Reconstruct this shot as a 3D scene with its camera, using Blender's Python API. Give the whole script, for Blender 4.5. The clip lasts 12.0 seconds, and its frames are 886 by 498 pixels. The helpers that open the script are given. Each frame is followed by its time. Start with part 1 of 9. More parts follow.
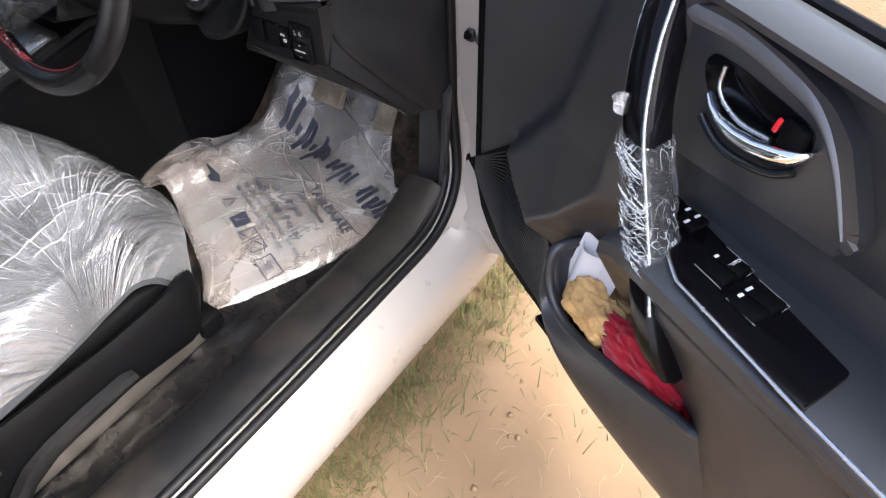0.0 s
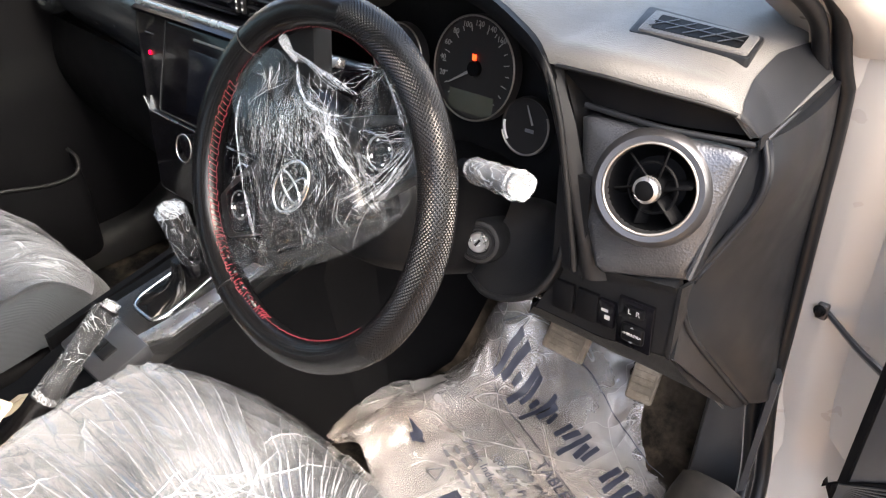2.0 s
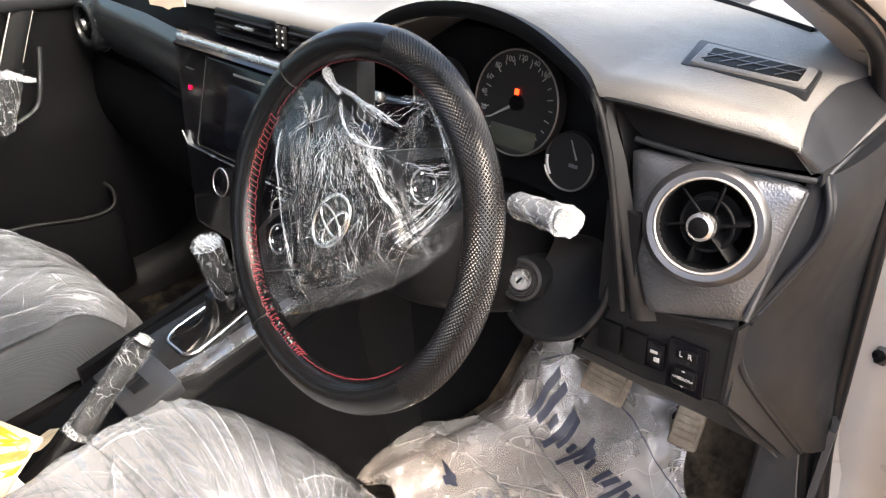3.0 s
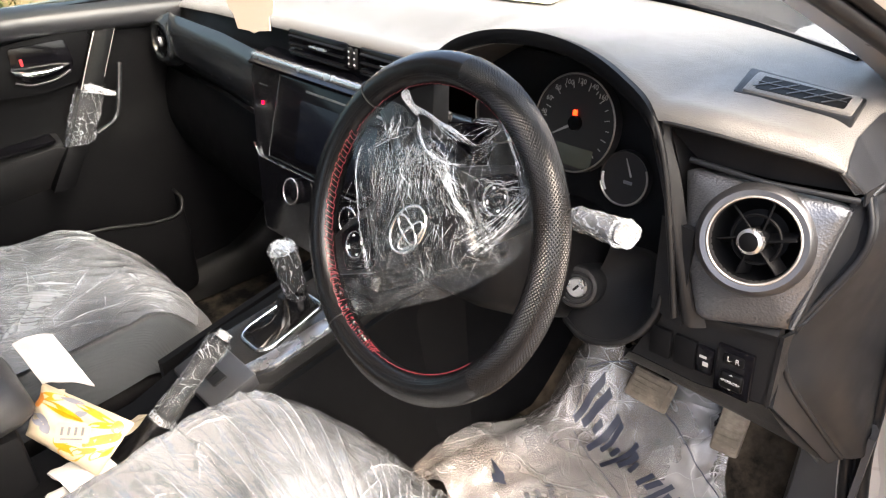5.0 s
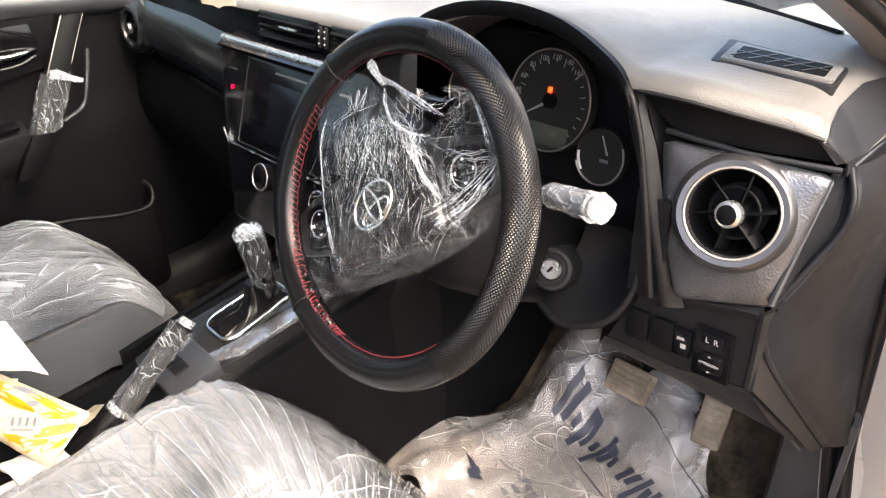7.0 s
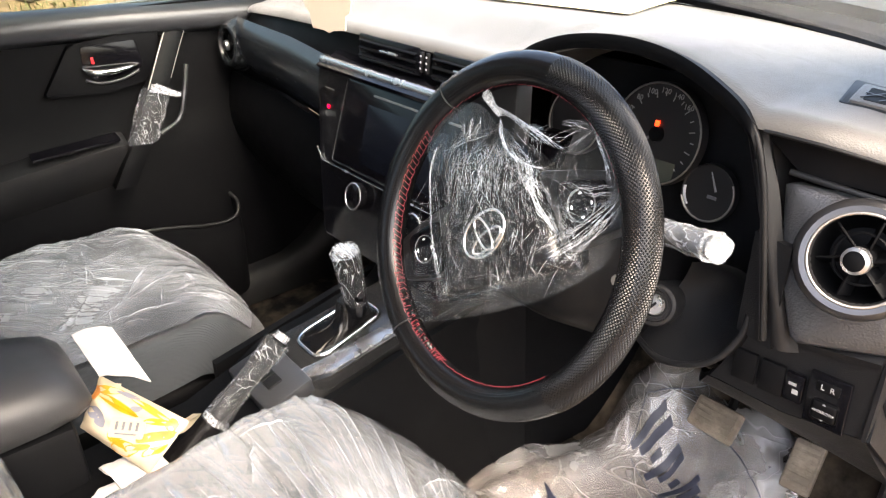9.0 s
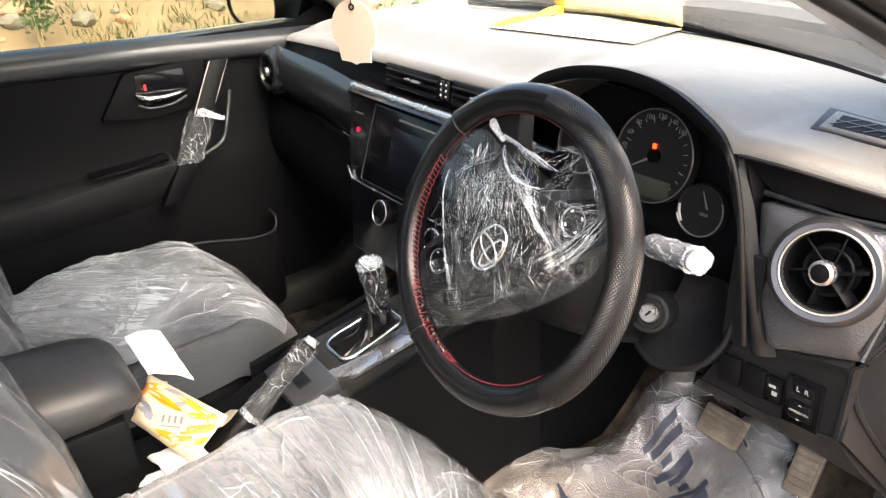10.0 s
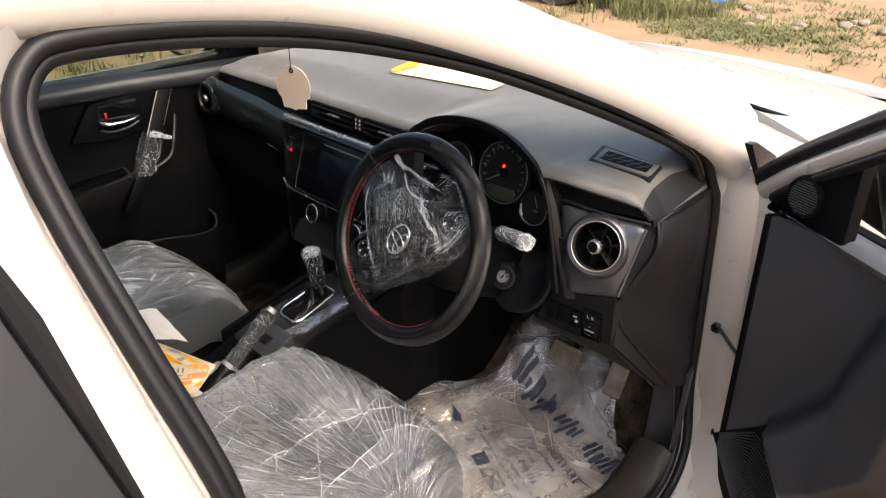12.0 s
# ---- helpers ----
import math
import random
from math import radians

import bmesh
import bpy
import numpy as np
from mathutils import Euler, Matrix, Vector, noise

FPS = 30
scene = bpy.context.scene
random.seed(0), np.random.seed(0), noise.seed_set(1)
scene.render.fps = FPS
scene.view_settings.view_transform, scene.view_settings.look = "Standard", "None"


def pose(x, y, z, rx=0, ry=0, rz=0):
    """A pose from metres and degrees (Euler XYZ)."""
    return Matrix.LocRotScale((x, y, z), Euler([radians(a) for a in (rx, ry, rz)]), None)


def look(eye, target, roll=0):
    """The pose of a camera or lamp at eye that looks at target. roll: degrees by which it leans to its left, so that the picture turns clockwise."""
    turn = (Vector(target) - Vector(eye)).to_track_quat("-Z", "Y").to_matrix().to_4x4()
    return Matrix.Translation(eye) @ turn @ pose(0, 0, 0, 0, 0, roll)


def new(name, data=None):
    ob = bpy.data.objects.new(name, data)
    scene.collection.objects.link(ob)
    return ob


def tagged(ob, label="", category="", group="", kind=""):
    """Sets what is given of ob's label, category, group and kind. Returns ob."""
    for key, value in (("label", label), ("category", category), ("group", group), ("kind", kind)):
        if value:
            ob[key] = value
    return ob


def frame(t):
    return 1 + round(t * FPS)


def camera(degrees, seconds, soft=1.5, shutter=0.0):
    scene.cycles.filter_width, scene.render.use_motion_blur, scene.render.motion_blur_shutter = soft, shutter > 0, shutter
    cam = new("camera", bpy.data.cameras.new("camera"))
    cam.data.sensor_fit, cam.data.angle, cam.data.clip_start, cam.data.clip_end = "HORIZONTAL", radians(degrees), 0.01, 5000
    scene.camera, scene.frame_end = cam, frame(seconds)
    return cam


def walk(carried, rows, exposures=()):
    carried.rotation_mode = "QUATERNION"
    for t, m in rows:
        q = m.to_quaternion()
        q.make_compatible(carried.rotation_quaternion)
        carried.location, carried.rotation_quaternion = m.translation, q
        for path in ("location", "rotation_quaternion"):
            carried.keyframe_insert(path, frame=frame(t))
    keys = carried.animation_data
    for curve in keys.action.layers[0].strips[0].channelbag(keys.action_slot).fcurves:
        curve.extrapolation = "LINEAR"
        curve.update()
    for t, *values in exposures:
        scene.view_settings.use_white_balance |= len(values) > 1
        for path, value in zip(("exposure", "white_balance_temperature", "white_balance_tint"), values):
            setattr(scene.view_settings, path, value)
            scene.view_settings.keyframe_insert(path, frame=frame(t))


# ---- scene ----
cam = camera(62.3, 12.0, soft=1.2)
# seconds, place in metres, turn in degrees; x to the car's right, y to its nose, z up from the ground
ROWS = [
    (0.0, 1.3584, 0.0739, 1.3048, 43.17, 0.82, 34.72),
    (0.5, 1.2792, 0.0992, 1.3118, 46.40, 1.61, 36.93),
    (1.0, 1.1406, 0.0989, 1.3090, 50.26, 1.67, 39.30),
    (1.5, 0.9874, 0.1087, 1.2698, 53.85, 1.39, 40.94),
    (2.0, 0.9205, 0.1549, 1.2303, 56.91, 1.37, 42.38),
    (2.5, 0.8954, 0.1563, 1.2178, 58.91, 1.53, 43.54),
    (4.5, 0.9063, 0.1266, 1.2384, 60.91, 2.24, 46.22),
    (5.0, 0.9131, 0.0879, 1.2510, 60.78, 2.10, 47.17),
    (5.5, 0.8942, 0.0848, 1.2449, 60.87, 2.03, 47.93),
    (6.0, 0.8932, 0.0868, 1.2433, 60.97, 1.89, 47.61),
    (6.5, 0.9151, 0.1092, 1.2248, 61.04, 1.66, 46.35),
    (8.5, 0.9084, 0.1137, 1.1879, 61.88, 0.71, 47.68),
    (9.0, 0.8727, 0.0684, 1.2218, 62.64, 1.11, 50.98),
    (9.5, 0.8813, 0.0526, 1.2381, 63.36, 1.49, 52.94),
    (10.0, 0.9558, 0.0467, 1.2577, 63.88, 2.26, 53.85),
    (10.5, 1.1450, -0.0190, 1.3046, 63.63, 3.04, 53.39),
    (11.0, 1.3122, -0.0992, 1.4081, 63.00, 3.04, 51.64),
    (11.5, 1.3518, -0.1562, 1.4601, 62.55, 2.27, 49.31),
    (12.0, 1.2602, -0.2284, 1.4837, 62.04, 0.82, 45.54),
]
EXPOSURES = [(0.0, 2.5, 6200, 10), (0.5, 2.76, 6050, 10), (1.0, 2.97, 6350, 10), (2.0, 3.28, 6800, 10), (4.5, 3.35, 7050, 10), (9.5, 3.34, 7050, 10), (10.5, 3.1, 7150, 10), (11.0, 2.66, 7050, 10), (11.5, 2.27, 6900, 10), (12.0, 2.0, 6900, 10)]
walk(cam, [(t, pose(x, y, z, rx, ry, rz)) for t, x, y, z, rx, ry, rz in ROWS], EXPOSURES)

# ---- world and sun: bright, lightly veiled daylight ----
world = bpy.data.worlds.new("sky")
scene.world = world
world.use_nodes = True
wn = world.node_tree.nodes
sky = wn.new("ShaderNodeTexSky")
sky.sky_type, sky.sun_disc = "NISHITA", False
sky.sun_elevation, sky.sun_rotation = radians(51), radians(90)
sky.air_density, sky.dust_density = 0.7, 6.0
wn["Background"].inputs["Strength"].default_value = 0.15
world.node_tree.links.new(sky.outputs["Color"], wn["Background"].inputs["Color"])
sun = new("sun", bpy.data.lights.new("sun", "SUN"))
sun.data.energy, sun.data.angle, sun.data.color = 0.55, radians(90), (1.0, 0.95, 0.88)
sun.matrix_world = look((4.1, 0.0, 5.1), (0, 0, 0))

# ---- small building helpers ----
def V(*a):
    return Vector(a)


def lerp(a, b, t):
    return a + (b - a) * t


def interp(x, pts):
    """Piecewise smooth value at x from (x, value) pairs."""
    if x <= pts[0][0]:
        return pts[0][1]
    for (x0, y0), (x1, y1) in zip(pts, pts[1:]):
        if x <= x1:
            t = (x - x0) / (x1 - x0)
            t = t * t * (3 - 2 * t)
            return y0 + (y1 - y0) * t
    return pts[-1][1]


def lin(x, pts):
    return float(np.interp(x, [p[0] for p in pts], [p[1] for p in pts]))


def spline(pts, n, closed=False):
    """n points along a Catmull-Rom curve through pts."""
    pts = [Vector(p) for p in pts]
    m = len(pts)
    out = []
    segs = m if closed else m - 1
    for i in range(n):
        s = i / n * segs if closed else i / (n - 1) * segs
        k = min(int(s), segs - 1)
        t = s - k
        if closed:
            p0, p1, p2, p3 = (pts[(k + j) % m] for j in (-1, 0, 1, 2))
        else:
            p1, p2 = pts[k], pts[k + 1]
            p0 = pts[k - 1] if k else p1 * 2 - p2
            p3 = pts[k + 2] if k + 2 < m else p2 * 2 - p1
        out.append(0.5 * (2 * p1 + (p2 - p0) * t + (2 * p0 - 5 * p1 + 4 * p2 - p3) * t * t + (3 * p1 - p0 - 3 * p2 + p3) * t ** 3))
    return out


def finish(bm, angle=38, recalc=True):
    if recalc:
        bmesh.ops.recalc_face_normals(bm, faces=bm.faces)
    for f in bm.faces:
        f.smooth = True
    for e in bm.edges:
        if len(e.link_faces) == 2 and e.calc_face_angle(0) > radians(angle):
            e.smooth = False


def part(name, bm, material, parent=None, label="", angle=38, recalc=True):
    """Links bm as one mesh object, under parent if there is one."""
    finish(bm, angle, recalc)
    me = bpy.data.meshes.new(name)
    bm.to_mesh(me)
    bm.free()
    for m in material if isinstance(material, (list, tuple)) else [material]:
        me.materials.append(m)
    ob = new(name, me)
    if parent is not None:
        ob.parent = parent
        ob.matrix_parent_inverse = Matrix.Translation(-parent.location)
    if label:
        ob["label"] = label
    return ob


def thing(name, at, label, category, group="", kind=""):
    """An Empty at the thing's base, to parent its parts."""
    ob = new(name)
    ob.empty_display_size = 0.05
    ob.location = at
    bpy.context.view_layer.update()
    return tagged(ob, label, category, group, kind)


def box(c, size, m=None, bevel=0.0, seg=2, bm=None):
    bm = bm or bmesh.new()
    r = bmesh.ops.create_cube(bm, size=1.0)["verts"]
    bmesh.ops.scale(bm, vec=size, verts=r)
    if bevel:
        es = list({e for v in r for e in v.link_edges})
        r = bmesh.ops.bevel(bm, geom=es, offset=bevel, segments=seg, profile=0.5, affect="EDGES")["verts"]
        r = list({v for f in bm.faces for v in f.verts if f.is_valid and v in set(r)} | set(r))
    bmesh.ops.transform(bm, matrix=Matrix.Translation(c) @ (m or Matrix.Identity(4)), verts=r)
    return bm


def prism(outline, depth, m=None, bevel=0.0, seg=2, bm=None):
    """A plate: outline in local x, y, from z = 0 to -depth; m puts it in place. Its front edges are bevelled."""
    bm = bm or bmesh.new()
    m = m or Matrix.Identity(4)
    n = len(outline)
    front = [bm.verts.new((p[0], p[1], p[2] if len(p) > 2 else 0)) for p in outline]
    back = [bm.verts.new((v.co.x, v.co.y, v.co.z - depth)) for v in front]
    f = bm.faces.new(front)
    bm.faces.new(back[::-1])
    for i in range(n):
        bm.faces.new((front[i], back[i], back[(i + 1) % n], front[(i + 1) % n]))
    vs = front + back
    if bevel:
        es = list(f.edges)
        r = bmesh.ops.bevel(bm, geom=es, offset=bevel, segments=seg, profile=0.5, affect="EDGES")
        vs = list({v for g in r["faces"] for v in g.verts} | {v for v in vs if v.is_valid})
    bmesh.ops.transform(bm, matrix=m, verts=vs)
    return bm


def loft(rings, closed=True, caps=True, bm=None):
    """Skin over rings of equally many points."""
    bm = bm or bmesh.new()
    vs = [[bm.verts.new(p) for p in r] for r in rings]
    n = len(rings[0])
    for a, b in zip(vs, vs[1:]):
        for i in range(n if closed else n - 1):
            j = (i + 1) % n
            bm.faces.new((a[i], a[j], b[j], b[i]))
    if caps and closed:
        bm.faces.new(vs[0][::-1])
        bm.faces.new(vs[-1])
    return bm


def tube(path, radius, n=10, closed=False, bm=None, flat=1.0):
    """A round bar along a path; radius is a number or a function of 0..1."""
    path = [Vector(p) for p in path]
    m = len(path)
    rings = []
    up = None
    for i, p in enumerate(path):
        a = path[i - 1] if (i or closed) else p
        b = path[(i + 1) % m] if (i < m - 1 or closed) else p
        d = (b - a).normalized()
        if up is None:
            up = d.orthogonal().normalized()
        up = (up - d * up.dot(d)).normalized()
        side = d.cross(up)
        r = radius(i / (m - 1)) if callable(radius) else radius
        rings.append([p + (up * math.cos(k) * flat + side * math.sin(k)) * r for k in (2 * math.pi * j / n for j in range(n))])
    if closed:
        rings.append(rings[0])
        bm = bm or bmesh.new()
        vs = [[bm.verts.new(q) for q in r] for r in rings[:-1]]
        # match the last ring to the first
        off = min(range(n), key=lambda k: sum((vs[-1][i].co - vs[0][(i + k) % n].co).length for i in range(n)))
        for a in range(m):
            va, vb = vs[a], vs[(a + 1) % m]
            k = off if a == m - 1 else 0
            for i in range(n):
                bm.faces.new((va[i], va[(i + 1) % n], vb[(i + 1 + k) % n], vb[(i + k) % n]))
        return bm
    return loft(rings, True, True, bm)


def revolve(profile, m=None, n=32, bm=None, arc=2 * math.pi):
    """Turns (radius, height) pairs about local z."""
    bm = bm or bmesh.new()
    m = m or Matrix.Identity(4)
    full = abs(arc - 2 * math.pi) < 1e-6
    cols = []
    for i in range(n if full else n + 1):
        a = arc * i / n
        cols.append([bm.verts.new(m @ Vector((r * math.cos(a), r * math.sin(a), h))) for r, h in profile])
    for i in range(n):
        a, b = cols[i], cols[(i + 1) % len(cols)]
        for j in range(len(profile) - 1):
            if profile[j][0] < 1e-7 and profile[j + 1][0] < 1e-7:
                continue
            try:
                bm.faces.new((a[j], b[j], b[j + 1], a[j + 1]))
            except ValueError:
                pass
    bmesh.ops.remove_doubles(bm, verts=[v for c in cols for v in c], dist=1e-6)
    return bm


def sheet(fn, nu, nv, thick=0.0, bm=None):
    """A sheet fn(u, v) over the unit square, with a back side at the depth thick against its normal."""
    bm = bm or bmesh.new()
    P = [[Vector(fn(i / nu, j / nv)) for j in range(nv + 1)] for i in range(nu + 1)]
    top = [[bm.verts.new(p) for p in r] for r in P]
    for i in range(nu):
        for j in range(nv):
            bm.faces.new((top[i][j], top[i + 1][j], top[i + 1][j + 1], top[i][j + 1]))
    if thick:
        bot = []
        for i in range(nu + 1):
            row = []
            for j in range(nv + 1):
                du = P[min(i + 1, nu)][j] - P[max(i - 1, 0)][j]
                dv = P[i][min(j + 1, nv)] - P[i][max(j - 1, 0)]
                nrm = du.cross(dv)
                nrm = nrm.normalized() if nrm.length > 1e-9 else Vector((0, 0, 1))
                row.append(bm.verts.new(P[i][j] - nrm * thick))
            bot.append(row)
        for i in range(nu):
            for j in range(nv):
                bm.faces.new((bot[i][j], bot[i][j + 1], bot[i + 1][j + 1], bot[i + 1][j]))
        rim = [(i, 0) for i in range(nu)] + [(nu, j) for j in range(nv)] + [(i, nv) for i in range(nu, 0, -1)] + [(0, j) for j in range(nv, 0, -1)]
        for a, b in zip(rim, rim[1:] + rim[:1]):
            bm.faces.new((top[a[0]][a[1]], bot[a[0]][a[1]], bot[b[0]][b[1]], top[b[0]][b[1]]))
    return bm


def frame_of(origin, zdir, xdir=(1, 0, 0)):
    """A pose whose local z is zdir and whose local x lies near xdir."""
    z = Vector(zdir).normalized()
    x = Vector(xdir)
    x = (x - z * x.dot(z)).normalized()
    y = z.cross(x)
    m = Matrix((x, y, z)).transposed().to_4x4()
    m.translation = origin
    return m


def rounded(pts, r, n=5):
    """The outline pts with rounded corners."""
    out = []
    m = len(pts)
    for i in range(m):
        p, a, b = Vector(pts[i][:2]), Vector(pts[i - 1][:2]), Vector(pts[(i + 1) % m][:2])
        ra = min(r, (a - p).length * 0.45, (b - p).length * 0.45)
        p0, p1 = p + (a - p).normalized() * ra, p + (b - p).normalized() * ra
        for k in range(n + 1):
            t = k / n
            q = p0 * (1 - t) ** 2 + p * 2 * t * (1 - t) + p1 * t * t
            out.append((q.x, q.y))
    return out


def words(name, text, size, m, material, parent, extrude=0.0003, align="CENTER", label=""):
    """Raised lettering as a mesh, in the built-in font."""
    cu = bpy.data.curves.new(name, "FONT")
    cu.body, cu.size, cu.extrude, cu.align_x, cu.align_y = text, size, extrude, align, "CENTER"
    cu.resolution_u = 2
    tmp = bpy.data.objects.new(name, cu)
    scene.collection.objects.link(tmp)
    bpy.context.view_layer.update()
    me = bpy.data.meshes.new_from_object(tmp.evaluated_get(bpy.context.evaluated_depsgraph_get()))
    bpy.data.objects.remove(tmp)
    bpy.data.curves.remove(cu)
    me.transform(m)
    me.materials.clear()
    me.materials.append(material)
    ob = new(name, me)
    if parent is not None:
        ob.parent = parent
        ob.matrix_parent_inverse = Matrix.Translation(-parent.location)
    if label:
        ob["label"] = label
    return ob


def fbm(p, scale, octaves=3, seed=0.0):
    p = Vector(p) * scale + Vector((seed, seed * 1.7, -seed))
    return noise.fractal(p, 1.0, 2.0, octaves)


# ---- materials ----
def nodes_of(name):
    m = bpy.data.materials.new(name)
    m.use_nodes = True
    nt = m.node_tree
    return m, nt, nt.nodes["Principled BSDF"], nt.nodes["Material Output"]


def surface(name, base, rough=0.5, metal=0.0, vary=0.15, vscale=8.0, grain=250.0, bump=0.1, spec=0.5, coat=0.0, dirt=None, dirt_amount=0.0,
            dirt_scale=14.0, pattern=None, pscale=600.0, stretch=(1, 1, 1), rvary=0.12, sheen=0.0):
    """A painted, moulded or woven surface: colour with blotches, fine grain in relief, and dust in patches."""
    m, nt, p, out = nodes_of(name)
    N, L = nt.nodes, nt.links
    tc = N.new("ShaderNodeTexCoord")
    mp = N.new("ShaderNodeMapping")
    mp.inputs["Scale"].default_value = stretch
    L.new(tc.outputs["Object"], mp.inputs["Vector"])
    n1 = N.new("ShaderNodeTexNoise")
    n1.inputs["Scale"].default_value, n1.inputs["Detail"].default_value = vscale, 6
    L.new(mp.outputs["Vector"], n1.inputs["Vector"])
    ramp = N.new("ShaderNodeMix")
    ramp.data_type = "RGBA"
    b = Vector(base)
    ramp.inputs["A"].default_value = (*[max(0, c * (1 - vary)) for c in b], 1)
    ramp.inputs["B"].default_value = (*[min(1, c * (1 + vary)) for c in b], 1)
    L.new(n1.outputs["Fac"], ramp.inputs["Factor"])
    col = ramp.outputs["Result"]
    rough_out = None
    if dirt:
        n3 = N.new("ShaderNodeTexNoise")
        n3.inputs["Scale"].default_value, n3.inputs["Detail"].default_value, n3.inputs["Roughness"].default_value = dirt_scale, 8, 0.65
        L.new(tc.outputs["Object"], n3.inputs["Vector"])
        r3 = N.new("ShaderNodeMapRange")
        r3.inputs["From Min"].default_value, r3.inputs["From Max"].default_value = 0.42, 0.72
        r3.inputs["To Max"].default_value = dirt_amount
        L.new(n3.outputs["Fac"], r3.inputs["Value"])
        mx = N.new("ShaderNodeMix")
        mx.data_type = "RGBA"
        mx.inputs["B"].default_value = (*dirt, 1)
        L.new(r3.outputs["Result"], mx.inputs["Factor"])
        L.new(col, mx.inputs["A"])
        col = mx.outputs["Result"]
    L.new(col, p.inputs["Base Color"])
    rr = N.new("ShaderNodeMapRange")
    rr.inputs["To Min"].default_value, rr.inputs["To Max"].default_value = max(0.02, rough - rvary), min(1, rough + rvary)
    n4 = N.new("ShaderNodeTexNoise")
    n4.inputs["Scale"].default_value, n4.inputs["Detail"].default_value = vscale * 4, 4
    L.new(tc.outputs["Object"], n4.inputs["Vector"])
    L.new(n4.outputs["Fac"], rr.inputs["Value"])
    L.new(rr.outputs["Result"], p.inputs["Roughness"])
    p.inputs["Metallic"].default_value = metal
    p.inputs["Specular IOR Level"].default_value = spec
    p.inputs["Coat Weight"].default_value = coat
    p.inputs["Coat Roughness"].default_value = 0.05
    if sheen:
        p.inputs["Sheen Weight"].default_value = sheen
        p.inputs["Sheen Roughness"].default_value = 0.4
    if bump:
        bp = N.new("ShaderNodeBump")
        bp.inputs["Strength"].default_value, bp.inputs["Distance"].default_value = bump, 0.001
        if pattern == "cells":
            n2 = N.new("ShaderNodeTexVoronoi")
            n2.inputs["Scale"].default_value = pscale
            L.new(tc.outputs["Object"], n2.inputs["Vector"])
            L.new(n2.outputs["Distance"], bp.inputs["Height"])
        elif pattern == "weave":
            n2 = N.new("ShaderNodeTexWave")
            n2.inputs["Scale"].default_value, n2.inputs["Distortion"].default_value = pscale, 0.5
            L.new(tc.outputs["Object"], n2.inputs["Vector"])
            L.new(n2.outputs["Fac"], bp.inputs["Height"])
        else:
            n2 = N.new("ShaderNodeTexNoise")
            n2.inputs["Scale"].default_value, n2.inputs["Detail"].default_value = grain, 3
            L.new(mp.outputs["Vector"], n2.inputs["Vector"])
            L.new(n2.outputs["Fac"], bp.inputs["Height"])
        L.new(bp.outputs["Normal"], p.inputs["Normal"])
    return m


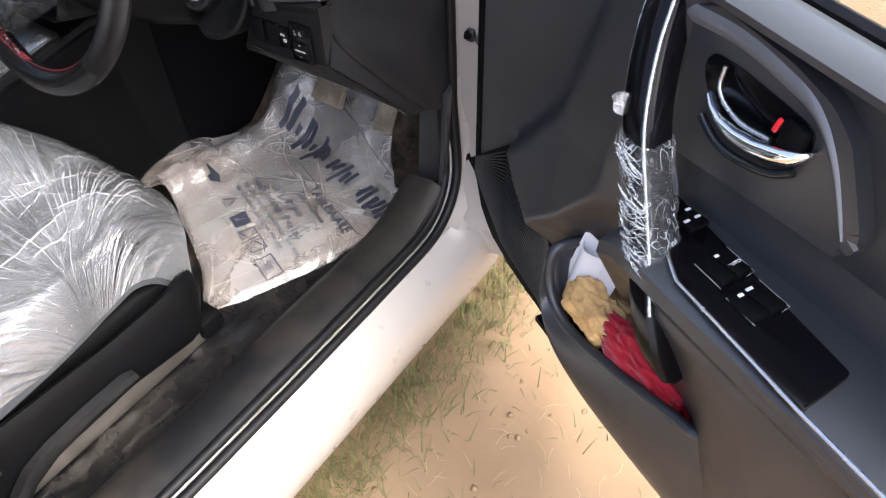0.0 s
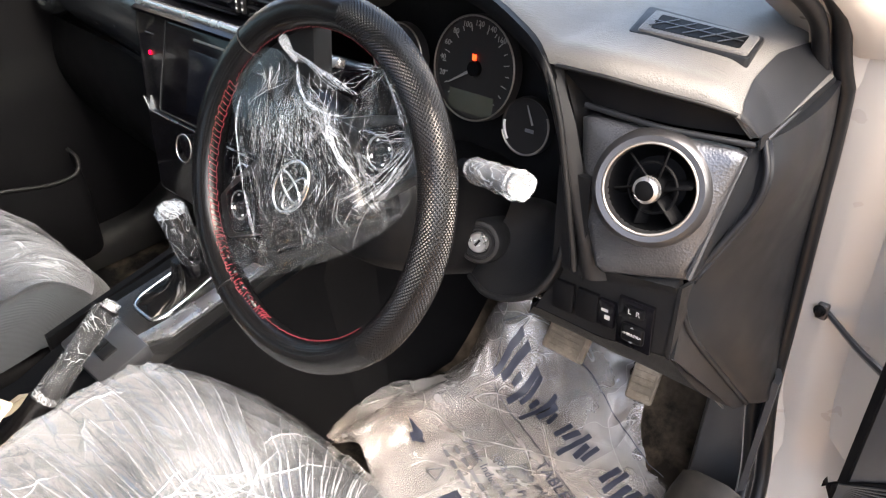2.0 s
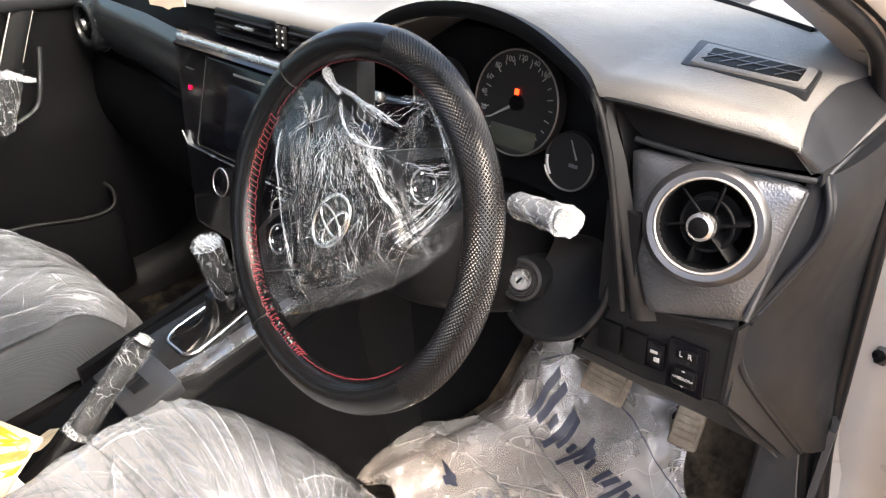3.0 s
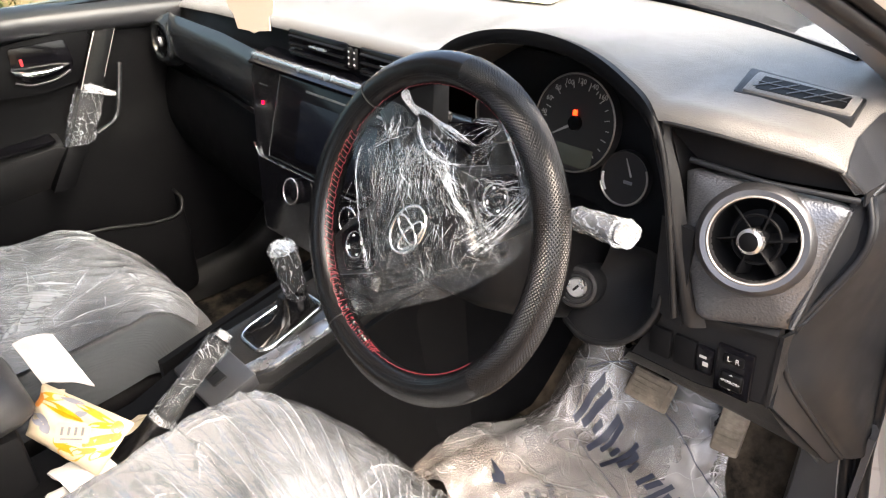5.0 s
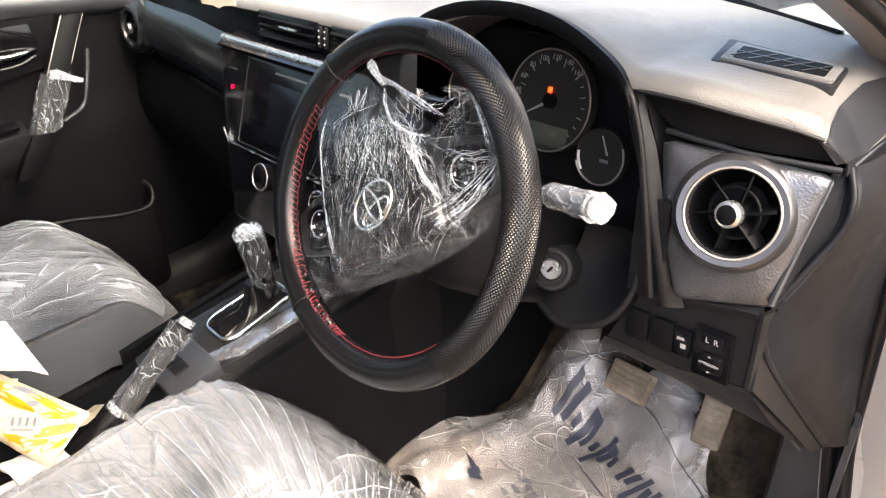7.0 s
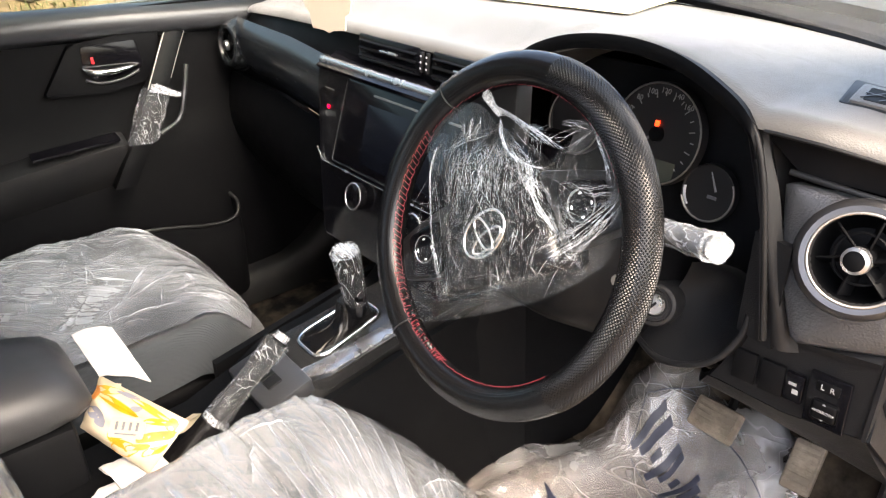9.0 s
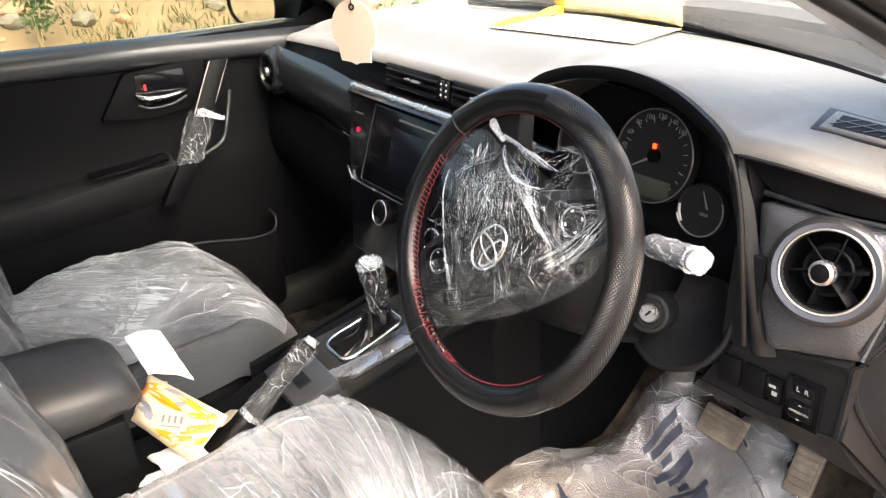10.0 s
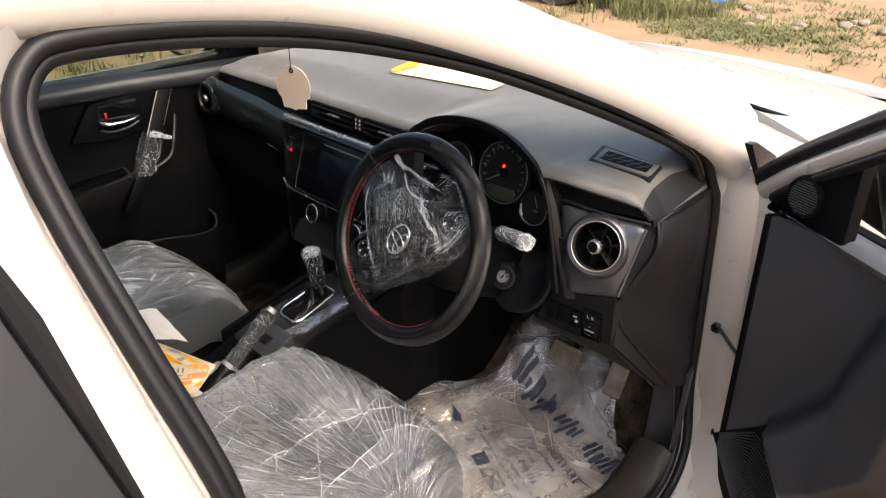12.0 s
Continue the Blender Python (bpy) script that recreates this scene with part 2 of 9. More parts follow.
def film(name, haze, coords="Object", even=0.85, tint=(0.95, 0.97, 0.98), gloss=0.02, rough=0.16, axis="Z", angles=(15, 50, -30), across=45.0, along=1.6, width=0.02, crease=0.5, crumple=9.0, crumple_amount=0.3, bump=0.5, shine=0.5, white=0.82, dust=None, dust_amount=0.0):
    """Thin clear or milky plastic foil: long taut streaks in a few directions, and crumpled facets between them."""
    m, nt, p, out = nodes_of(name)
    N, L = nt.nodes, nt.links
    N.remove(p)
    tc = N.new("ShaderNodeTexCoord")

    def op(kind, a, b, c=None, clamp=False):
        n = N.new("ShaderNodeMath")
        n.operation, n.use_clamp = kind, clamp
        for k, x in enumerate((a, b, c)):
            if x is None:
                continue
            if isinstance(x, (int, float)):
                n.inputs[k].default_value = x
            else:
                L.new(x, n.inputs[k])
        return n.outputs[0]

    def near_zero(x, w):
        r = N.new("ShaderNodeMapRange")
        r.interpolation_type = "SMOOTHSTEP"
        r.inputs["From Min"].default_value, r.inputs["From Max"].default_value = 0.0, w
        r.inputs["To Min"].default_value, r.inputs["To Max"].default_value = 1.0, 0.0
        L.new(x, r.inputs["Value"])
        return r.outputs["Result"]

    big = N.new("ShaderNodeTexNoise")
    big.inputs["Scale"].default_value, big.inputs["Detail"].default_value = crumple * 0.9, 4
    L.new(tc.outputs["Object"], big.inputs["Vector"])
    total, height = None, op("MULTIPLY", big.outputs["Fac"], 1.0)
    for k, ang in enumerate(angles):
        mp = N.new("ShaderNodeMapping")
        mp.vector_type = "TEXTURE"
        mp.inputs["Rotation"].default_value = (0, radians(ang), 0) if axis == "Y" else (0, 0, radians(ang))
        mp.inputs["Location"].default_value = (0.13 * k, 0.07 * k, 0.31 * k)
        mp.inputs["Scale"].default_value = (1 / along, 1 / across, 1 / across)
        L.new(tc.outputs[coords], mp.inputs["Vector"])
        n = N.new("ShaderNodeTexNoise")
        n.inputs["Scale"].default_value, n.inputs["Detail"].default_value = 1.0, 0.6
        L.new(mp.outputs["Vector"], n.inputs["Vector"])
        line = near_zero(op("ABSOLUTE", op("SUBTRACT", n.outputs["Fac"], 0.47 + 0.03 * k), 0), width)
        # each set of streaks keeps to patches of its own
        pn = N.new("ShaderNodeTexNoise")
        pn.inputs["Scale"].default_value, pn.inputs["Detail"].default_value = crumple * (0.5 + 0.2 * k), 3
        L.new(tc.outputs["Object"], pn.inputs["Vector"])
        pr = N.new("ShaderNodeMapRange")
        pr.inputs["From Min"].default_value, pr.inputs["From Max"].default_value = 0.42, 0.62
        L.new(pn.outputs["Fac"] if k == 0 else pn.outputs["Color"], pr.inputs["Value"])
        line = op("MULTIPLY", line, pr.outputs["Result"])
        total = line if total is None else op("MAXIMUM", total, line)
        ridge = op("ABSOLUTE", op("SUBTRACT", n.outputs["Fac"], 0.47 + 0.03 * k), 0)
        height = op("MULTIPLY_ADD", op("SQRT", ridge, 0), -0.9, height)
    vo = N.new("ShaderNodeTexVoronoi")
    vo.feature = "DISTANCE_TO_EDGE"
    vo.inputs["Scale"].default_value = crumple * 3
    wob = N.new("ShaderNodeVectorMath")
    wob.operation = "MULTIPLY_ADD"
    wob.inputs[1].default_value = (0.9 / crumple,) * 3
    L.new(big.outputs["Color"], wob.inputs[0])
    L.new(tc.outputs["Object"], wob.inputs[2])
    L.new(wob.outputs["Vector"], vo.inputs["Vector"])
    facet = op("MULTIPLY", near_zero(vo.outputs["Distance"], 0.03), crumple_amount)
    facet = op("MULTIPLY", facet, near_zero(big.outputs["Fac"], 0.55))
    total = op("MAXIMUM", total, facet)
    height = op("MULTIPLY_ADD", vo.outputs["Distance"], crumple_amount, height)
    bp = N.new("ShaderNodeBump")
    bp.inputs["Strength"].default_value, bp.inputs["Distance"].default_value = bump, 0.25 / across
    L.new(height, bp.inputs["Height"])
    tr = N.new("ShaderNodeBsdfTransparent")
    tr.inputs["Color"].default_value = (*tint, 1)
    df = N.new("ShaderNodeBsdfDiffuse")
    df.inputs["Color"].default_value = (white * 0.95, white, white * 1.05, 1)
    L.new(bp.outputs["Normal"], df.inputs["Normal"])
    if dust:
        n3 = N.new("ShaderNodeTexNoise")
        n3.inputs["Scale"].default_value, n3.inputs["Detail"].default_value = 7.0, 6
        L.new(tc.outputs["Object"], n3.inputs["Vector"])
        dm = N.new("ShaderNodeMix")
        dm.data_type = "RGBA"
        dm.inputs["A"].default_value, dm.inputs["B"].default_value = (white, white, white, 1), (*dust, 1)
        dr = N.new("ShaderNodeMapRange")
        dr.inputs["From Min"].default_value, dr.inputs["From Max"].default_value, dr.inputs["To Max"].default_value = 0.4, 0.65, dust_amount
        L.new(n3.outputs["Fac"], dr.inputs["Value"])
        L.new(dr.outputs["Result"], dm.inputs["Factor"])
        L.new(dm.outputs["Result"], df.inputs["Color"])
    gl = N.new("ShaderNodeBsdfAnisotropic")
    gl.inputs["Roughness"].default_value = rough
    gl.inputs["Color"].default_value = (0.97, 0.98, 1, 1)
    L.new(bp.outputs["Normal"], gl.inputs["Normal"])
    # haze gathers in patches, streaks stand out of it
    pat = N.new("ShaderNodeMapRange")
    pat.inputs["From Min"].default_value, pat.inputs["From Max"].default_value, pat.inputs["To Max"].default_value = 0.34, 0.66, haze * (2 - even)
    pat.inputs["To Min"].default_value = haze * even
    L.new(big.outputs["Fac"], pat.inputs["Value"])
    hz = pat.outputs["Result"]
    # crease lines go in as diffuse white, partly standing for glints
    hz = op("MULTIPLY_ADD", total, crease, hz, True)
    m1 = N.new("ShaderNodeMixShader")
    L.new(hz, m1.inputs["Fac"])
    L.new(tr.outputs["BSDF"], m1.inputs[1])
    L.new(df.outputs["BSDF"], m1.inputs[2])
    fr = N.new("ShaderNodeFresnel")
    fr.inputs["IOR"].default_value = 1.5
    L.new(bp.outputs["Normal"], fr.inputs["Normal"])
    m2 = N.new("ShaderNodeMixShader")
    L.new(op("MULTIPLY_ADD", fr.outputs["Fac"], shine, gloss, True), m2.inputs["Fac"])
    L.new(m1.outputs["Shader"], m2.inputs[1])
    L.new(gl.outputs["BSDF"], m2.inputs[2])
    L.new(m2.outputs["Shader"], out.inputs["Surface"])
    return m


def clear_glass(name, tint=(0.93, 0.96, 0.95)):
    m, nt, p, out = nodes_of(name)
    N, L = nt.nodes, nt.links
    N.remove(p)
    tr = N.new("ShaderNodeBsdfTransparent")
    tr.inputs["Color"].default_value = (*tint, 1)
    gl = N.new("ShaderNodeBsdfAnisotropic")
    gl.inputs["Roughness"].default_value = 0.02
    fr = N.new("ShaderNodeLayerWeight")
    fr.inputs["Blend"].default_value = 0.5
    pw = N.new("ShaderNodeMath")
    pw.operation = "POWER"
    pw.inputs[1].default_value = 5.0
    ad = N.new("ShaderNodeMath")
    ad.operation = "MULTIPLY_ADD"
    ad.inputs[1].default_value = 0.9
    ad.inputs[2].default_value = 0.04
    mx = N.new("ShaderNodeMixShader")
    L.new(fr.outputs["Facing"], pw.inputs[0])
    L.new(pw.outputs["Value"], ad.inputs[0])
    L.new(ad.outputs["Value"], mx.inputs["Fac"])
    L.new(tr.outputs["BSDF"], mx.inputs[1])
    L.new(gl.outputs["BSDF"], mx.inputs[2])
    L.new(mx.outputs["Shader"], out.inputs["Surface"])
    return m


def glow(name, colour, strength):
    m, nt, p, out = nodes_of(name)
    p.inputs["Base Color"].default_value = (*colour, 1)
    p.inputs["Emission Color"].default_value = (*colour, 1)
    p.inputs["Emission Strength"].default_value = strength
    return m


DUST = (0.42, 0.36, 0.28)
# Dusty pad; its base colour is also raised to hold some sky glare.
M_PAD = surface("dash pad, dusty grained plastic with sky glare", (0.074, 0.072, 0.068), 0.46, grain=420, bump=0.4, pattern="cells", pscale=620, spec=0.36, dirt=(0.12, 0.112, 0.10), dirt_amount=0.35, dirt_scale=5, sheen=0.27)
# Base below real black plastic; also carries shade of the cabin's far side.
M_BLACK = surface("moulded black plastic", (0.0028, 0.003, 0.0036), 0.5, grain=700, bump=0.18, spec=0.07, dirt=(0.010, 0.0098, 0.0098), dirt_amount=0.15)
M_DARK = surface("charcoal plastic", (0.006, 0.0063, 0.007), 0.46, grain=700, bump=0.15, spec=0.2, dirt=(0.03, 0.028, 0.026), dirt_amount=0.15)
M_GLOSS = surface("piano black trim", (0.003, 0.003, 0.004), 0.14, bump=0.0, rvary=0.05, spec=0.16)
M_WING = surface("satin black trim", (0.010, 0.012, 0.0135), 0.24, grain=500, bump=0.04, rvary=0.08, spec=0.7)
M_BEZEL = surface("dark silver hex-textured bezel", (0.080, 0.084, 0.092), 0.34, metal=0.75, bump=0.35, pattern="cells", pscale=430)
M_RING = surface("satin silver vent ring", (0.095, 0.095, 0.10), 0.33, metal=0.85, bump=0.03)
M_SILVER = surface("satin silver plastic", (0.55, 0.56, 0.57), 0.25, metal=0.9, bump=0.03)
M_CHROME = surface("bright chrome", (0.8, 0.8, 0.8), 0.1, metal=1.0, bump=0.0, rvary=0.04)
M_PAINT = surface("white car paint", (0.362, 0.341, 0.312), 0.28, vary=0.03, bump=0.0, coat=0.5, dirt=(0.31, 0.275, 0.23), dirt_amount=0.08, dirt_scale=6, rvary=0.02)
M_RUBBER = surface("black rubber seal", (0.006, 0.0064, 0.0075), 0.42, grain=300, bump=0.1, spec=0.22, dirt=(0.04, 0.039, 0.038), dirt_amount=0.1)
M_LEATHER = surface("black leather", (0.004, 0.004, 0.0045), 0.26, vary=0.05, bump=0.07, pattern="cells", pscale=1100, spec=0.34, rvary=0.02)
M_CARPET = surface("dark carpet with dust", (0.005, 0.005, 0.0055), 0.95, grain=1400, bump=0.9, dirt=(0.14, 0.115, 0.085), dirt_amount=0.5, dirt_scale=12, spec=0.05)
M_TOE = surface("carpet brown with dried mud", (0.014, 0.012, 0.010), 0.95, grain=1400, bump=0.9, dirt=(0.20, 0.155, 0.11), dirt_amount=0.6, dirt_scale=9, spec=0.05)
M_FABRIC = surface("dark grey seat fabric", (0.040, 0.045, 0.050), 0.9, pattern="weave", pscale=240, bump=0.4, spec=0.2, sheen=0.2)
M_VINYL = surface("charcoal grey vinyl", (0.022, 0.0225, 0.024), 0.45, bump=0.2, spec=0.4, pattern="cells", pscale=900)
M_RED = surface("red thread", (0.17, 0.014, 0.024), 0.6, bump=0.3, grain=2000)
M_REDMARK = surface("red paint", (0.7, 0.02, 0.03), 0.4, bump=0.0)
M_WHITE = surface("white print", (0.75, 0.75, 0.75), 0.5, bump=0.0, vary=0.03)
M_PRINT = surface("dark blue-black print", (0.03, 0.035, 0.055), 0.5, vary=0.3, vscale=60, bump=0.0)
M_PRINTG = surface("faded grey print", (0.12, 0.125, 0.14), 0.5, vary=0.3, vscale=60, bump=0.0)
M_PAPER = surface("white paper", (0.78, 0.78, 0.8), 0.7, vary=0.04, grain=400, bump=0.1)
M_PAPERY = surface("glossy pale yellow paper", (0.70, 0.60, 0.33), 0.30, vary=0.04, grain=400, bump=0.05, spec=0.8, coat=0.6)
M_TISSUE = surface("soft white tissue", (0.50, 0.49, 0.48), 0.9, vary=0.04, grain=300, bump=0.4)
M_YELLOW = surface("orange-yellow plastic wrap", (0.74, 0.33, 0.012), 0.35, vary=0.2, bump=0.2, grain=80)
M_YELLOW_CLOTH = surface("yellow terry cloth", (0.68, 0.43, 0.17), 0.95, vary=0.3, vscale=30, grain=900, bump=1.0, dirt=(0.3, 0.12, 0.04), dirt_amount=0.5, dirt_scale=40)
M_RED_CLOTH = surface("red microfibre cloth", (0.42, 0.004, 0.02), 0.95, vary=0.25, vscale=30, grain=900, bump=1.0, sheen=0.3)
M_CARD = surface("beige card", (0.5, 0.42, 0.35), 0.8, vary=0.05, grain=600, bump=0.1)
M_STEEL = surface("worn steel", (0.35, 0.33, 0.3), 0.4, metal=0.9, bump=0.1)
M_PEDAL = surface("dusty pedal rubber", (0.17, 0.14, 0.105), 0.85, bump=0.4, grain=500, dirt=DUST, dirt_amount=0.7, dirt_scale=30)
M_MIRROR = surface("mirror", (0.9, 0.9, 0.9), 0.02, metal=1.0, bump=0.0, rvary=0.01)
M_LCD = surface("dim grey-green display", (0.05, 0.055, 0.045), 0.15, bump=0.0)
M_SCREEN = surface("switched-off screen", (0.004, 0.005, 0.008), 0.2, bump=0.0, rvary=0.03, spec=0.12)
M_HOOD = surface("charcoal instrument hood", (0.034, 0.033, 0.032), 0.6, grain=700, bump=0.2, spec=0.3, dirt=(0.06, 0.057, 0.053), dirt_amount=0.3)
M_DIALFACE = surface("matt dark dial face", (0.015, 0.015, 0.016), 0.5, bump=0.0, spec=0.3)
M_LINING = surface("beige pillar lining", (0.4, 0.375, 0.335), 0.8, grain=600, bump=0.2)
M_LED = glow("red warning light", (1.0, 0.035, 0.008), 0.9)
M_LEDR = glow("red indicator", (1.0, 0.0, 0.03), 0.6)
# Seat film haze: lowered here, raised below, to make up for uneven light.
M_FILM = film("clear seat film", 0.13, coords="UV", even=0.4, angles=(0, 9, -12, 40, 4), across=34.0, along=1.0, width=0.006, crease=0.20, crumple=7.0, crumple_amount=0.06, bump=0.7, rough=0.15, gloss=0.08, shine=1.0, white=0.78)
M_FILMP = film("seat film, haze raised to brighten", 0.25, coords="UV", even=0.4, angles=(0, 9, -12, 40, 4), across=38.0, along=0.9, width=0.006, crease=0.22, crumple=7.0, crumple_amount=0.06, bump=0.7, rough=0.16, gloss=0.10, shine=1.0, white=0.80)
M_WRAP = film("crumpled clear wrap", 0.03, axis="Y", angles=(20, 75, -35, -70), across=75.0, along=3.0, width=0.014, crease=0.6, crumple=22.0, crumple_amount=0.09, bump=0.5, rough=0.22, gloss=0.0, shine=0.09)
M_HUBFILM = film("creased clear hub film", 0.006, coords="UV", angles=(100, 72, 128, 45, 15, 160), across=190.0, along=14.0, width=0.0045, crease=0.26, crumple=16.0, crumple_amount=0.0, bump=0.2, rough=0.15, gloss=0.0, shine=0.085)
M_FOLD = film("milky film fold", 0.32, even=0.5, angles=(10, 60), across=60.0, along=6.0, width=0.03, crease=0.2, crumple=20.0, crumple_amount=0.0, bump=0.4, rough=0.16, gloss=0.06, shine=0.8, white=0.72)
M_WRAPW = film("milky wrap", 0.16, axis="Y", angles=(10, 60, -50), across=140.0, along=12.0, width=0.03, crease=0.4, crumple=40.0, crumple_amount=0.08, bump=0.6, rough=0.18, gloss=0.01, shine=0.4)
M_BAG = film("milky plastic bag", 0.36, even=0.75, tint=(0.93, 0.91, 0.89), angles=(20, 70, -40), across=20.0, along=1.2, width=0.008, crease=0.25, crumple=9.0, crumple_amount=0.0, bump=0.5, rough=0.25, gloss=0.03, shine=0.6, white=0.56, dust=(0.44, 0.37, 0.31), dust_amount=0.7)
M_GLASS = clear_glass("window glass")
M_TINT = surface("dark tinted glass", (0.006, 0.0065, 0.008), 0.06, bump=0.0, rvary=0.03, spec=0.2)
M_SOIL = surface("dry sandy soil", (0.255, 0.178, 0.108), 0.95, vary=0.25, vscale=3.0, grain=60, bump=0.8, spec=0.1, dirt=(0.205, 0.130, 0.072), dirt_amount=0.6, dirt_scale=2.2)
M_STONE = surface("broken stone", (0.2, 0.165, 0.125), 0.9, vary=0.3, vscale=12, grain=60, bump=0.8)
M_BRICK = surface("rubble brick", (0.42, 0.22, 0.13), 0.9, vary=0.3, vscale=12, grain=60, bump=0.8)
M_GRASS = surface("dry green grass", (0.085, 0.10, 0.032), 0.8, vary=0.5, vscale=6, bump=0.0, dirt=(0.28, 0.215, 0.09), dirt_amount=0.7, dirt_scale=25)
M_STRAW = surface("straw", (0.30, 0.225, 0.12), 0.8, vary=0.3, vscale=40, bump=0.0)
M_LEAF = surface("green leaves", (0.07, 0.12, 0.03), 0.6, vary=0.4, vscale=20, bump=0.0)
M_BLUE = surface("blue tarpaulin", (0.03, 0.15, 0.5), 0.6, bump=0.3, grain=50)
M_TYRE = surface("dusty tyre rubber", (0.03, 0.028, 0.026), 0.8, bump=0.4, dirt=DUST, dirt_amount=0.5)
M_GEARPLATE = surface("smoked silver plate", (0.045, 0.046, 0.048), 0.2, metal=0.7, bump=0.02, rvary=0.06)
M_MAT = surface("black crinkled plastic mat", (0.006, 0.006, 0.007), 0.25, grain=40, bump=0.8, spec=0.4, dirt=(0.07, 0.062, 0.052), dirt_amount=0.22, dirt_scale=9)
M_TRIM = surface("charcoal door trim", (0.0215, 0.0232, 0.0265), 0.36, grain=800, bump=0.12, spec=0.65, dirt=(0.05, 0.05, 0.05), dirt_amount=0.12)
M_DIM = surface("grey dial figures", (0.24, 0.24, 0.24), 0.5, vary=0.05, bump=0.0)
M_SCUFF = surface("dusty scuff plastic", (0.006, 0.0064, 0.0072), 0.45, grain=500, bump=0.2, spec=0.2, dirt=(0.26, 0.22, 0.165), dirt_amount=0.12, dirt_scale=6, stretch=(4, 0.6, 1))
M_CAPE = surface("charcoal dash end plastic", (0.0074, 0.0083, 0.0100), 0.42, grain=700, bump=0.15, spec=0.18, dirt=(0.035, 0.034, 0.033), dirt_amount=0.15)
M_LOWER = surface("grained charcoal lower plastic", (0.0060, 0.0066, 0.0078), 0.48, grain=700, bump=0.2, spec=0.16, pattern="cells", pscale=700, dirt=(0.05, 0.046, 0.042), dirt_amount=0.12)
M_BELT = surface("grey padded trim", (0.060, 0.064, 0.070), 0.45, grain=800, bump=0.15, spec=0.5)
M_BAND = surface("satin grey trim band", (0.15, 0.155, 0.165), 0.36, metal=0.3, grain=800, bump=0.06, spec=0.6)
M_SATIN = surface("satin charcoal plastic", (0.03, 0.031, 0.034), 0.34, grain=800, bump=0.08, spec=0.6)
M_FILMB = film("taut clear seat film", 0.06, coords="UV", even=0.5, angles=(0, 9, -12), across=20.0, along=1.0, width=0.010, crease=0.4, crumple=6.0, crumple_amount=0.06, bump=0.7, rough=0.2, gloss=0.03, shine=0.8, white=0.8)
# Green tint is added to take brightness off the view outside.
M_SIDEGLASS = clear_glass("side glass with view-dimming tint", (0.62, 0.66, 0.61))
M_SILVERP = surface("brushed silver trim", (0.36, 0.36, 0.37), 0.28, metal=0.85, bump=0.03)

# ================= ground and surroundings =================
def ground_z(x, y):
    """Flat yard; a bank rises beyond the car's left side."""
    d = max(0.0, -x - 4.2)
    bank = 1.5 * (1 - math.exp(-d * d / 6.0)) if d else 0.0
    r = math.hypot(x - 0.8, y - 0.8)
    lump = 0.02 * fbm((x, y, 0), 0.9) * min(1, r / 2.5) + 0.006 * fbm((x, y, 3), 5.0)
    far = 0.25 * fbm((x, y, 9), 0.12) * min(1, max(0, r - 8) / 10)
    return bank * (0.8 + 0.3 * fbm((x, y, 1), 0.35)) + lump + far


def build_ground():
    bm = bmesh.new()
    # rings, fine near the car and coarse towards the horizon
    rad = [0.0] + [0.12 * 1.062 ** i for i in range(150)]
    n = 120
    rows = []
    for r in rad:
        row = []
        for k in range(n):
            a = 2 * math.pi * k / n
            x, y = 0.9 + r * math.cos(a), 0.7 + r * math.sin(a)
            row.append(bm.verts.new((x, y, ground_z(x, y))))
        rows.append(row)
    for a, b in zip(rows[1:], rows[2:]):
        for k in range(n):
            bm.faces.new((a[k], a[(k + 1) % n], b[(k + 1) % n], b[k]))
    c = rows[0][0]
    for v in rows[0][1:]:
        bm.verts.remove(v)
    for k in range(n):
        bm.faces.new((c, rows[1][k], rows[1][(k + 1) % n]))
    ob = part("ground", bm, M_SOIL)
    tagged(ob, "dry sandy bare earth yard with straw and tyre marks", "ground", kind="structure")


build_ground()

# ================= car body =================
car = thing("car_body", (0, 0, 0), "white sedan body shell with its front door opening", "car body")


def side_x(z):
    """Half-width of the door opening's seal at a height: the cabin leans inwards above the belt."""
    return lin(z, [(0.15, 0.80), (0.45, 0.79), (0.95, 0.772), (1.1, 0.705), (1.25, 0.632), (1.42, 0.555)])


def front_in(y, z):
    """The opening's front edge stands further in than its sill."""
    return 0.034 * interp(y, [(0.80, 0.0), (0.95, 1.0)]) * interp(z, [(0.33, 0.2), (0.55, 1.0), (0.95, 1.0), (1.08, 0.0)])


# the opening, seen from the side, as y, z pairs
OPENING = [(-0.06, 0.36), (0.10, 0.325), (0.40, 0.315), (0.70, 0.315), (0.85, 0.325), (0.928, 0.385), (0.956, 0.48), (0.964, 0.62), (0.966, 0.80), (0.964, 0.93),
           (0.935, 1.010), (0.875, 1.062), (0.76, 1.125), (0.62, 1.193), (0.46, 1.262), (0.28, 1.318), (0.13, 1.346), (0.0, 1.356), (-0.05, 1.345), (-0.078, 1.30),
           (-0.076, 1.22), (-0.058, 1.10), (-0.035, 0.96), (-0.03, 0.8), (-0.045, 0.6), (-0.075, 0.44)]


def opening_loop(n=150, grow=0.0, dx=0.0, sign=1):
    pts = spline([(0, y, z) for y, z in OPENING], n, closed=True)
    out = []
    for i, p in enumerate(pts):
        t = (pts[(i + 1) % n] - pts[i - 1]).normalized()
        q = p + Vector((0, t.z, -t.y)) * grow
        out.append(Vector((sign * (side_x(q.z) - front_in(q.y, q.z) + dx), q.y, q.z)))
    return out


# white flange round the opening: from the seal outwards to the outer skin
rings = []
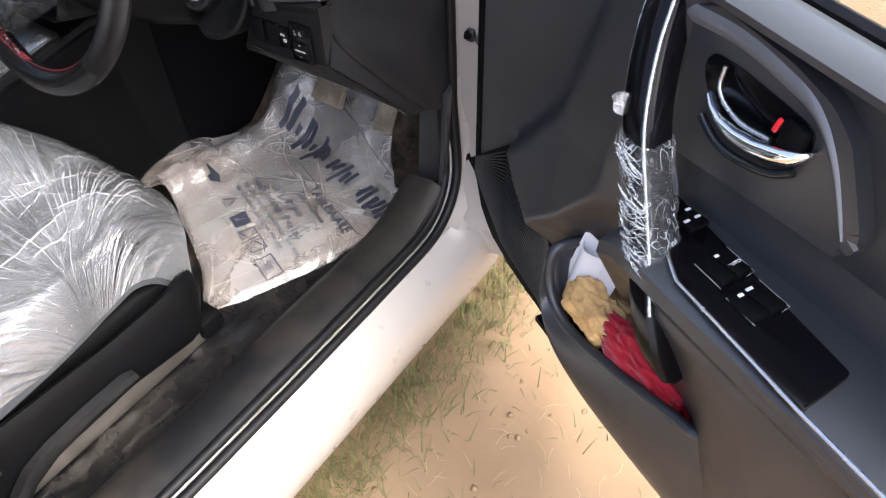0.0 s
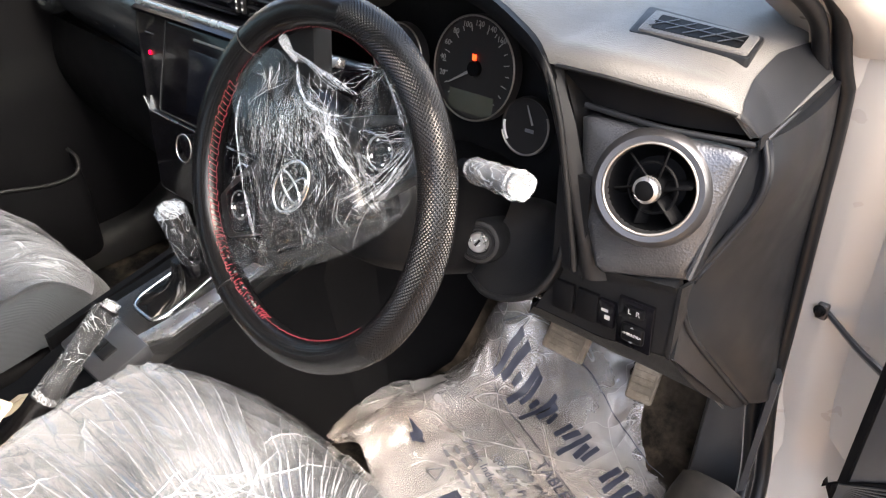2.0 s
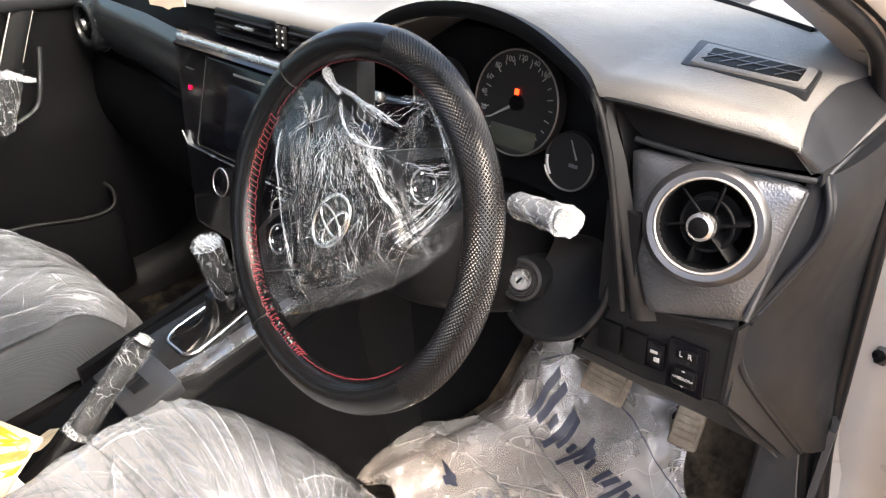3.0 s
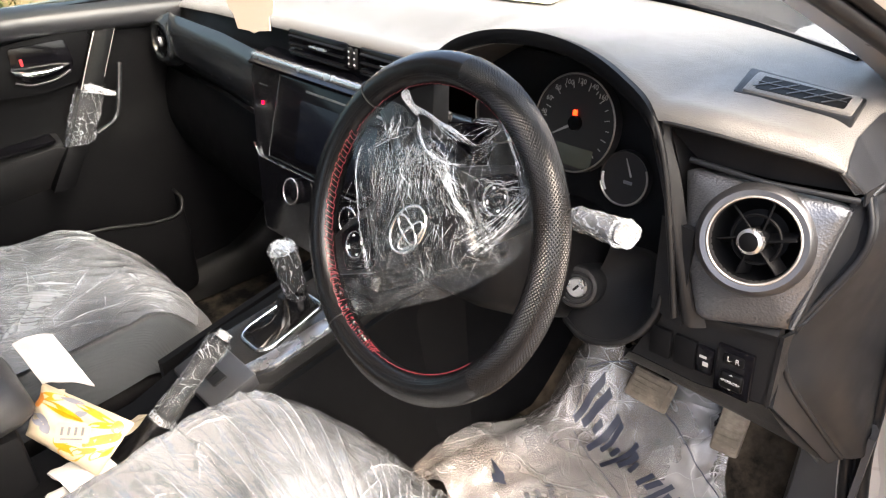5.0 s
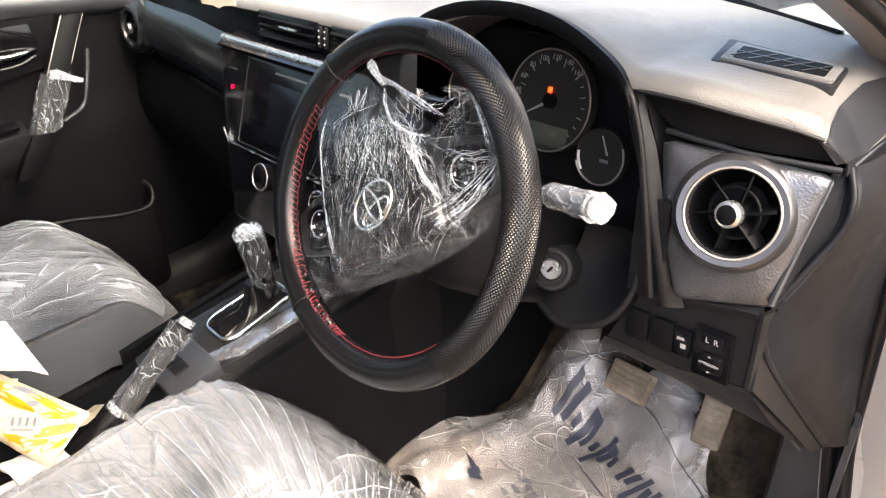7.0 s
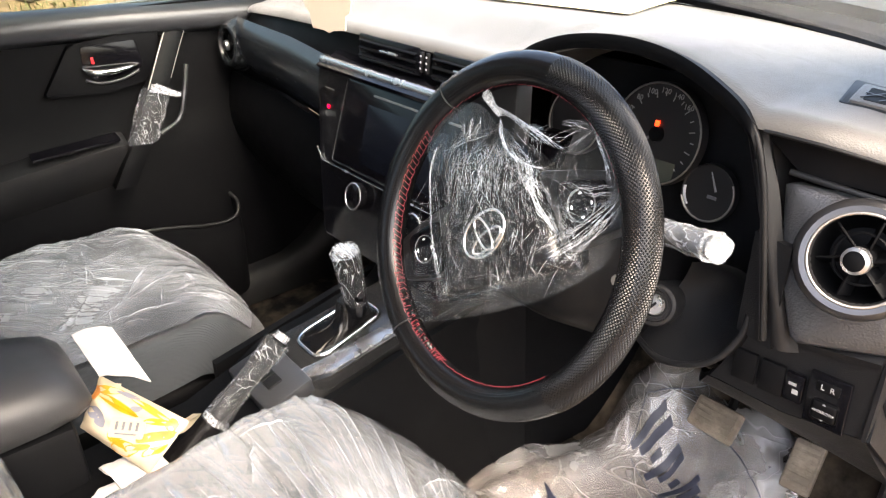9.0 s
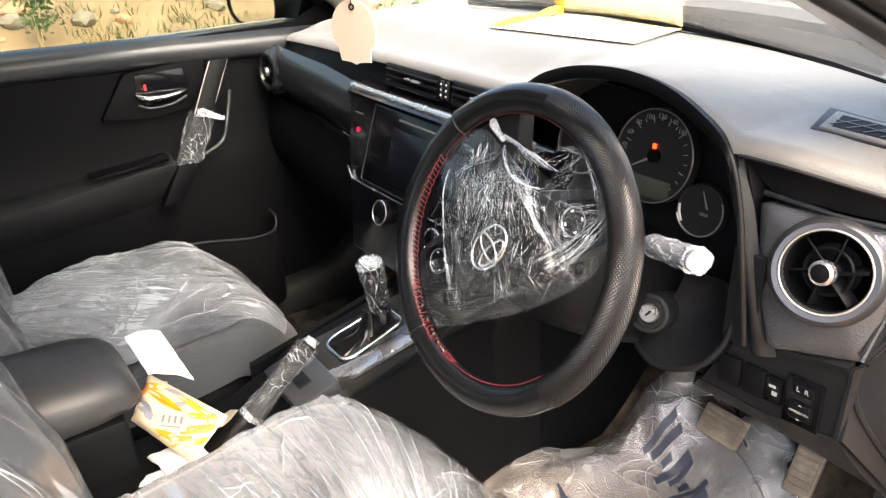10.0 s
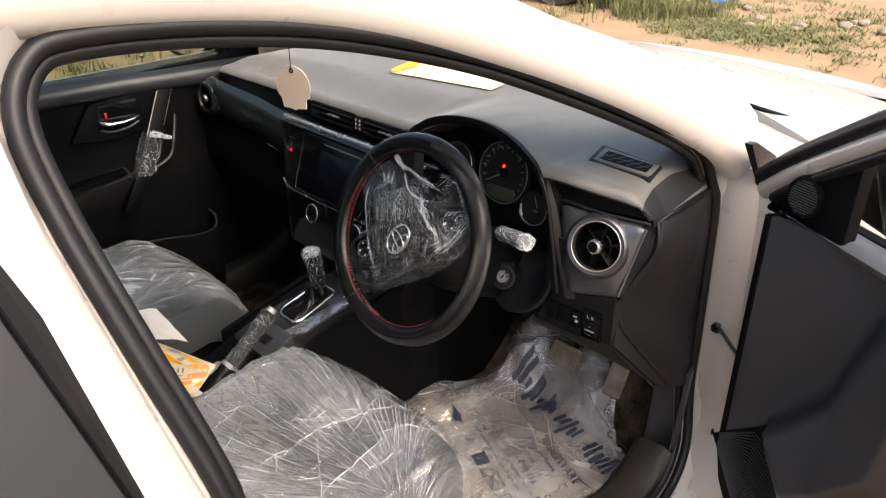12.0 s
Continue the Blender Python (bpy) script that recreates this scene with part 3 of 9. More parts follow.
for grow, dx in ((-0.012, -0.030), (0.0, -0.012), (0.012, 0.0), (0.022, 0.012), (0.030, 0.020)):
    rings.append(opening_loop(150, grow, dx))
bm = loft(rings, True, False)
part("door_frame_flange", bm, M_PAINT, car)
# rubber seals: a fat one on the flange and a thin lip beside it
part("door_seal", tube(opening_loop(150, -0.001, -0.002), 0.0095, 8, True), M_RUBBER, car, "fat black rubber door seal", angle=80)
part("inner_seal_lip", tube(opening_loop(150, -0.0155, -0.018), 0.0085, 8, True), M_RUBBER, car, angle=80)


# outer side panels: sill, front pillar, roof rail, rear pillar


def sill_section(y):
    bulge = 0.0
    return [V(0.795 + 0.004, y, 0.318), V(0.815, y, 0.306), V(0.842, y, 0.292), V(0.858, y, 0.272), V(0.866, y, 0.245), V(0.866, y, 0.215), V(0.861, y, 0.190),
            V(0.850, y, 0.170), V(0.80, y, 0.155), V(0.74, y, 0.155), V(0.72, y, 0.20), V(0.72, y, 0.30), V(0.745, y, 0.318)]


part("sill", loft([sill_section(y) for y in np.linspace(-1.4, 0.955, 30)]), M_PAINT, car, "white painted rocker sill", angle=30)

# front door pillar (hinge face), behind which the front wing begins
def hinge_pillar():
    rings = []
    for z in np.linspace(0.25, 1.0, 24):
        y0 = 0.984 if z > 0.46 else lerp(0.915, 0.984, max(0, (z - 0.30) / 0.16))
        x0 = side_x(z) - front_in(0.95, z) + 0.006
        rings.append([V(x0 - 0.06, y0 + 0.012, z), V(x0, y0 - 0.006, z), V(x0 + 0.035, y0 + 0.0, z), V(x0 + 0.085, y0 + 0.012, z), V(x0 + 0.105, y0 + 0.024, z), V(x0 + 0.105, y0 + 0.05, z), V(x0 - 0.06, y0 + 0.06, z)])
    return loft(rings)


part("front_pillar", hinge_pillar(), M_PAINT, car, "white painted door hinge pillar", angle=30)


# A-pillar and roof rail: one curved white band above the opening, and its mirror on the other side
RAIL = [(0.99, 1.00), (0.92, 1.055), (0.80, 1.125), (0.64, 1.205), (0.46, 1.282), (0.28, 1.342), (0.12, 1.372), (-0.08, 1.386), (-0.35, 1.38), (-0.7, 1.35)]


def rail(sign):
    ctr = spline([(0, y, z) for y, z in RAIL], 50)
    rings = []
    for i, p in enumerate(ctr):
        a, b = ctr[max(i - 1, 0)], ctr[min(i + 1, 49)]
        t = (b - a).normalized()
        up = Vector((0, -t.z, t.y))
        if up.z < 0:
            up = -up
        x = side_x(p.z) + 0.012
        w = lerp(0.135, 0.075, min(1, i / 17))
        sect = [(-0.075, -0.028), (-0.03, -0.030), (0.0, -0.026), (0.012, -0.012), (0.016, 0.008), (0.008, w * 0.42), (-0.016, w * 0.72), (-0.05, w * 0.92), (-0.09, w), (-0.115, w * 0.9), (-0.11, 0.0)]
        rings.append([Vector((sign * (x + dx), p.y, p.z)) + up * dz for dx, dz in sect])
    return loft(rings)


part("roof_rail", rail(1), M_PAINT, car, "white painted windscreen pillar and roof rail", angle=50)
part("roof_rail", rail(-1), M_PAINT, car, "white painted windscreen pillar and roof rail", angle=50)


# inner pillar linings
def lining(sign):
    ctr = spline([(0, 0.985, 0.985), (0, 0.90, 1.05), (0, 0.77, 1.115), (0, 0.62, 1.183), (0, 0.46, 1.252), (0, 0.28, 1.312), (0, 0.1, 1.345), (0, -0.3, 1.35)], 40)
    rings = []
    for p in ctr:
        x = side_x(p.z) - 0.035
        rings.append([V(sign * (x + 0.012), p.y, p.z - 0.004), V(sign * (x - 0.02), p.y + 0.012, p.z + 0.0), V(sign * (x - 0.055), p.y + 0.035, p.z + 0.026), V(sign * (x - 0.075), p.y + 0.055, p.z + 0.05), V(sign * (x - 0.03), p.y + 0.02, p.z + 0.045)])
    return loft(rings)


part("pillar_lining", lining(1), M_LINING, car, "beige windscreen pillar lining", angle=60)
part("pillar_lining", lining(-1), M_LINING, car, "beige windscreen pillar lining", angle=60)

# B-pillar, with the closed rear door beside it
def b_pillar(sign):
    rings = []
    for z in np.linspace(0.3, 1.36, 30):
        yy = lin(z, [(0.3, -0.085), (0.44, -0.085), (0.6, -0.055), (0.8, -0.04), (0.96, -0.045), (1.1, -0.068), (1.22, -0.086), (1.36, -0.09)])
        x = side_x(z)
        rings.append([V(sign * (x - 0.05), yy - 0.004, z), V(sign * (x - 0.004), yy, z), V(sign * (x + 0.016), yy - 0.008, z), V(sign * (x + 0.024), yy - 0.022, z), V(sign * (x + 0.024), yy - 0.10, z), V(sign * (x - 0.06), yy - 0.12, z)])
    return loft(rings)


part("centre_pillar", b_pillar(1), M_PAINT, car, "white painted centre pillar")
part("centre_pillar", b_pillar(-1), M_BLACK, car, "black inner centre pillar trim")

# roof, rear and left side close the cabin
def roof(u, v):
    y = lerp(0.52, -1.1, u)
    s = lerp(-1, 1, v)
    z0 = lin(y, [(-1.1, 1.33), (-0.5, 1.40), (0.0, 1.41), (0.3, 1.375), (0.52, 1.30)])
    half = side_x(z0 - 0.03) - 0.04
    return (s * half, y, z0 + 0.045 * (1 - s * s))


part("roof_panel", sheet(roof, 24, 24, 0.03), M_PAINT, car, "white roof")
part("headlining", sheet(lambda u, v: Vector(roof(u, v)) - V(0, 0, 0.035), 16, 16, 0.004), M_LINING, car, "beige headlining")


# bonnet and wing
def bonnet(u, v):
    s = lerp(-1, 1, v)
    y = lerp(1.425, 2.25, u) - 0.183 * s * s * 1.04 * (1 - u)
    z = 0.995 - 0.07 * u - 0.12 * u * u - 0.035 * abs(s) ** 3 + 0.02 * math.cos(s * 1.6)
    return (s * 0.80, y, z)


part("bonnet", sheet(bonnet, 24, 30, 0.02), M_PAINT, car, "white bonnet")


def wing(sign):
    rings = []
    for y in np.linspace(0.99, 2.25, 60):
        u = max(0, y - 1.35) / 0.9
        zt = 0.985 - 0.07 * u - 0.12 * u * u
        xi = lin(y, [(0.99, 0.69), (1.05, 0.58), (1.1, 0.49), (1.2, 0.46), (1.27, 0.47), (1.31, 0.60), (1.36, 0.70), (1.45, 0.79)])
        rings.append([V(sign * xi, y, zt + 0.006), V(sign * 0.825, y, zt - 0.012), V(sign * 0.852, y, zt - 0.05), V(sign * 0.868, y, zt - 0.14), V(sign * 0.872, y, 0.6), V(sign * 0.862, y, 0.3), V(sign * 0.80, y, 0.28), V(sign * 0.78, y, zt - 0.05)])
    return loft(rings)


part("front_wing", wing(1), M_PAINT, car, "white front wing")
part("front_wing", wing(-1), M_PAINT, car, "white front wing")
# black cowl under the windscreen
def cowl(u, v):
    s = lerp(-1, 1, v)
    return (s * 0.60, lerp(1.14 - 0.2 * s * s, 1.46 - 0.19 * s * s, u), 0.978 - 0.01 * s * s)


part("cowl_panel", sheet(cowl, 4, 24, 0.012), M_BLACK, car, "black plastic cowl under the windscreen")


# windscreen
def screen_glass(u, v):
    s = lerp(-1, 1, v)
    y0, z0, h0 = 1.19 - 0.24 * s * s, 1.004, 0.735
    y1, z1, h1 = 0.42 - 0.10 * s * s, 1.352, 0.555
    return (s * lerp(h0, h1, u), lerp(y0, y1, u), lerp(z0, z1, u) + 0.02 * math.sin(math.pi * u))


ws = part("windscreen", sheet(screen_glass, 14, 24, 0.004), M_GLASS, car, "clear curved windscreen")
ws.visible_shadow = False
# wiper arm on the windscreen base
part("wiper", tube(spline([(0.62, 0.99, 1.012), (0.3, 1.10, 1.03), (-0.05, 1.13, 1.038), (-0.4, 1.10, 1.03)], 24), 0.008, 6), M_BLACK, car, "black windscreen wiper")

# dark slit between bonnet corner and wing
part("bonnet_slit", tube(spline([(0.585, 1.322, 1.0115), (0.62, 1.312, 1.009), (0.655, 1.318, 1.0035), (0.695, 1.345, 0.994)], 16), lambda t: 0.001 + 0.0045 * math.sin(math.pi * t), 6), M_BLACK, car)

# cabin floor, firewall, rear wall
part("floor_pan", box((0, 0.3, 0.245), (1.5, 2.4, 0.02)), M_CARPET, car, "dusty dark floor carpet")
def toe_board(u, v):
    return (lerp(-0.76, 0.76, v), lerp(0.92, 1.22, u), lerp(0.26, 0.62, u ** 1.4))
part("toe_board", sheet(toe_board, 10, 10, -0.02), M_TOE, car, "dusty dark toe board carpet")
part("firewall", box((0, 1.23, 0.70), (1.30, 0.03, 0.50)), M_BLACK, car, "black bulkhead")
part("rear_bulkhead", box((0, -1.15, 0.59), (1.5, 0.06, 0.68)), M_FABRIC, car, "dark rear seat wall")
rg = part("rear_glass", sheet(lambda u, v: (lerp(-0.62, 0.62, u), lerp(-1.18, -1.08, v), lerp(0.93, 1.33, v)), 6, 6, 0.004), M_GLASS, car, "clear rear window")
rg.visible_shadow = False

# left side: lower body and rear quarter, outside the cabin view
part("rear_quarter", box((-0.80, -0.72, 0.62), (0.12, 1.2, 0.66), bevel=0.02), M_PAINT, car, "white rear door skin")
lw = part("rear_side_pane", sheet(lambda u, v: (lerp(-0.80, -0.62, v), lerp(-1.12, -0.14, u), lerp(0.95, 1.345, v)), 4, 4, 0.004), M_SIDEGLASS, car, "tinted rear side window")
lw.visible_shadow = False
part("sill", loft([[V(-p.x, p.y, p.z) for p in sill_section(y)][::-1] for y in (-1.4, 0.955)]), M_PAINT, car, "white painted rocker sill")

# black sill trim inside the opening
def sill_trim(y):
    drop = 0.0
    k = max(0, (y - 0.76) / 0.13)
    lift = 0.05 * k * k
    return [V(0.772, y, 0.318 + lift), V(0.765, y, 0.332 + lift), V(0.745, y, 0.338 + lift), V(0.70, y, 0.334 + lift), V(0.682, y, 0.322 + lift), V(0.668, y, 0.29 + lift * 0.7), V(0.66, y, 0.262), V(0.77, y, 0.262)]


part("scuff_plate", loft([sill_trim(y) for y in np.linspace(-0.3, 0.90, 40)]), M_SCUFF, car, "dusty charcoal plastic scuff plate", angle=45)


part("scuff_plate", loft([[V(-p.x, p.y, p.z) for p in sill_trim(y)][::-1] for y in np.linspace(-0.3, 0.925, 20)]), M_DARK, car, "charcoal plastic scuff plate", angle=45)


# kick panel in front of the door opening
def kick(u, v):
    z = lerp(0.262, 0.58, v)
    return (lin(u, [(0, 0.757), (0.1, 0.756), (0.25, 0.748), (0.42, 0.722), (0.58, 0.695), (0.7, 0.675), (0.8, 0.664), (1, 0.655)]),
            lin(u, [(0, 0.893), (0.1, 0.908), (0.25, 0.922), (0.42, 0.928), (0.58, 0.932), (0.7, 0.94), (0.8, 0.965), (1, 1.15)]) + 0.03 * v, z)


part("kick_panel", sheet(kick, 16, 14, -0.008), M_TRIM, car, "charcoal plastic kick panel")
part("kick_panel", sheet(lambda u, v: (-kick(u, v)[0], kick(u, v)[1], kick(u, v)[2]), 8, 8, 0.02), M_DARK, car, "charcoal plastic kick panel")

# check strap between pillar and door
part("check_strap", tube(spline([(0.778, 0.985, 0.668), (0.802, 0.968, 0.663), (0.832, 0.950, 0.655), (0.865, 0.935, 0.648)], 10), lambda t: 0.0055 + 0.003 * t, 8, flat=0.6), M_SATIN, car, "steel door check strap")
part("strap_bracket", box((0.776, 0.978, 0.670), (0.014, 0.010, 0.022), bevel=0.003), M_SATIN, car, "dark strap bracket")
part("strap_bolt", revolve([(0, 0.010), (0.004, 0.010), (0.005, 0.004), (0.007, 0.003), (0.008, 0)], frame_of((0.774, 0.974, 0.672), (0.1, -1, 0)), 10), M_BLACK, car)

# closed rear door: white frame and dark window
rear = thing("rear_door", (0.86, -0.6, 0.3), "closed white rear door with dark tinted window", "car door")


def rear_skin(u, v):
    z = lerp(0.30, 0.97, v)
    return (lin(z, [(0.3, 0.858), (0.6, 0.885), (0.85, 0.872), (0.97, 0.838)]), lerp(-0.07, -1.15, u), z)


part("door_skin", sheet(rear_skin, 10, 14, 0.03), M_PAINT, rear)


def rear_plane(y, z, off=0.0):
    return V(side_x(z) + 0.040 + off, y, z)


frame_o = [(-0.062, 0.95), (-0.098, 1.20), (-0.115, 1.345), (-0.62, 1.345), (-1.1, 1.25), (-1.15, 0.965)]
frame_i = [(-0.100, 0.975), (-0.132, 1.18), (-0.16, 1.30), (-0.62, 1.30), (-1.02, 1.22), (-1.08, 0.975)]
bm = bmesh.new()
for off, flip in ((0.0, False), (-0.03, True)):
    a = [bm.verts.new(rear_plane(y, z, off)) for y, z in frame_o]
    b = [bm.verts.new(rear_plane(y, z, off)) for y, z in frame_i]
    for i in range(6):
        j = (i + 1) % 6
        f = (a[i], a[j], b[j], b[i])
        bm.faces.new(f[::-1] if flip else f)
part("window_frame", bm, M_PAINT, rear)
bm = bmesh.new()
f = [bm.verts.new(rear_plane(y, z, -0.014)) for y, z in frame_i]
g = [bm.verts.new(rear_plane(y, z, -0.019)) for y, z in frame_i]
bm.faces.new(f)
bm.faces.new(g[::-1])
for i in range(6):
    bm.faces.new((f[i], g[i], g[(i + 1) % 6], f[(i + 1) % 6]))
part("pane", bm, M_TINT, rear, "dark tinted window pane")
part("window_seal", tube([rear_plane(y, z, 0.004) for y, z in frame_i[::-1]], 0.011, 6, True), M_RUBBER, rear)
part("belt_moulding", tube([V(0.846, -0.12, 0.972), V(0.846, -0.6, 0.972), V(0.84, -1.15, 0.965)], 0.013, 8), M_RUBBER, rear, "black belt moulding")
part("door_handle", box((0.90, -0.30, 0.83), (0.03, 0.2, 0.03), bevel=0.012, seg=3), M_PAINT, rear)

# rear deck, tail, nose and wheels close the body beyond the doors
def tail_half(y):
    return lin(y, [(-2.15, 0.70), (-2.05, 0.80), (-1.8, 0.85), (-1.1, 0.865)])


def tail_ring(y, zt):
    h = tail_half(y)
    up = lin(y, [(-2.15, 0.42), (-2.05, 0.32), (-1.7, 0.27), (-1.1, 0.25)])
    half = [(0.0, zt + 0.02), (h * 0.6, zt + 0.012), (h - 0.09, zt), (h - 0.03, zt - 0.03), (h, zt - 0.13), (h + 0.012, 0.62), (h - 0.005, 0.42), (h - 0.05, up)]
    return [V(x, y, z) for x, z in half] + [V(-x, y, z) for x, z in half[:0:-1]]


part("tail_body", loft([tail_ring(y, lin(y, [(-2.15, 0.80), (-2.12, 0.955), (-1.6, 0.985), (-1.19, 0.95)])) for y in (-2.15, -2.13, -2.10, -2.0, -1.85, -1.7, -1.55, -1.4, -1.3, -1.19)]), M_PAINT, car, "white boot and rear wings", angle=40)
for s in (1, -1):
    part("rear_pillar", loft([[V(s * lerp(0.84, 0.66, k), lerp(-1.10, -1.02, k), lerp(0.92, 1.33, k)), V(s * lerp(0.84, 0.66, k), lerp(-1.55, -1.12, k), lerp(0.92, 1.33, k)),
                              V(s * lerp(0.64, 0.58, k), lerp(-1.55, -1.12, k), lerp(0.93, 1.34, k)), V(s * lerp(0.64, 0.58, k), lerp(-1.20, -1.05, k), lerp(0.93, 1.34, k))] for k in np.linspace(0, 1, 8)]), M_PAINT, car, "white rear roof pillar")


def nose(u, v):
    s = lerp(-1, 1, v)
    z = lerp(0.815, 0.24, u)
    return (s * lerp(0.845, 0.80, u), 2.25 + (0.20 + 0.10 * math.sin(math.pi * u)) * (1 - s * s * 0.95), z)


part("front_bumper", sheet(nose, 12, 24, 0.02), M_PAINT, car, "white front bumper")
part("nose_top", sheet(lambda u, v: (lerp(-0.845, 0.845, v), lerp(2.24, 2.25 + 0.20 * (1 - lerp(-1, 1, v) ** 2 * 0.95), u), 0.826 - 0.012 * u - 0.05 * u * (1 - u)), 5, 24, 0.015), M_PAINT, car)
part("radiator_grille", box((0, 2.535, 0.45), (0.9, 0.03, 0.20), bevel=0.01), M_BLACK, car, "black lower grille")
for s in (1, -1):
    for y in (1.70, -1.50):
        R = frame_of((s * 0.79, y, 0.305), (s, 0, 0), (0, 1, 0))
        wheel = part("wheel", revolve([(0.205, -0.10), (0.285, -0.10), (0.305, -0.085), (0.31, 0.0), (0.305, 0.085), (0.285, 0.098), (0.215, 0.09), (0.20, 0.06), (0.195, -0.08)], R, 40), M_RUBBER, car, "black rubber tyre")
        part("rim", revolve([(0, 0.075), (0.05, 0.075), (0.06, 0.062), (0.17, 0.072), (0.198, 0.09), (0.204, 0.06), (0.2, -0.06)], R, 30), M_SILVERP, wheel, "silver wheel rim")
        part("wheel_arch", tube([R @ V(0.325 * math.cos(a), s * 0.325 * math.sin(a), 0.082) for a in np.linspace(-0.35, math.pi + 0.35, 24)], 0.014, 6), M_BLACK, car)

# small black sail at the foot of the windscreen pillar
part("pillar_sail", prism([(0.912, 1.070), (0.935, 1.068), (1.031, 1.018), (1.016, 0.938), (1.002, 0.938), (0.985, 0.985)], 0.012, Matrix(((0, 0, 1, 0.802), (1, 0, 0, 0), (0, 1, 0, 0), (0, 0, 0, 1))), 0.002), M_RUBBER, car, "small black plastic sail")

# ================= dashboard =================
dash = thing("dashboard", (0, 0.95, 0.5), "dusty black plastic dashboard with instrument cluster and round vents", "dashboard")


def pad_z(x):
    return 1.028 - (0.026 if x > 0 else 0.055) * (abs(x) / 0.72) ** 6 - 0.008 * max(0, -x)


def end_facet(x, y, z):
    """The pad's right end falls off in a slanting facet to the crease of the end cap."""
    f = 0.948 - 1.44 * (x - 0.723) + 0.128 * (y - 0.791) + 0.25 * max(0, 0.815 - y)
    d = (z - f) / 0.010
    return z - 0.010 * (math.log1p(math.exp(d)) if d < 30 else d)


# front lip of the pad, arched over the dials: x, y, z
LIP = [(-0.745, 0.80, 0.958), (-0.70, 0.785, 0.968), (-0.5, 0.757, 0.985), (-0.2, 0.737, 0.998), (0.0, 0.737, 1.000), (0.13, 0.742, 0.998), (0.175, 0.741, 1.002), (0.205, 0.737, 1.016), (0.24, 0.735, 1.033),
       (0.29, 0.738, 1.049), (0.365, 0.735, 1.057), (0.435, 0.726, 1.052), (0.495, 0.712, 1.036), (0.54, 0.702, 1.019), (0.56, 0.706, 1.019), (0.60, 0.714, 1.016), (0.64, 0.730, 1.008), (0.68, 0.748, 1.000), (0.715, 0.768, 0.988), (0.742, 0.79, 0.978)]
HOOD = [(0.165, 0.745, 0.99), (0.195, 0.738, 1.008), (0.235, 0.735, 1.030), (0.29, 0.738, 1.047), (0.365, 0.735, 1.055), (0.435, 0.726, 1.050), (0.495, 0.712, 1.034), (0.54, 0.701, 1.010), (0.560, 0.700, 0.965), (0.574, 0.70, 0.90), (0.585, 0.70, 0.84), (0.592, 0.70, 0.80)]
hood = spline(HOOD, 48)
NH = 47


def lip_y(x):
    return lin(x, [(p[0], p[1]) for p in LIP])


def lip_z(x):
    return lin(x, [(p[0], p[2]) for p in LIP])


def back_y(x):
    return 1.155 - 0.22 * (x / 0.74) ** 2


def pad(u, v):
    tb = max(0, (v - 0.12) / 0.88)
    x = lerp(-0.745, 0.722 + 0.004 * tb, u)
    y0, y1 = lip_y(x), back_y(x)
    zl, zt = lip_z(x), pad_z(x)
    if v < 0.12:   # rolled front edge
        a = v / 0.12 * math.pi / 2
        y = y0 + 0.022 * (1 - math.cos(a))
        return (x, y, end_facet(x, y, lerp(zl - 0.016, zl, math.sin(a))))
    t = (v - 0.12) / 0.88
    y = lerp(y0 + 0.022, y1, t)
    s = min(1, t / lerp(0.35, 0.75, min(1, max(0, (zl - 1.002) / 0.03))))
    return (x, y, end_facet(x, y, lerp(zl, zt, s * s * (3 - 2 * s)) - 0.02 * max(0, t - 0.6) ** 2))


part("top_pad", sheet(lambda u, v: pad(lin(u, [(0, 0), (0.8, 0.93), (1, 1)]), v), 210, 60, 0.010), M_PAD, dash, "dusty grained dash top pad lightened for glare", angle=60)

# inside of the hood: from the lip back to the dial face
def hood_in(u, v):
    p = hood[min(NH, round(u * NH))]
    cx, cz = 0.365, 0.915
    k = lerp(1.0, 0.87, v)
    return (cx + (p.x - cx) * k, lerp(p.y, 0.835, v), cz + (p.z - 0.008 - cz) * k)


part("hood_lining", sheet(hood_in, 47, 10, 0.003), M_HOOD, dash, angle=60)
part("hood_rim", loft([[p + V(*o) for o in ((0, -0.004, 0.003), (0, -0.007, -0.004), (0, -0.004, -0.014), (0, 0.012, -0.014), (0, 0.012, -0.002))] for p in hood if p.z > 0.985]), M_BLACK, dash, "black hood rim", angle=60)
# curved trim from the hood's shoulder down beside the dials
edge = [(p.x + 0.002, p.y - 0.002, p.z - 0.004) for p in hood if p.x > 0.42]
part("hood_trim", tube(edge, 0.0035, 6), M_DARK, dash, "thin bright edge of the hood", angle=80)


def side_wedge(u, v):
    """The dark wedge between hood edge and vent bezel."""
    z = lerp(1.0, 0.79, u)
    xa = lin(z, [(0.79, 0.594), (0.84, 0.583), (0.90, 0.567), (0.955, 0.548), (1.0, 0.532)])
    xb = lin(z, [(0.79, 0.625), (0.804, 0.620), (0.868, 0.596), (0.952, 0.572), (1.0, 0.549)])
    x = lerp(xa, xb, v)
    return (x, 0.708 + 0.004 * v - 0.010 * math.sin(math.pi * v), z)


part("bezel_surround", sheet(side_wedge, 16, 8, 0.02), M_DARK, dash, "charcoal plastic trim beside the vent")

# dial face
part("dial_panel", box((0.365, 0.842, 0.888), (0.42, 0.012, 0.215), pose(0, 0, 0, -12, 0, 0), bevel=0.004), M_LOWER, dash)
DIAL = frame_of((0.363, 0.814, 0.928), (0, -1, 0.22))


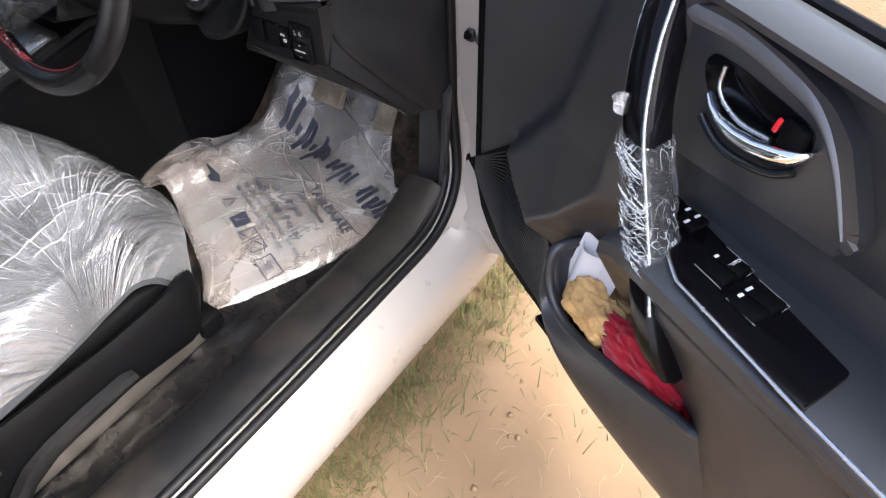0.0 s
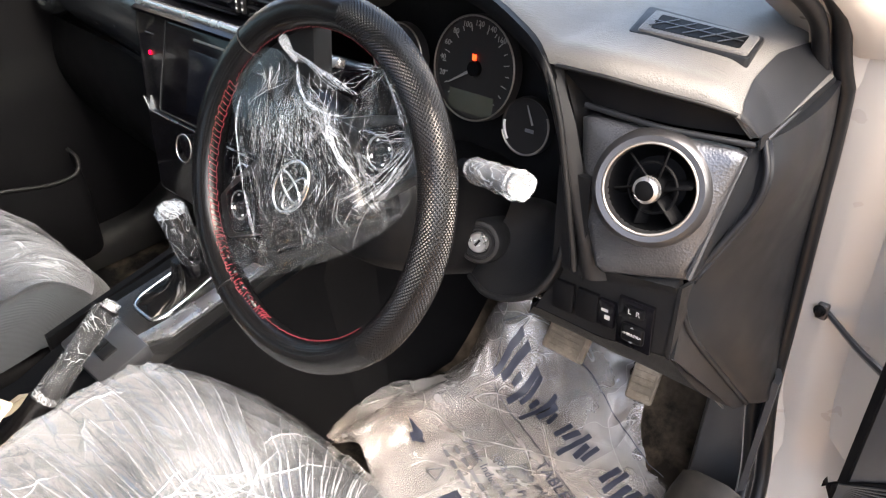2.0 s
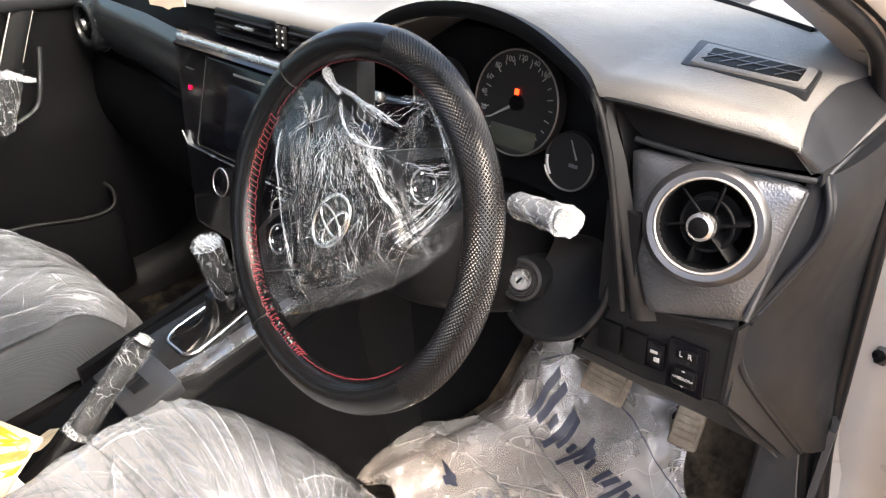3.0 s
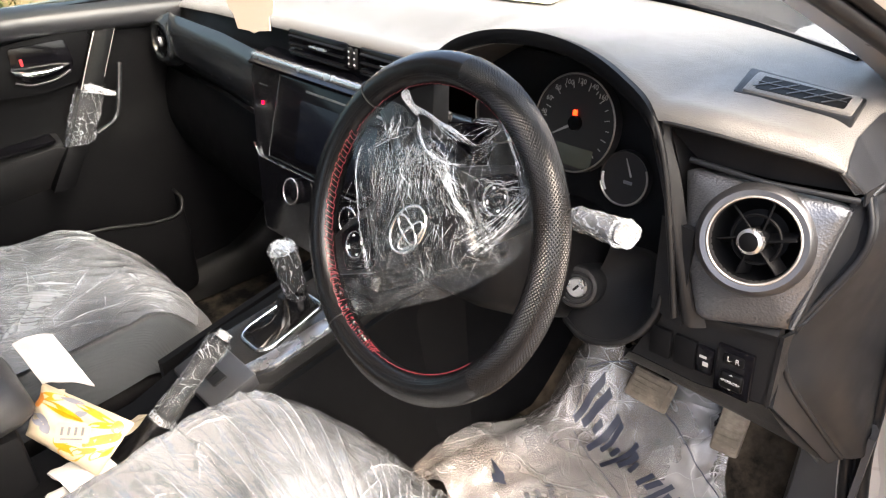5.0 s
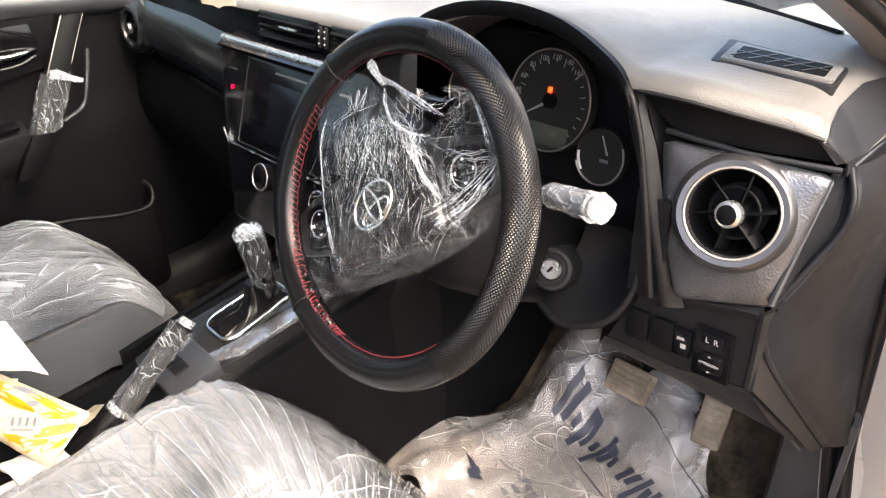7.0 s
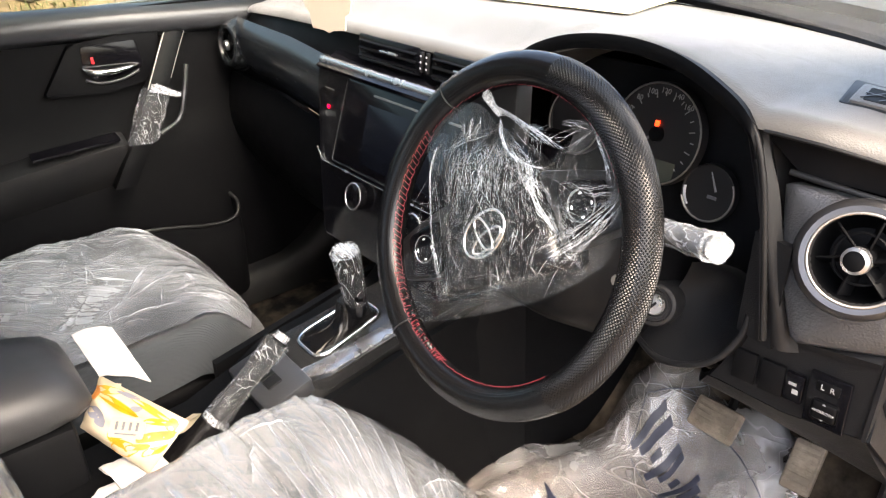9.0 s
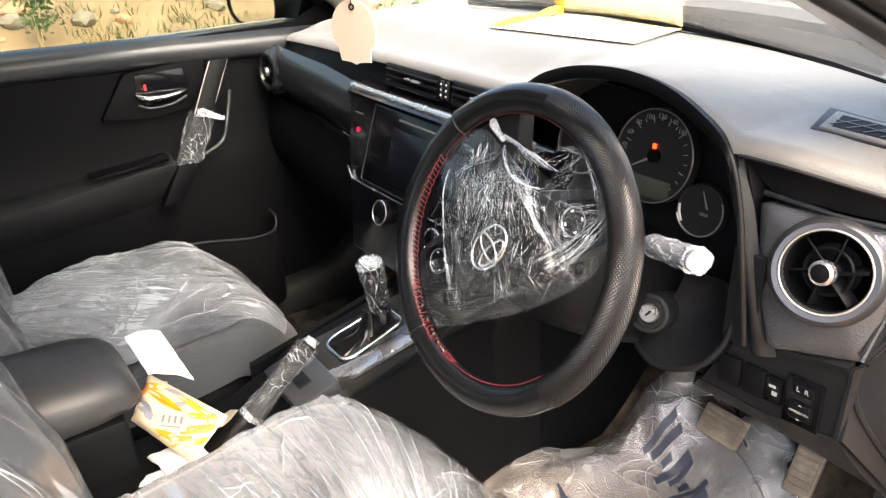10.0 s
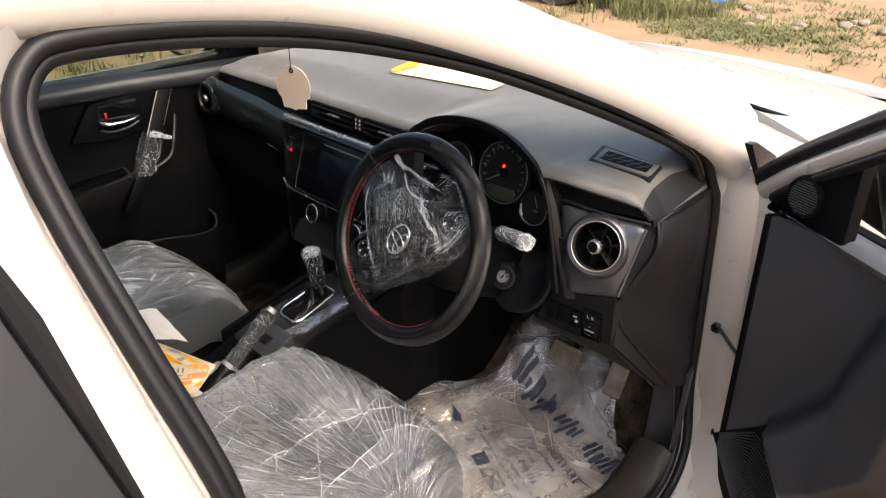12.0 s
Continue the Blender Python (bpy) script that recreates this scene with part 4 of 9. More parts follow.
def dial(name, cx, cy, r, label):
    m = DIAL @ Matrix.Translation((cx, cy, 0))
    d = part(name, revolve([(0, 0.001), (r * 0.97, 0.001), (r * 0.985, 0.006), (r, 0.007), (r * 1.03, 0.003), (r * 1.03, -0.008)], m, 48), M_DIALFACE, dash, label)
    part("dial_ring", tube([m @ V(r * math.cos(a), r * math.sin(a), 0.006) for a in np.linspace(0, 2 * math.pi, 49)[:-1]], 0.0012, 6, True), M_STEEL, d, "thin silver dial ring")
    return d, m


speedo, ms = dial("speedometer", 0.0, 0.0, 0.062, "round dark speedometer with white figures")
for k in range(19):
    a = radians(225 - k * 15)
    big = k % 2 == 0
    p0, p1 = (0.044 if big else 0.047), 0.052
    part("tick", box((0, 0, 0), (p1 - p0, 0.0012, 0.0006), ms @ Matrix.Translation((math.cos(a) * (p0 + p1) / 2, math.sin(a) * (p0 + p1) / 2, 0.002)) @ pose(0, 0, 0, 0, 0, math.degrees(a))), M_DIM, speedo)
for k, tx in enumerate(("20", "40", "60", "80", "100", "120", "140", "160")):
    a = radians(196 - k * 21)
    words("speed_figure", tx, 0.0095, ms @ Matrix.Translation((math.cos(a) * 0.0525, math.sin(a) * 0.0525 + 0.0, 0.0024)), M_DIM, speedo)
part("needle", prism([(-0.002, 0), (0, -0.004), (0.002, 0), (0.0006, 0.046), (-0.0006, 0.046)], 0.001, ms @ Matrix.Translation((0, 0, 0.004)) @ pose(0, 0, 0, 0, 0, 122)), M_DIM, speedo)
part("needle_cap", revolve([(0, 0.006), (0.009, 0.006), (0.010, 0.001)], ms, 20), M_BLACK, speedo)
part("odometer_display", box((0, 0, 0), (0.07, 0.026, 0.001), ms @ Matrix.Translation((0.0, -0.042, 0.0022)), bevel=0.0004), M_LCD, speedo)
part("warning_light", box((0, 0, 0), (0.0062, 0.0068, 0.001), ms @ Matrix.Translation((-0.002, 0.013, 0.003)), bevel=0.0004), M_LED, speedo, "lit red warning light")
tacho, mt = dial("rev_counter", -0.128, -0.012, 0.044, "round dark rev counter")
# the fuel gauge sits low beside the speedometer, with a bright arc below
mf = DIAL @ Matrix.Translation((0.084, -0.050, -0.004))
fuel = part("fuel_gauge", revolve([(0, 0.001), (0.032, 0.001), (0.034, 0.003), (0.035, -0.006)], mf, 40), M_DIALFACE, dash, "dark fuel gauge with a silver lower arc")
part("dial_ring", tube([mf @ V(0.0335 * math.cos(a), 0.0335 * math.sin(a), 0.004) for a in np.linspace(radians(-160), radians(30), 30)], 0.0013, 6), M_STEEL, fuel, "thin silver arc")
part("gauge_scale", tube([mf @ V(0.030 * math.cos(a), 0.030 * math.sin(a), 0.0035) for a in np.linspace(radians(178), radians(222), 9)], 0.0017, 5), M_WHITE, fuel)
part("needle", prism([(-0.0012, 0), (0.0012, 0), (0.0005, 0.024), (-0.0005, 0.024)], 0.001, mf @ Matrix.Translation((0.010, 0.004, 0.004)) @ pose(0, 0, 0, 0, 0, 28)), M_DIM, fuel)
part("gauge_legend", box((0, 0, 0), (0.012, 0.004, 0.0006), mf @ Matrix.Translation((0.006, -0.004, 0.002))), M_PRINTG, fuel)


# ---- driver's round vent and its bezel ----
BEZ_CORNERS = ((0.569, 0.733, 0.952), (0.718, 0.768, 0.943), (0.707, 0.715, 0.824), (0.618, 0.709, 0.804))
BEZ = frame_of((0.652, 0.727, 0.901), (0.20, -0.95, 0.26))


def bezel_outline():
    q = [BEZ.inverted() @ V(*p) for p in (BEZ_CORNERS[0], BEZ_CORNERS[1], BEZ_CORNERS[2], BEZ_CORNERS[3], (0.590, 0.716, 0.868))]
    return [(p.x, p.y) for p in q]


def vent(parent, m, ring=None):
    """A round vent: bezel ring, dark bowl, hub and blades."""
    part("vent_ring", revolve([(0.0405, -0.006), (0.0415, 0.006), (0.044, 0.0095), (0.049, 0.010), (0.054, 0.006), (0.057, -0.006)], m, 48), ring or M_RING, parent, "satin silver vent ring")
    part("vent_rim", tube([m @ V(0.0425 * math.cos(a), 0.0425 * math.sin(a), 0.0085) for a in np.linspace(0, 2 * math.pi, 49)[:-1]], 0.0016, 6, True), ring or M_STEEL, parent, "bright thin vent rim", angle=80)
    part("vent_bowl", revolve([(0, -0.034), (0.028, -0.034), (0.039, -0.02), (0.0415, 0.003)], m, 40), M_BLACK, parent)
    hubm = m @ pose(0, 0, 0, 8, -14, 0)
    part("vent_hub", revolve([(0, 0.013), (0.0085, 0.013), (0.0115, 0.011), (0.0125, 0.006), (0.0115, -0.012), (0.0115, -0.03)], hubm, 28), M_BLACK, parent)
    part("hub_ring", revolve([(0.0095, 0.0135), (0.0125, 0.0115), (0.013, 0.005), (0.012, 0.003)], hubm, 28), M_SILVERP, parent, "silver hub ring")
    for k in range(6):
        a = k * math.pi / 3 + 0.35
        part("vent_blade", box((0, 0, 0), (0.028, 0.0022, 0.016), hubm @ pose(0, 0, 0, 0, 0, math.degrees(a)) @ Matrix.Translation((0.025, 0, -0.008)) @ pose(0, 0, 0, 25, 0, 0), bevel=0.0008), M_BLACK, parent)
    part("blade_ring", tube([hubm @ V(0.024 * math.cos(a), 0.024 * math.sin(a), -0.004) for a in np.linspace(0, 2 * math.pi, 33)[:-1]], 0.0016, 6, True), M_BLACK, parent)


# bezel plate with a round hole
def plate_with_hole(outline, hole_r, m, depth=0.015, n=48, dome=0.0):
    """A plate with a round hole at its origin."""
    ang = [2 * math.pi * k / n for k in range(n)]

    def edge(a):
        d = Vector((math.cos(a), math.sin(a)))
        best = 1e9
        for i in range(len(outline)):
            p, q = Vector(outline[i]), Vector(outline[(i + 1) % len(outline)])
            e = q - p
            den = d.x * e.y - d.y * e.x
            if abs(den) < 1e-9:
                continue
            t = (p.x * e.y - p.y * e.x) / den
            s = (p.x * d.y - p.y * d.x) / den
            if t > 0 and -1e-6 <= s <= 1 + 1e-6:
                best = min(best, t)
        return d * best
    rings = []
    for k, z in ((1.0, -depth), (1.0, -0.003), (0.97, 0.0)):
        rings.append([m @ V(*(edge(a) * k), z) for a in ang])
    for f in (0.66, 0.33, 0.0):
        rings.append([m @ V(*(edge(a) * 0.97 * f + Vector((math.cos(a), math.sin(a))) * hole_r * (1 - f)), dome * (1 - f)) for a in ang])
    rings.append([m @ V(math.cos(a) * hole_r, math.sin(a) * hole_r, -depth) for a in ang])
    return loft(rings, True, False)


bez = part("vent_bezel", plate_with_hole(rounded(bezel_outline(), 0.006, 3), 0.051, BEZ, 0.02, 72, 0.006), M_BEZEL, dash, "dark silver hex-textured vent bezel", angle=50)
vent(bez, BEZ @ Matrix.Translation((0, 0, 0.006)) @ pose(0, 0, 0, -5, 3, 0))
# bright edges of the bezel
part("bezel_edge", tube([V(*BEZ_CORNERS[1]).lerp(V(*BEZ_CORNERS[2]), t) + V(-0.001, -0.002, 0) for t in np.linspace(0.03, 0.97, 10)], 0.003, 6), M_BEZEL, bez, "worn bezel edge")


# recessed black strip under the pad's lip, tapering to the hood
def strip(u, v):
    x = lerp(0.548, 0.722, u)
    y = lin(x, [(0.548, 0.712), (0.60, 0.722), (0.66, 0.742), (0.73, 0.775)]) + 0.014
    zb = lin(x, [(0.548, 0.990), (0.578, 0.963), (0.646, 0.955), (0.73, 0.950)])
    return (x, y, lerp(min(lip_z(x) - 0.011, end_facet(x, y, 1.0) - 0.004), zb, v))


part("recess_strip", sheet(strip, 16, 3, -0.02), M_BLACK, dash)
part("lip_line", tube([V(x, lip_y(x) - 0.001, lip_z(x) - 0.0165) for x in np.linspace(0.552, 0.704, 16)], 0.0022, 5), M_DARK, dash, angle=80)

part("bezel_brow", tube([V(x, lin(x, [(0.572, 0.728), (0.646, 0.742), (0.722, 0.768)]), lin(x, [(0.572, 0.962), (0.646, 0.9535), (0.722, 0.9495)])) for x in np.linspace(0.572, 0.722, 16)], 0.0032, 8), M_CAPE, dash, "rounded brow over the vent bezel", angle=80)

# the pad's end turns down to the cap, its colour darkened like the slant
def pad_end(u, v):
    p = Vector(pad(1.0, lerp(0.0, 1.0, u)))
    return p + V(0.001 * v, 0, -0.012 * v)


part("pad_end", sheet(pad_end, 24, 4, 0.002), M_CAPE, dash, "", angle=60)

# end cap beside the door: its curved front edge runs from the pad's crease down to the kick panel
CAP_EDGE = spline([(0.723, 0.788, 0.947), (0.735, 0.776, 0.922), (0.733, 0.769, 0.892), (0.715, 0.752, 0.848), (0.700, 0.739, 0.810), (0.698, 0.739, 0.777), (0.706, 0.754, 0.736), (0.724, 0.820, 0.648), (0.742, 0.887, 0.562)], 49)
CAP_BACK = spline([(0.722, 0.985, 0.962), (0.735, 0.985, 0.75), (0.746, 0.965, 0.540)], 49)


def end_cap(u, v):
    k = min(48, round(v * 48))
    return CAP_EDGE[k].lerp(CAP_BACK[k], u) + V(0.016 * math.sin(math.pi * u) ** 0.7, 0, 0)


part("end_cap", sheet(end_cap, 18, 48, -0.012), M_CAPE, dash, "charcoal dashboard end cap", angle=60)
part("end_cap_edge", tube(CAP_EDGE, 0.0035, 8), M_CAPE, dash, "rounded edge of the end cap", angle=80)
part("cap_crease", tube([V(0.724, y, lerp(0.948, 0.962, (y - 0.79) / 0.19)) for y in np.linspace(0.79, 0.98, 8)], 0.0022, 6), M_SATIN, dash, "", angle=80)


# concave cheek between the vent bezel and the end cap
def cheek(u, v):
    a = V(*BEZ_CORNERS[1]).lerp(V(*BEZ_CORNERS[2]), v) + V(0.001, 0.004, 0)
    b = CAP_EDGE[min(24, round(v * 24))]
    return a.lerp(b, u) + V(0, 0.012 * math.sin(math.pi * u), 0)


part("bezel_cheek", sheet(cheek, 8, 24, -0.006), M_CAPE, dash, "dark cheek beside the vent bezel", angle=60)


# lower panel with switches: its top edge rises to the right under the bezel
def lower_panel(u, v):
    x = lerp(lerp(0.574, 0.534, v), 0.698, u)
    zt, zb = lin(x, [(0.50, 0.775), (0.575, 0.797), (0.62, 0.802), (0.698, 0.816)]), lin(x, [(0.50, 0.700), (0.54, 0.707), (0.62, 0.708), (0.698, 0.724)])
    return (x, 0.7165 - 0.006 * max(0, 1 - 8 * v) + 0.004 * v, lerp(zt, zb, v))


part("lower_panel", sheet(lower_panel, 20, 14, -0.015), M_LOWER, dash, "black grained lower panel")
part("panel_return", sheet(lambda u, v: V(0.6985, 0.716, lerp(0.814, 0.724, v)).lerp(CAP_EDGE[min(48, round(lerp(24, 31, v)))], u), 4, 10, 0.004), M_LOWER, dash)


def knee_panel(u, v):
    """Below the switches the panel falls away towards the pedals."""
    x = lerp(0.53, 0.700, u)
    a = V(x, 0.7215, lin(x, [(0.50, 0.698), (0.54, 0.705), (0.62, 0.706), (0.70, 0.722)]))
    b = V(lerp(0.50, 0.731, u), lerp(0.76, 0.869, u ** 1.4), lerp(0.668, 0.561, u ** 1.6))
    return a.lerp(b, v) + V(0, -0.006, -0.006) * math.sin(math.pi * v)


part("knee_panel", sheet(knee_panel, 20, 10, -0.012), M_LOWER, dash, "black lower dash panel")
part("knee_trim", sheet(lambda u, v: V(0.701, 0.722, 0.722).lerp(V(0.731, 0.869, 0.561), v).lerp(CAP_EDGE[min(48, round(lerp(31, 48, v)))] + V(-0.004, 0, -0.002), u), 4, 14, 0.004), M_CAPE, dash, "angled trim under the end cap")
part("knee_line", tube([V(lerp(0.702, 0.730, t), lerp(0.742, 0.862, t), lerp(0.712, 0.566, t)) + V(-0.004, -0.006, 0) for t in np.linspace(0, 1, 10)], 0.0016, 5), M_SATIN, dash, "", angle=80)
part("knee_seam", tube([V(lerp(0.545, 0.70, t), 0.7185 + 0.022 * (0.5 + 0.5 * t), lerp(0.696, 0.700, t) - 0.004 * math.sin(t * 3)) for t in np.linspace(0, 1, 12)], 0.0012, 5), M_BLACK, dash, "", angle=80)
part("knee_cover", sheet(lambda u, v: (lerp(0.18, 0.66, u), lerp(0.80, 1.18, v), 0.665 - 0.05 * v), 8, 6, 0.01), M_BLACK, dash)

SW = frame_of((0.600, 0.7165, 0.752), (0.0, -1, 0.04), (1, 0, 0.05))


def switch_plate(cx, cy, w, h, name="switch_blank", mat=None):
    return part(name, box((0, 0, 0), (w, h, 0.006), SW @ Matrix.Translation((cx, cy, 0.001)), bevel=0.0012), mat or M_BLACK, dash)


switch_plate(-0.027, -0.006, 0.026, 0.036)
switch_plate(0.004, -0.006, 0.026, 0.036)
hl = switch_plate(0.0275, -0.006, 0.019, 0.032, "level_switch", M_GLOSS)
part("switch_mark", box((0, 0, 0), (0.008, 0.003, 0.0008), SW @ Matrix.Translation((0.0265, -0.001, 0.0045))), M_DIM, hl)
part("switch_mark", box((0, 0, 0), (0.006, 0.005, 0.0008), SW @ Matrix.Translation((0.030, -0.009, 0.0045))), M_DIM, hl)
mirror_switch = switch_plate(0.061, -0.006, 0.040, 0.058, "mirror_switch", M_GLOSS)
part("selector", box((0, 0, 0), (0.022, 0.011, 0.004), SW @ Matrix.Translation((0.061, 0.011, 0.005)), bevel=0.0015), M_BLACK, mirror_switch)
words("selector_letters", "L  R", 0.0085, SW @ Matrix.Translation((0.061, 0.011, 0.0073)), M_DIM, mirror_switch)
part("rocker_pad", box((0, 0, 0), (0.026, 0.022, 0.005), SW @ Matrix.Translation((0.061, -0.016, 0.005)), bevel=0.004, seg=3), M_BLACK, mirror_switch)
words("rocker_letters", "\u25C2MIRROR\u25B8".replace("\u25C2", "<").replace("\u25B8", ">"), 0.0046, SW @ Matrix.Translation((0.061, -0.016, 0.0078)), M_DIM, mirror_switch)
for dy in (0.0082, -0.0082):
    part("arrow_mark", prism([(-0.002, 0), (0.002, 0), (0, 0.002 * (1 if dy > 0 else -1))], 0.0004, SW @ Matrix.Translation((0.061, -0.016 + dy, 0.0078))), M_DIM, mirror_switch)

# defroster vent on the pad
def pad_frame(x, y, lift):
    """A pose on the pad's surface at x, y."""
    u = (x + 0.745) / 1.469
    v = min(np.linspace(0.1, 1, 400), key=lambda k: abs(pad(u, k)[1] - y))
    p = Vector(pad(u, v))
    du, dv_ = Vector(pad(u + 0.02, v)) - Vector(pad(u - 0.02, v)), Vector(pad(u, v + 0.04)) - Vector(pad(u, v - 0.04))
    nz = du.cross(dv_).normalized()
    nz = nz if nz.z > 0 else -nz
    return frame_of(p + nz * lift, nz, (1, 0.02, 0))


def on_pad(x, y):
    t = (y - lip_y(x) - 0.022) / (back_y(x) - lip_y(x) - 0.022)
    return Vector(pad((x + 0.745) / 1.469, 0.12 + 0.88 * max(0, min(1, t)))).z


# Thin dark sheet over the pad's slant: its weaker light put into colour.
def facet_shade(a, v):
    y = pad(0.985, v)[1]
    zt = lin(y, [(0.765, 0.984), (0.775, 0.988), (0.87, 1.006), (0.95, 1.0)])
    x = lerp(0.724 - (zt - 0.948 - 0.128 * (y - 0.791) - 0.25 * max(0, 0.815 - y)) / 1.44, 0.7226, a)
    return V(*pad((x + 0.745) / (1.467 + 0.004 * max(0, (v - 0.12) / 0.88)), v)) + V(0.0008, -0.0010, 0.0012)


part("end_facet", sheet(facet_shade, 10, 60, 0.0), M_CAPE, dash, "dark overlay shading the slant at the pad's end", angle=60)
SLOT = [(0.10, 1.118), (0.20, 1.110), (0.30, 1.098), (0.395, 1.080)]
DEF = pad_frame(0.627, 0.826, -0.0005) @ pose(0, 0, 0, 0, 0, 8) @ Matrix.Diagonal((1.22, 1.42, 1, 1))
# The recess is a flat plate; its walls' shade is put into the colour.
dv = part("defroster_vent", prism(rounded([(-0.050, 0.028), (0.047, 0.021), (0.047, -0.018), (-0.046, -0.022)], 0.004, 3), 0.016, DEF @ Matrix.Translation((0, 0, 0.002)), 0.0015), M_CAPE, dash, "flat dark plate for the defroster vent's recess")
part("vent_frame", prism(rounded([(-0.042, 0.0195), (0.043, 0.0165), (0.043, -0.0165), (-0.041, -0.0185)], 0.003, 3), 0.006, DEF @ Matrix.Translation((0.001, 0, 0.0045)), 0.0015), M_PAD, dv, "dusty vent frame")
part("vent_slot", prism(rounded([(-0.034, 0.0125), (0.036, 0.0115), (0.036, -0.0115), (-0.033, -0.013)], 0.002, 2), 0.004, DEF @ Matrix.Translation((0.001, 0, 0.0049))), M_BLACK, dv, "black vent opening")
for k in range(5):
    part("slat", box((0, 0, 0), (0.0011, 0.026, 0.001), DEF @ Matrix.Translation((-0.026 + 0.0135 * k, 0, 0.0051)) @ pose(0, 0, 0, 0, 0, -40)), M_TRIM, dv)
part("cross_slat", box((0, 0, 0), (0.069, 0.0010, 0.001), DEF @ Matrix.Translation((0.001, 0, 0.0052))), M_TRIM, dv)
# round light sensor further forward
part("demist_slot", tube([V(x, lin(x, SLOT), on_pad(x, lin(x, SLOT)) + 0.0005) for x in np.linspace(SLOT[0][0], SLOT[-1][0], 24)], lambda t: 0.0012 + 0.002 * t, 6, flat=0.5), M_BLACK, dash, "thin dark demister slot", angle=80)
part("light_sensor", revolve([(0, 0.004), (0.010, 0.004), (0.014, 0)], pose(0.41, 1.075, on_pad(0.41, 1.075) + 0.001), 20), M_BLACK, dash)

# ---- centre: upper vent band, wing trim, glove box, stack ----
def band(u, v):
    x = lerp(-0.735, 0.15, u)
    return (x, lerp(lip_y(x) + 0.012, 0.745 + 0.04 * max(0, -x - 0.5) / 0.24, v), lerp(lip_z(x) - 0.014, 0.935 - 0.02 * max(0, -x), v))


part("vent_band", sheet(band, 40, 4, -0.02), M_BLACK, dash)
CV = frame_of((0.005, 0.742, 0.967), (0, -1, 0.1))
for sx in (-1, 1):
    cvent = part("centre_vent", box((0, 0, 0), (0.165, 0.042, 0.01), CV @ Matrix.Translation((sx * 0.098 - 0.002, -0.002, 0.004)), bevel=0.003), M_GLOSS, dash, "rectangular centre air vent")
    for k in range(3):
        part("slat", box((0, 0, 0), (0.155, 0.002, 0.012), CV @ Matrix.Translation((sx * 0.098 - 0.002, -0.014 + 0.012 * k, 0.008)) @ pose(0, 0, 0, 20, 0, 0)), M_BLACK, cvent)
    part("vent_tab", box((0, 0, 0), (0.045, 0.004, 0.006), CV @ Matrix.Translation((sx * 0.092, 0.0, 0.013)), bevel=0.0015), M_SILVER, cvent, "silver vent tab")
for dx in (-0.007, 0.007):
    part("vent_wheel", box((0, 0, 0), (0.0045, 0.030, 0.006), CV @ Matrix.Translation((dx, 0, 0.011)), bevel=0.001), M_DARK, dash)
    for k in range(3):
        part("wheel_mark", box((0, 0, 0), (0.003, 0.0025, 0.0006), CV @ Matrix.Translation((dx, -0.009 + k * 0.009, 0.0143))), M_WHITE, dash)


def wing_trim(u, v):
    """Bulging satin trim on the passenger's side, from the round vent to the centre."""
    x = lerp(-0.735, -0.262, u)
    zt = lin(x, [(-0.735, 0.945), (-0.6, 0.955), (-0.4, 0.950), (-0.262, 0.940)])
    zb = lin(x, [(-0.735, 0.83), (-0.5, 0.825), (-0.3, 0.80), (-0.236, 0.79)])
    y = lin(x, [(-0.735, 0.765), (-0.6, 0.73), (-0.4, 0.725), (-0.236, 0.715)])
    z = lerp(zt, zb, v)
    return (x, y - 0.028 * math.sin(math.pi * min(1, v * 1.05)) ** 0.7 + 0.02 * v, z)


part("wing_trim", sheet(wing_trim, 30, 16, -0.02), M_WING, dash, "satin black curved passenger trim", angle=60)
BEZL = frame_of((-0.684, 0.728, 0.892), (0.06, -1, 0.10))
lv = part("vent_bezel", revolve([(0.044, -0.015), (0.045, 0.004), (0.052, -0.002), (0.058, -0.02)], BEZL, 40), M_WING, dash, "dark round passenger vent bezel")
vent(lv, BEZL @ Matrix.Translation((0, 0, 0.004)) @ Matrix.Scale(0.85, 4), M_WING)


def glove(u, v):
    x = lerp(-0.735, -0.20, u)
    z = lerp(lin(x, [(-0.735, 0.825), (-0.5, 0.82), (-0.3, 0.795), (-0.2, 0.785)]), lerp(0.56, 0.53, u), v)
    return (x, 0.735 + 0.03 * max(0, -x - 0.5) - 0.03 * math.sin(math.pi * v) + 0.06 * v * v, z)


part("glove_box", sheet(glove, 16, 16, -0.02), M_BLACK, dash, "black glove box lid")

part("stack_shelf", sheet(lambda u, v: (lerp(-0.264, 0.16, u), lerp(0.757, 0.700, v), lerp(0.941, 0.921, v)), 10, 4, 0.006), M_GLOSS, dash)
STACK = frame_of((0.0, 0.688, 0.85), (0, -1, 0.30))
stack = part("centre_panel", prism(rounded([(-0.270, 0.080), (0.235, 0.080), (0.228, 0.02), (0.185, -0.075), (0.15, -0.20), (-0.17, -0.20), (-0.222, -0.080), (-0.258, 0.02)], 0.006, 3), 0.10, STACK, 0.003), M_GLOSS, dash, "piano black centre stack")
part("chrome_strip", box((0, 0, 0), (0.505, 0.013, 0.013), STACK @ Matrix.Translation((-0.018, 0.0865, -0.001)), bevel=0.004, seg=3), M_SILVER, stack, "polished silver strip")
part("screen_frame", prism(rounded([(-0.168, 0.070), (0.178, 0.070), (0.165, -0.070), (-0.176, -0.070)], 0.006, 3), 0.004, STACK @ Matrix.Translation((0, 0, 0.004)), 0.0012), M_GLOSS, stack)
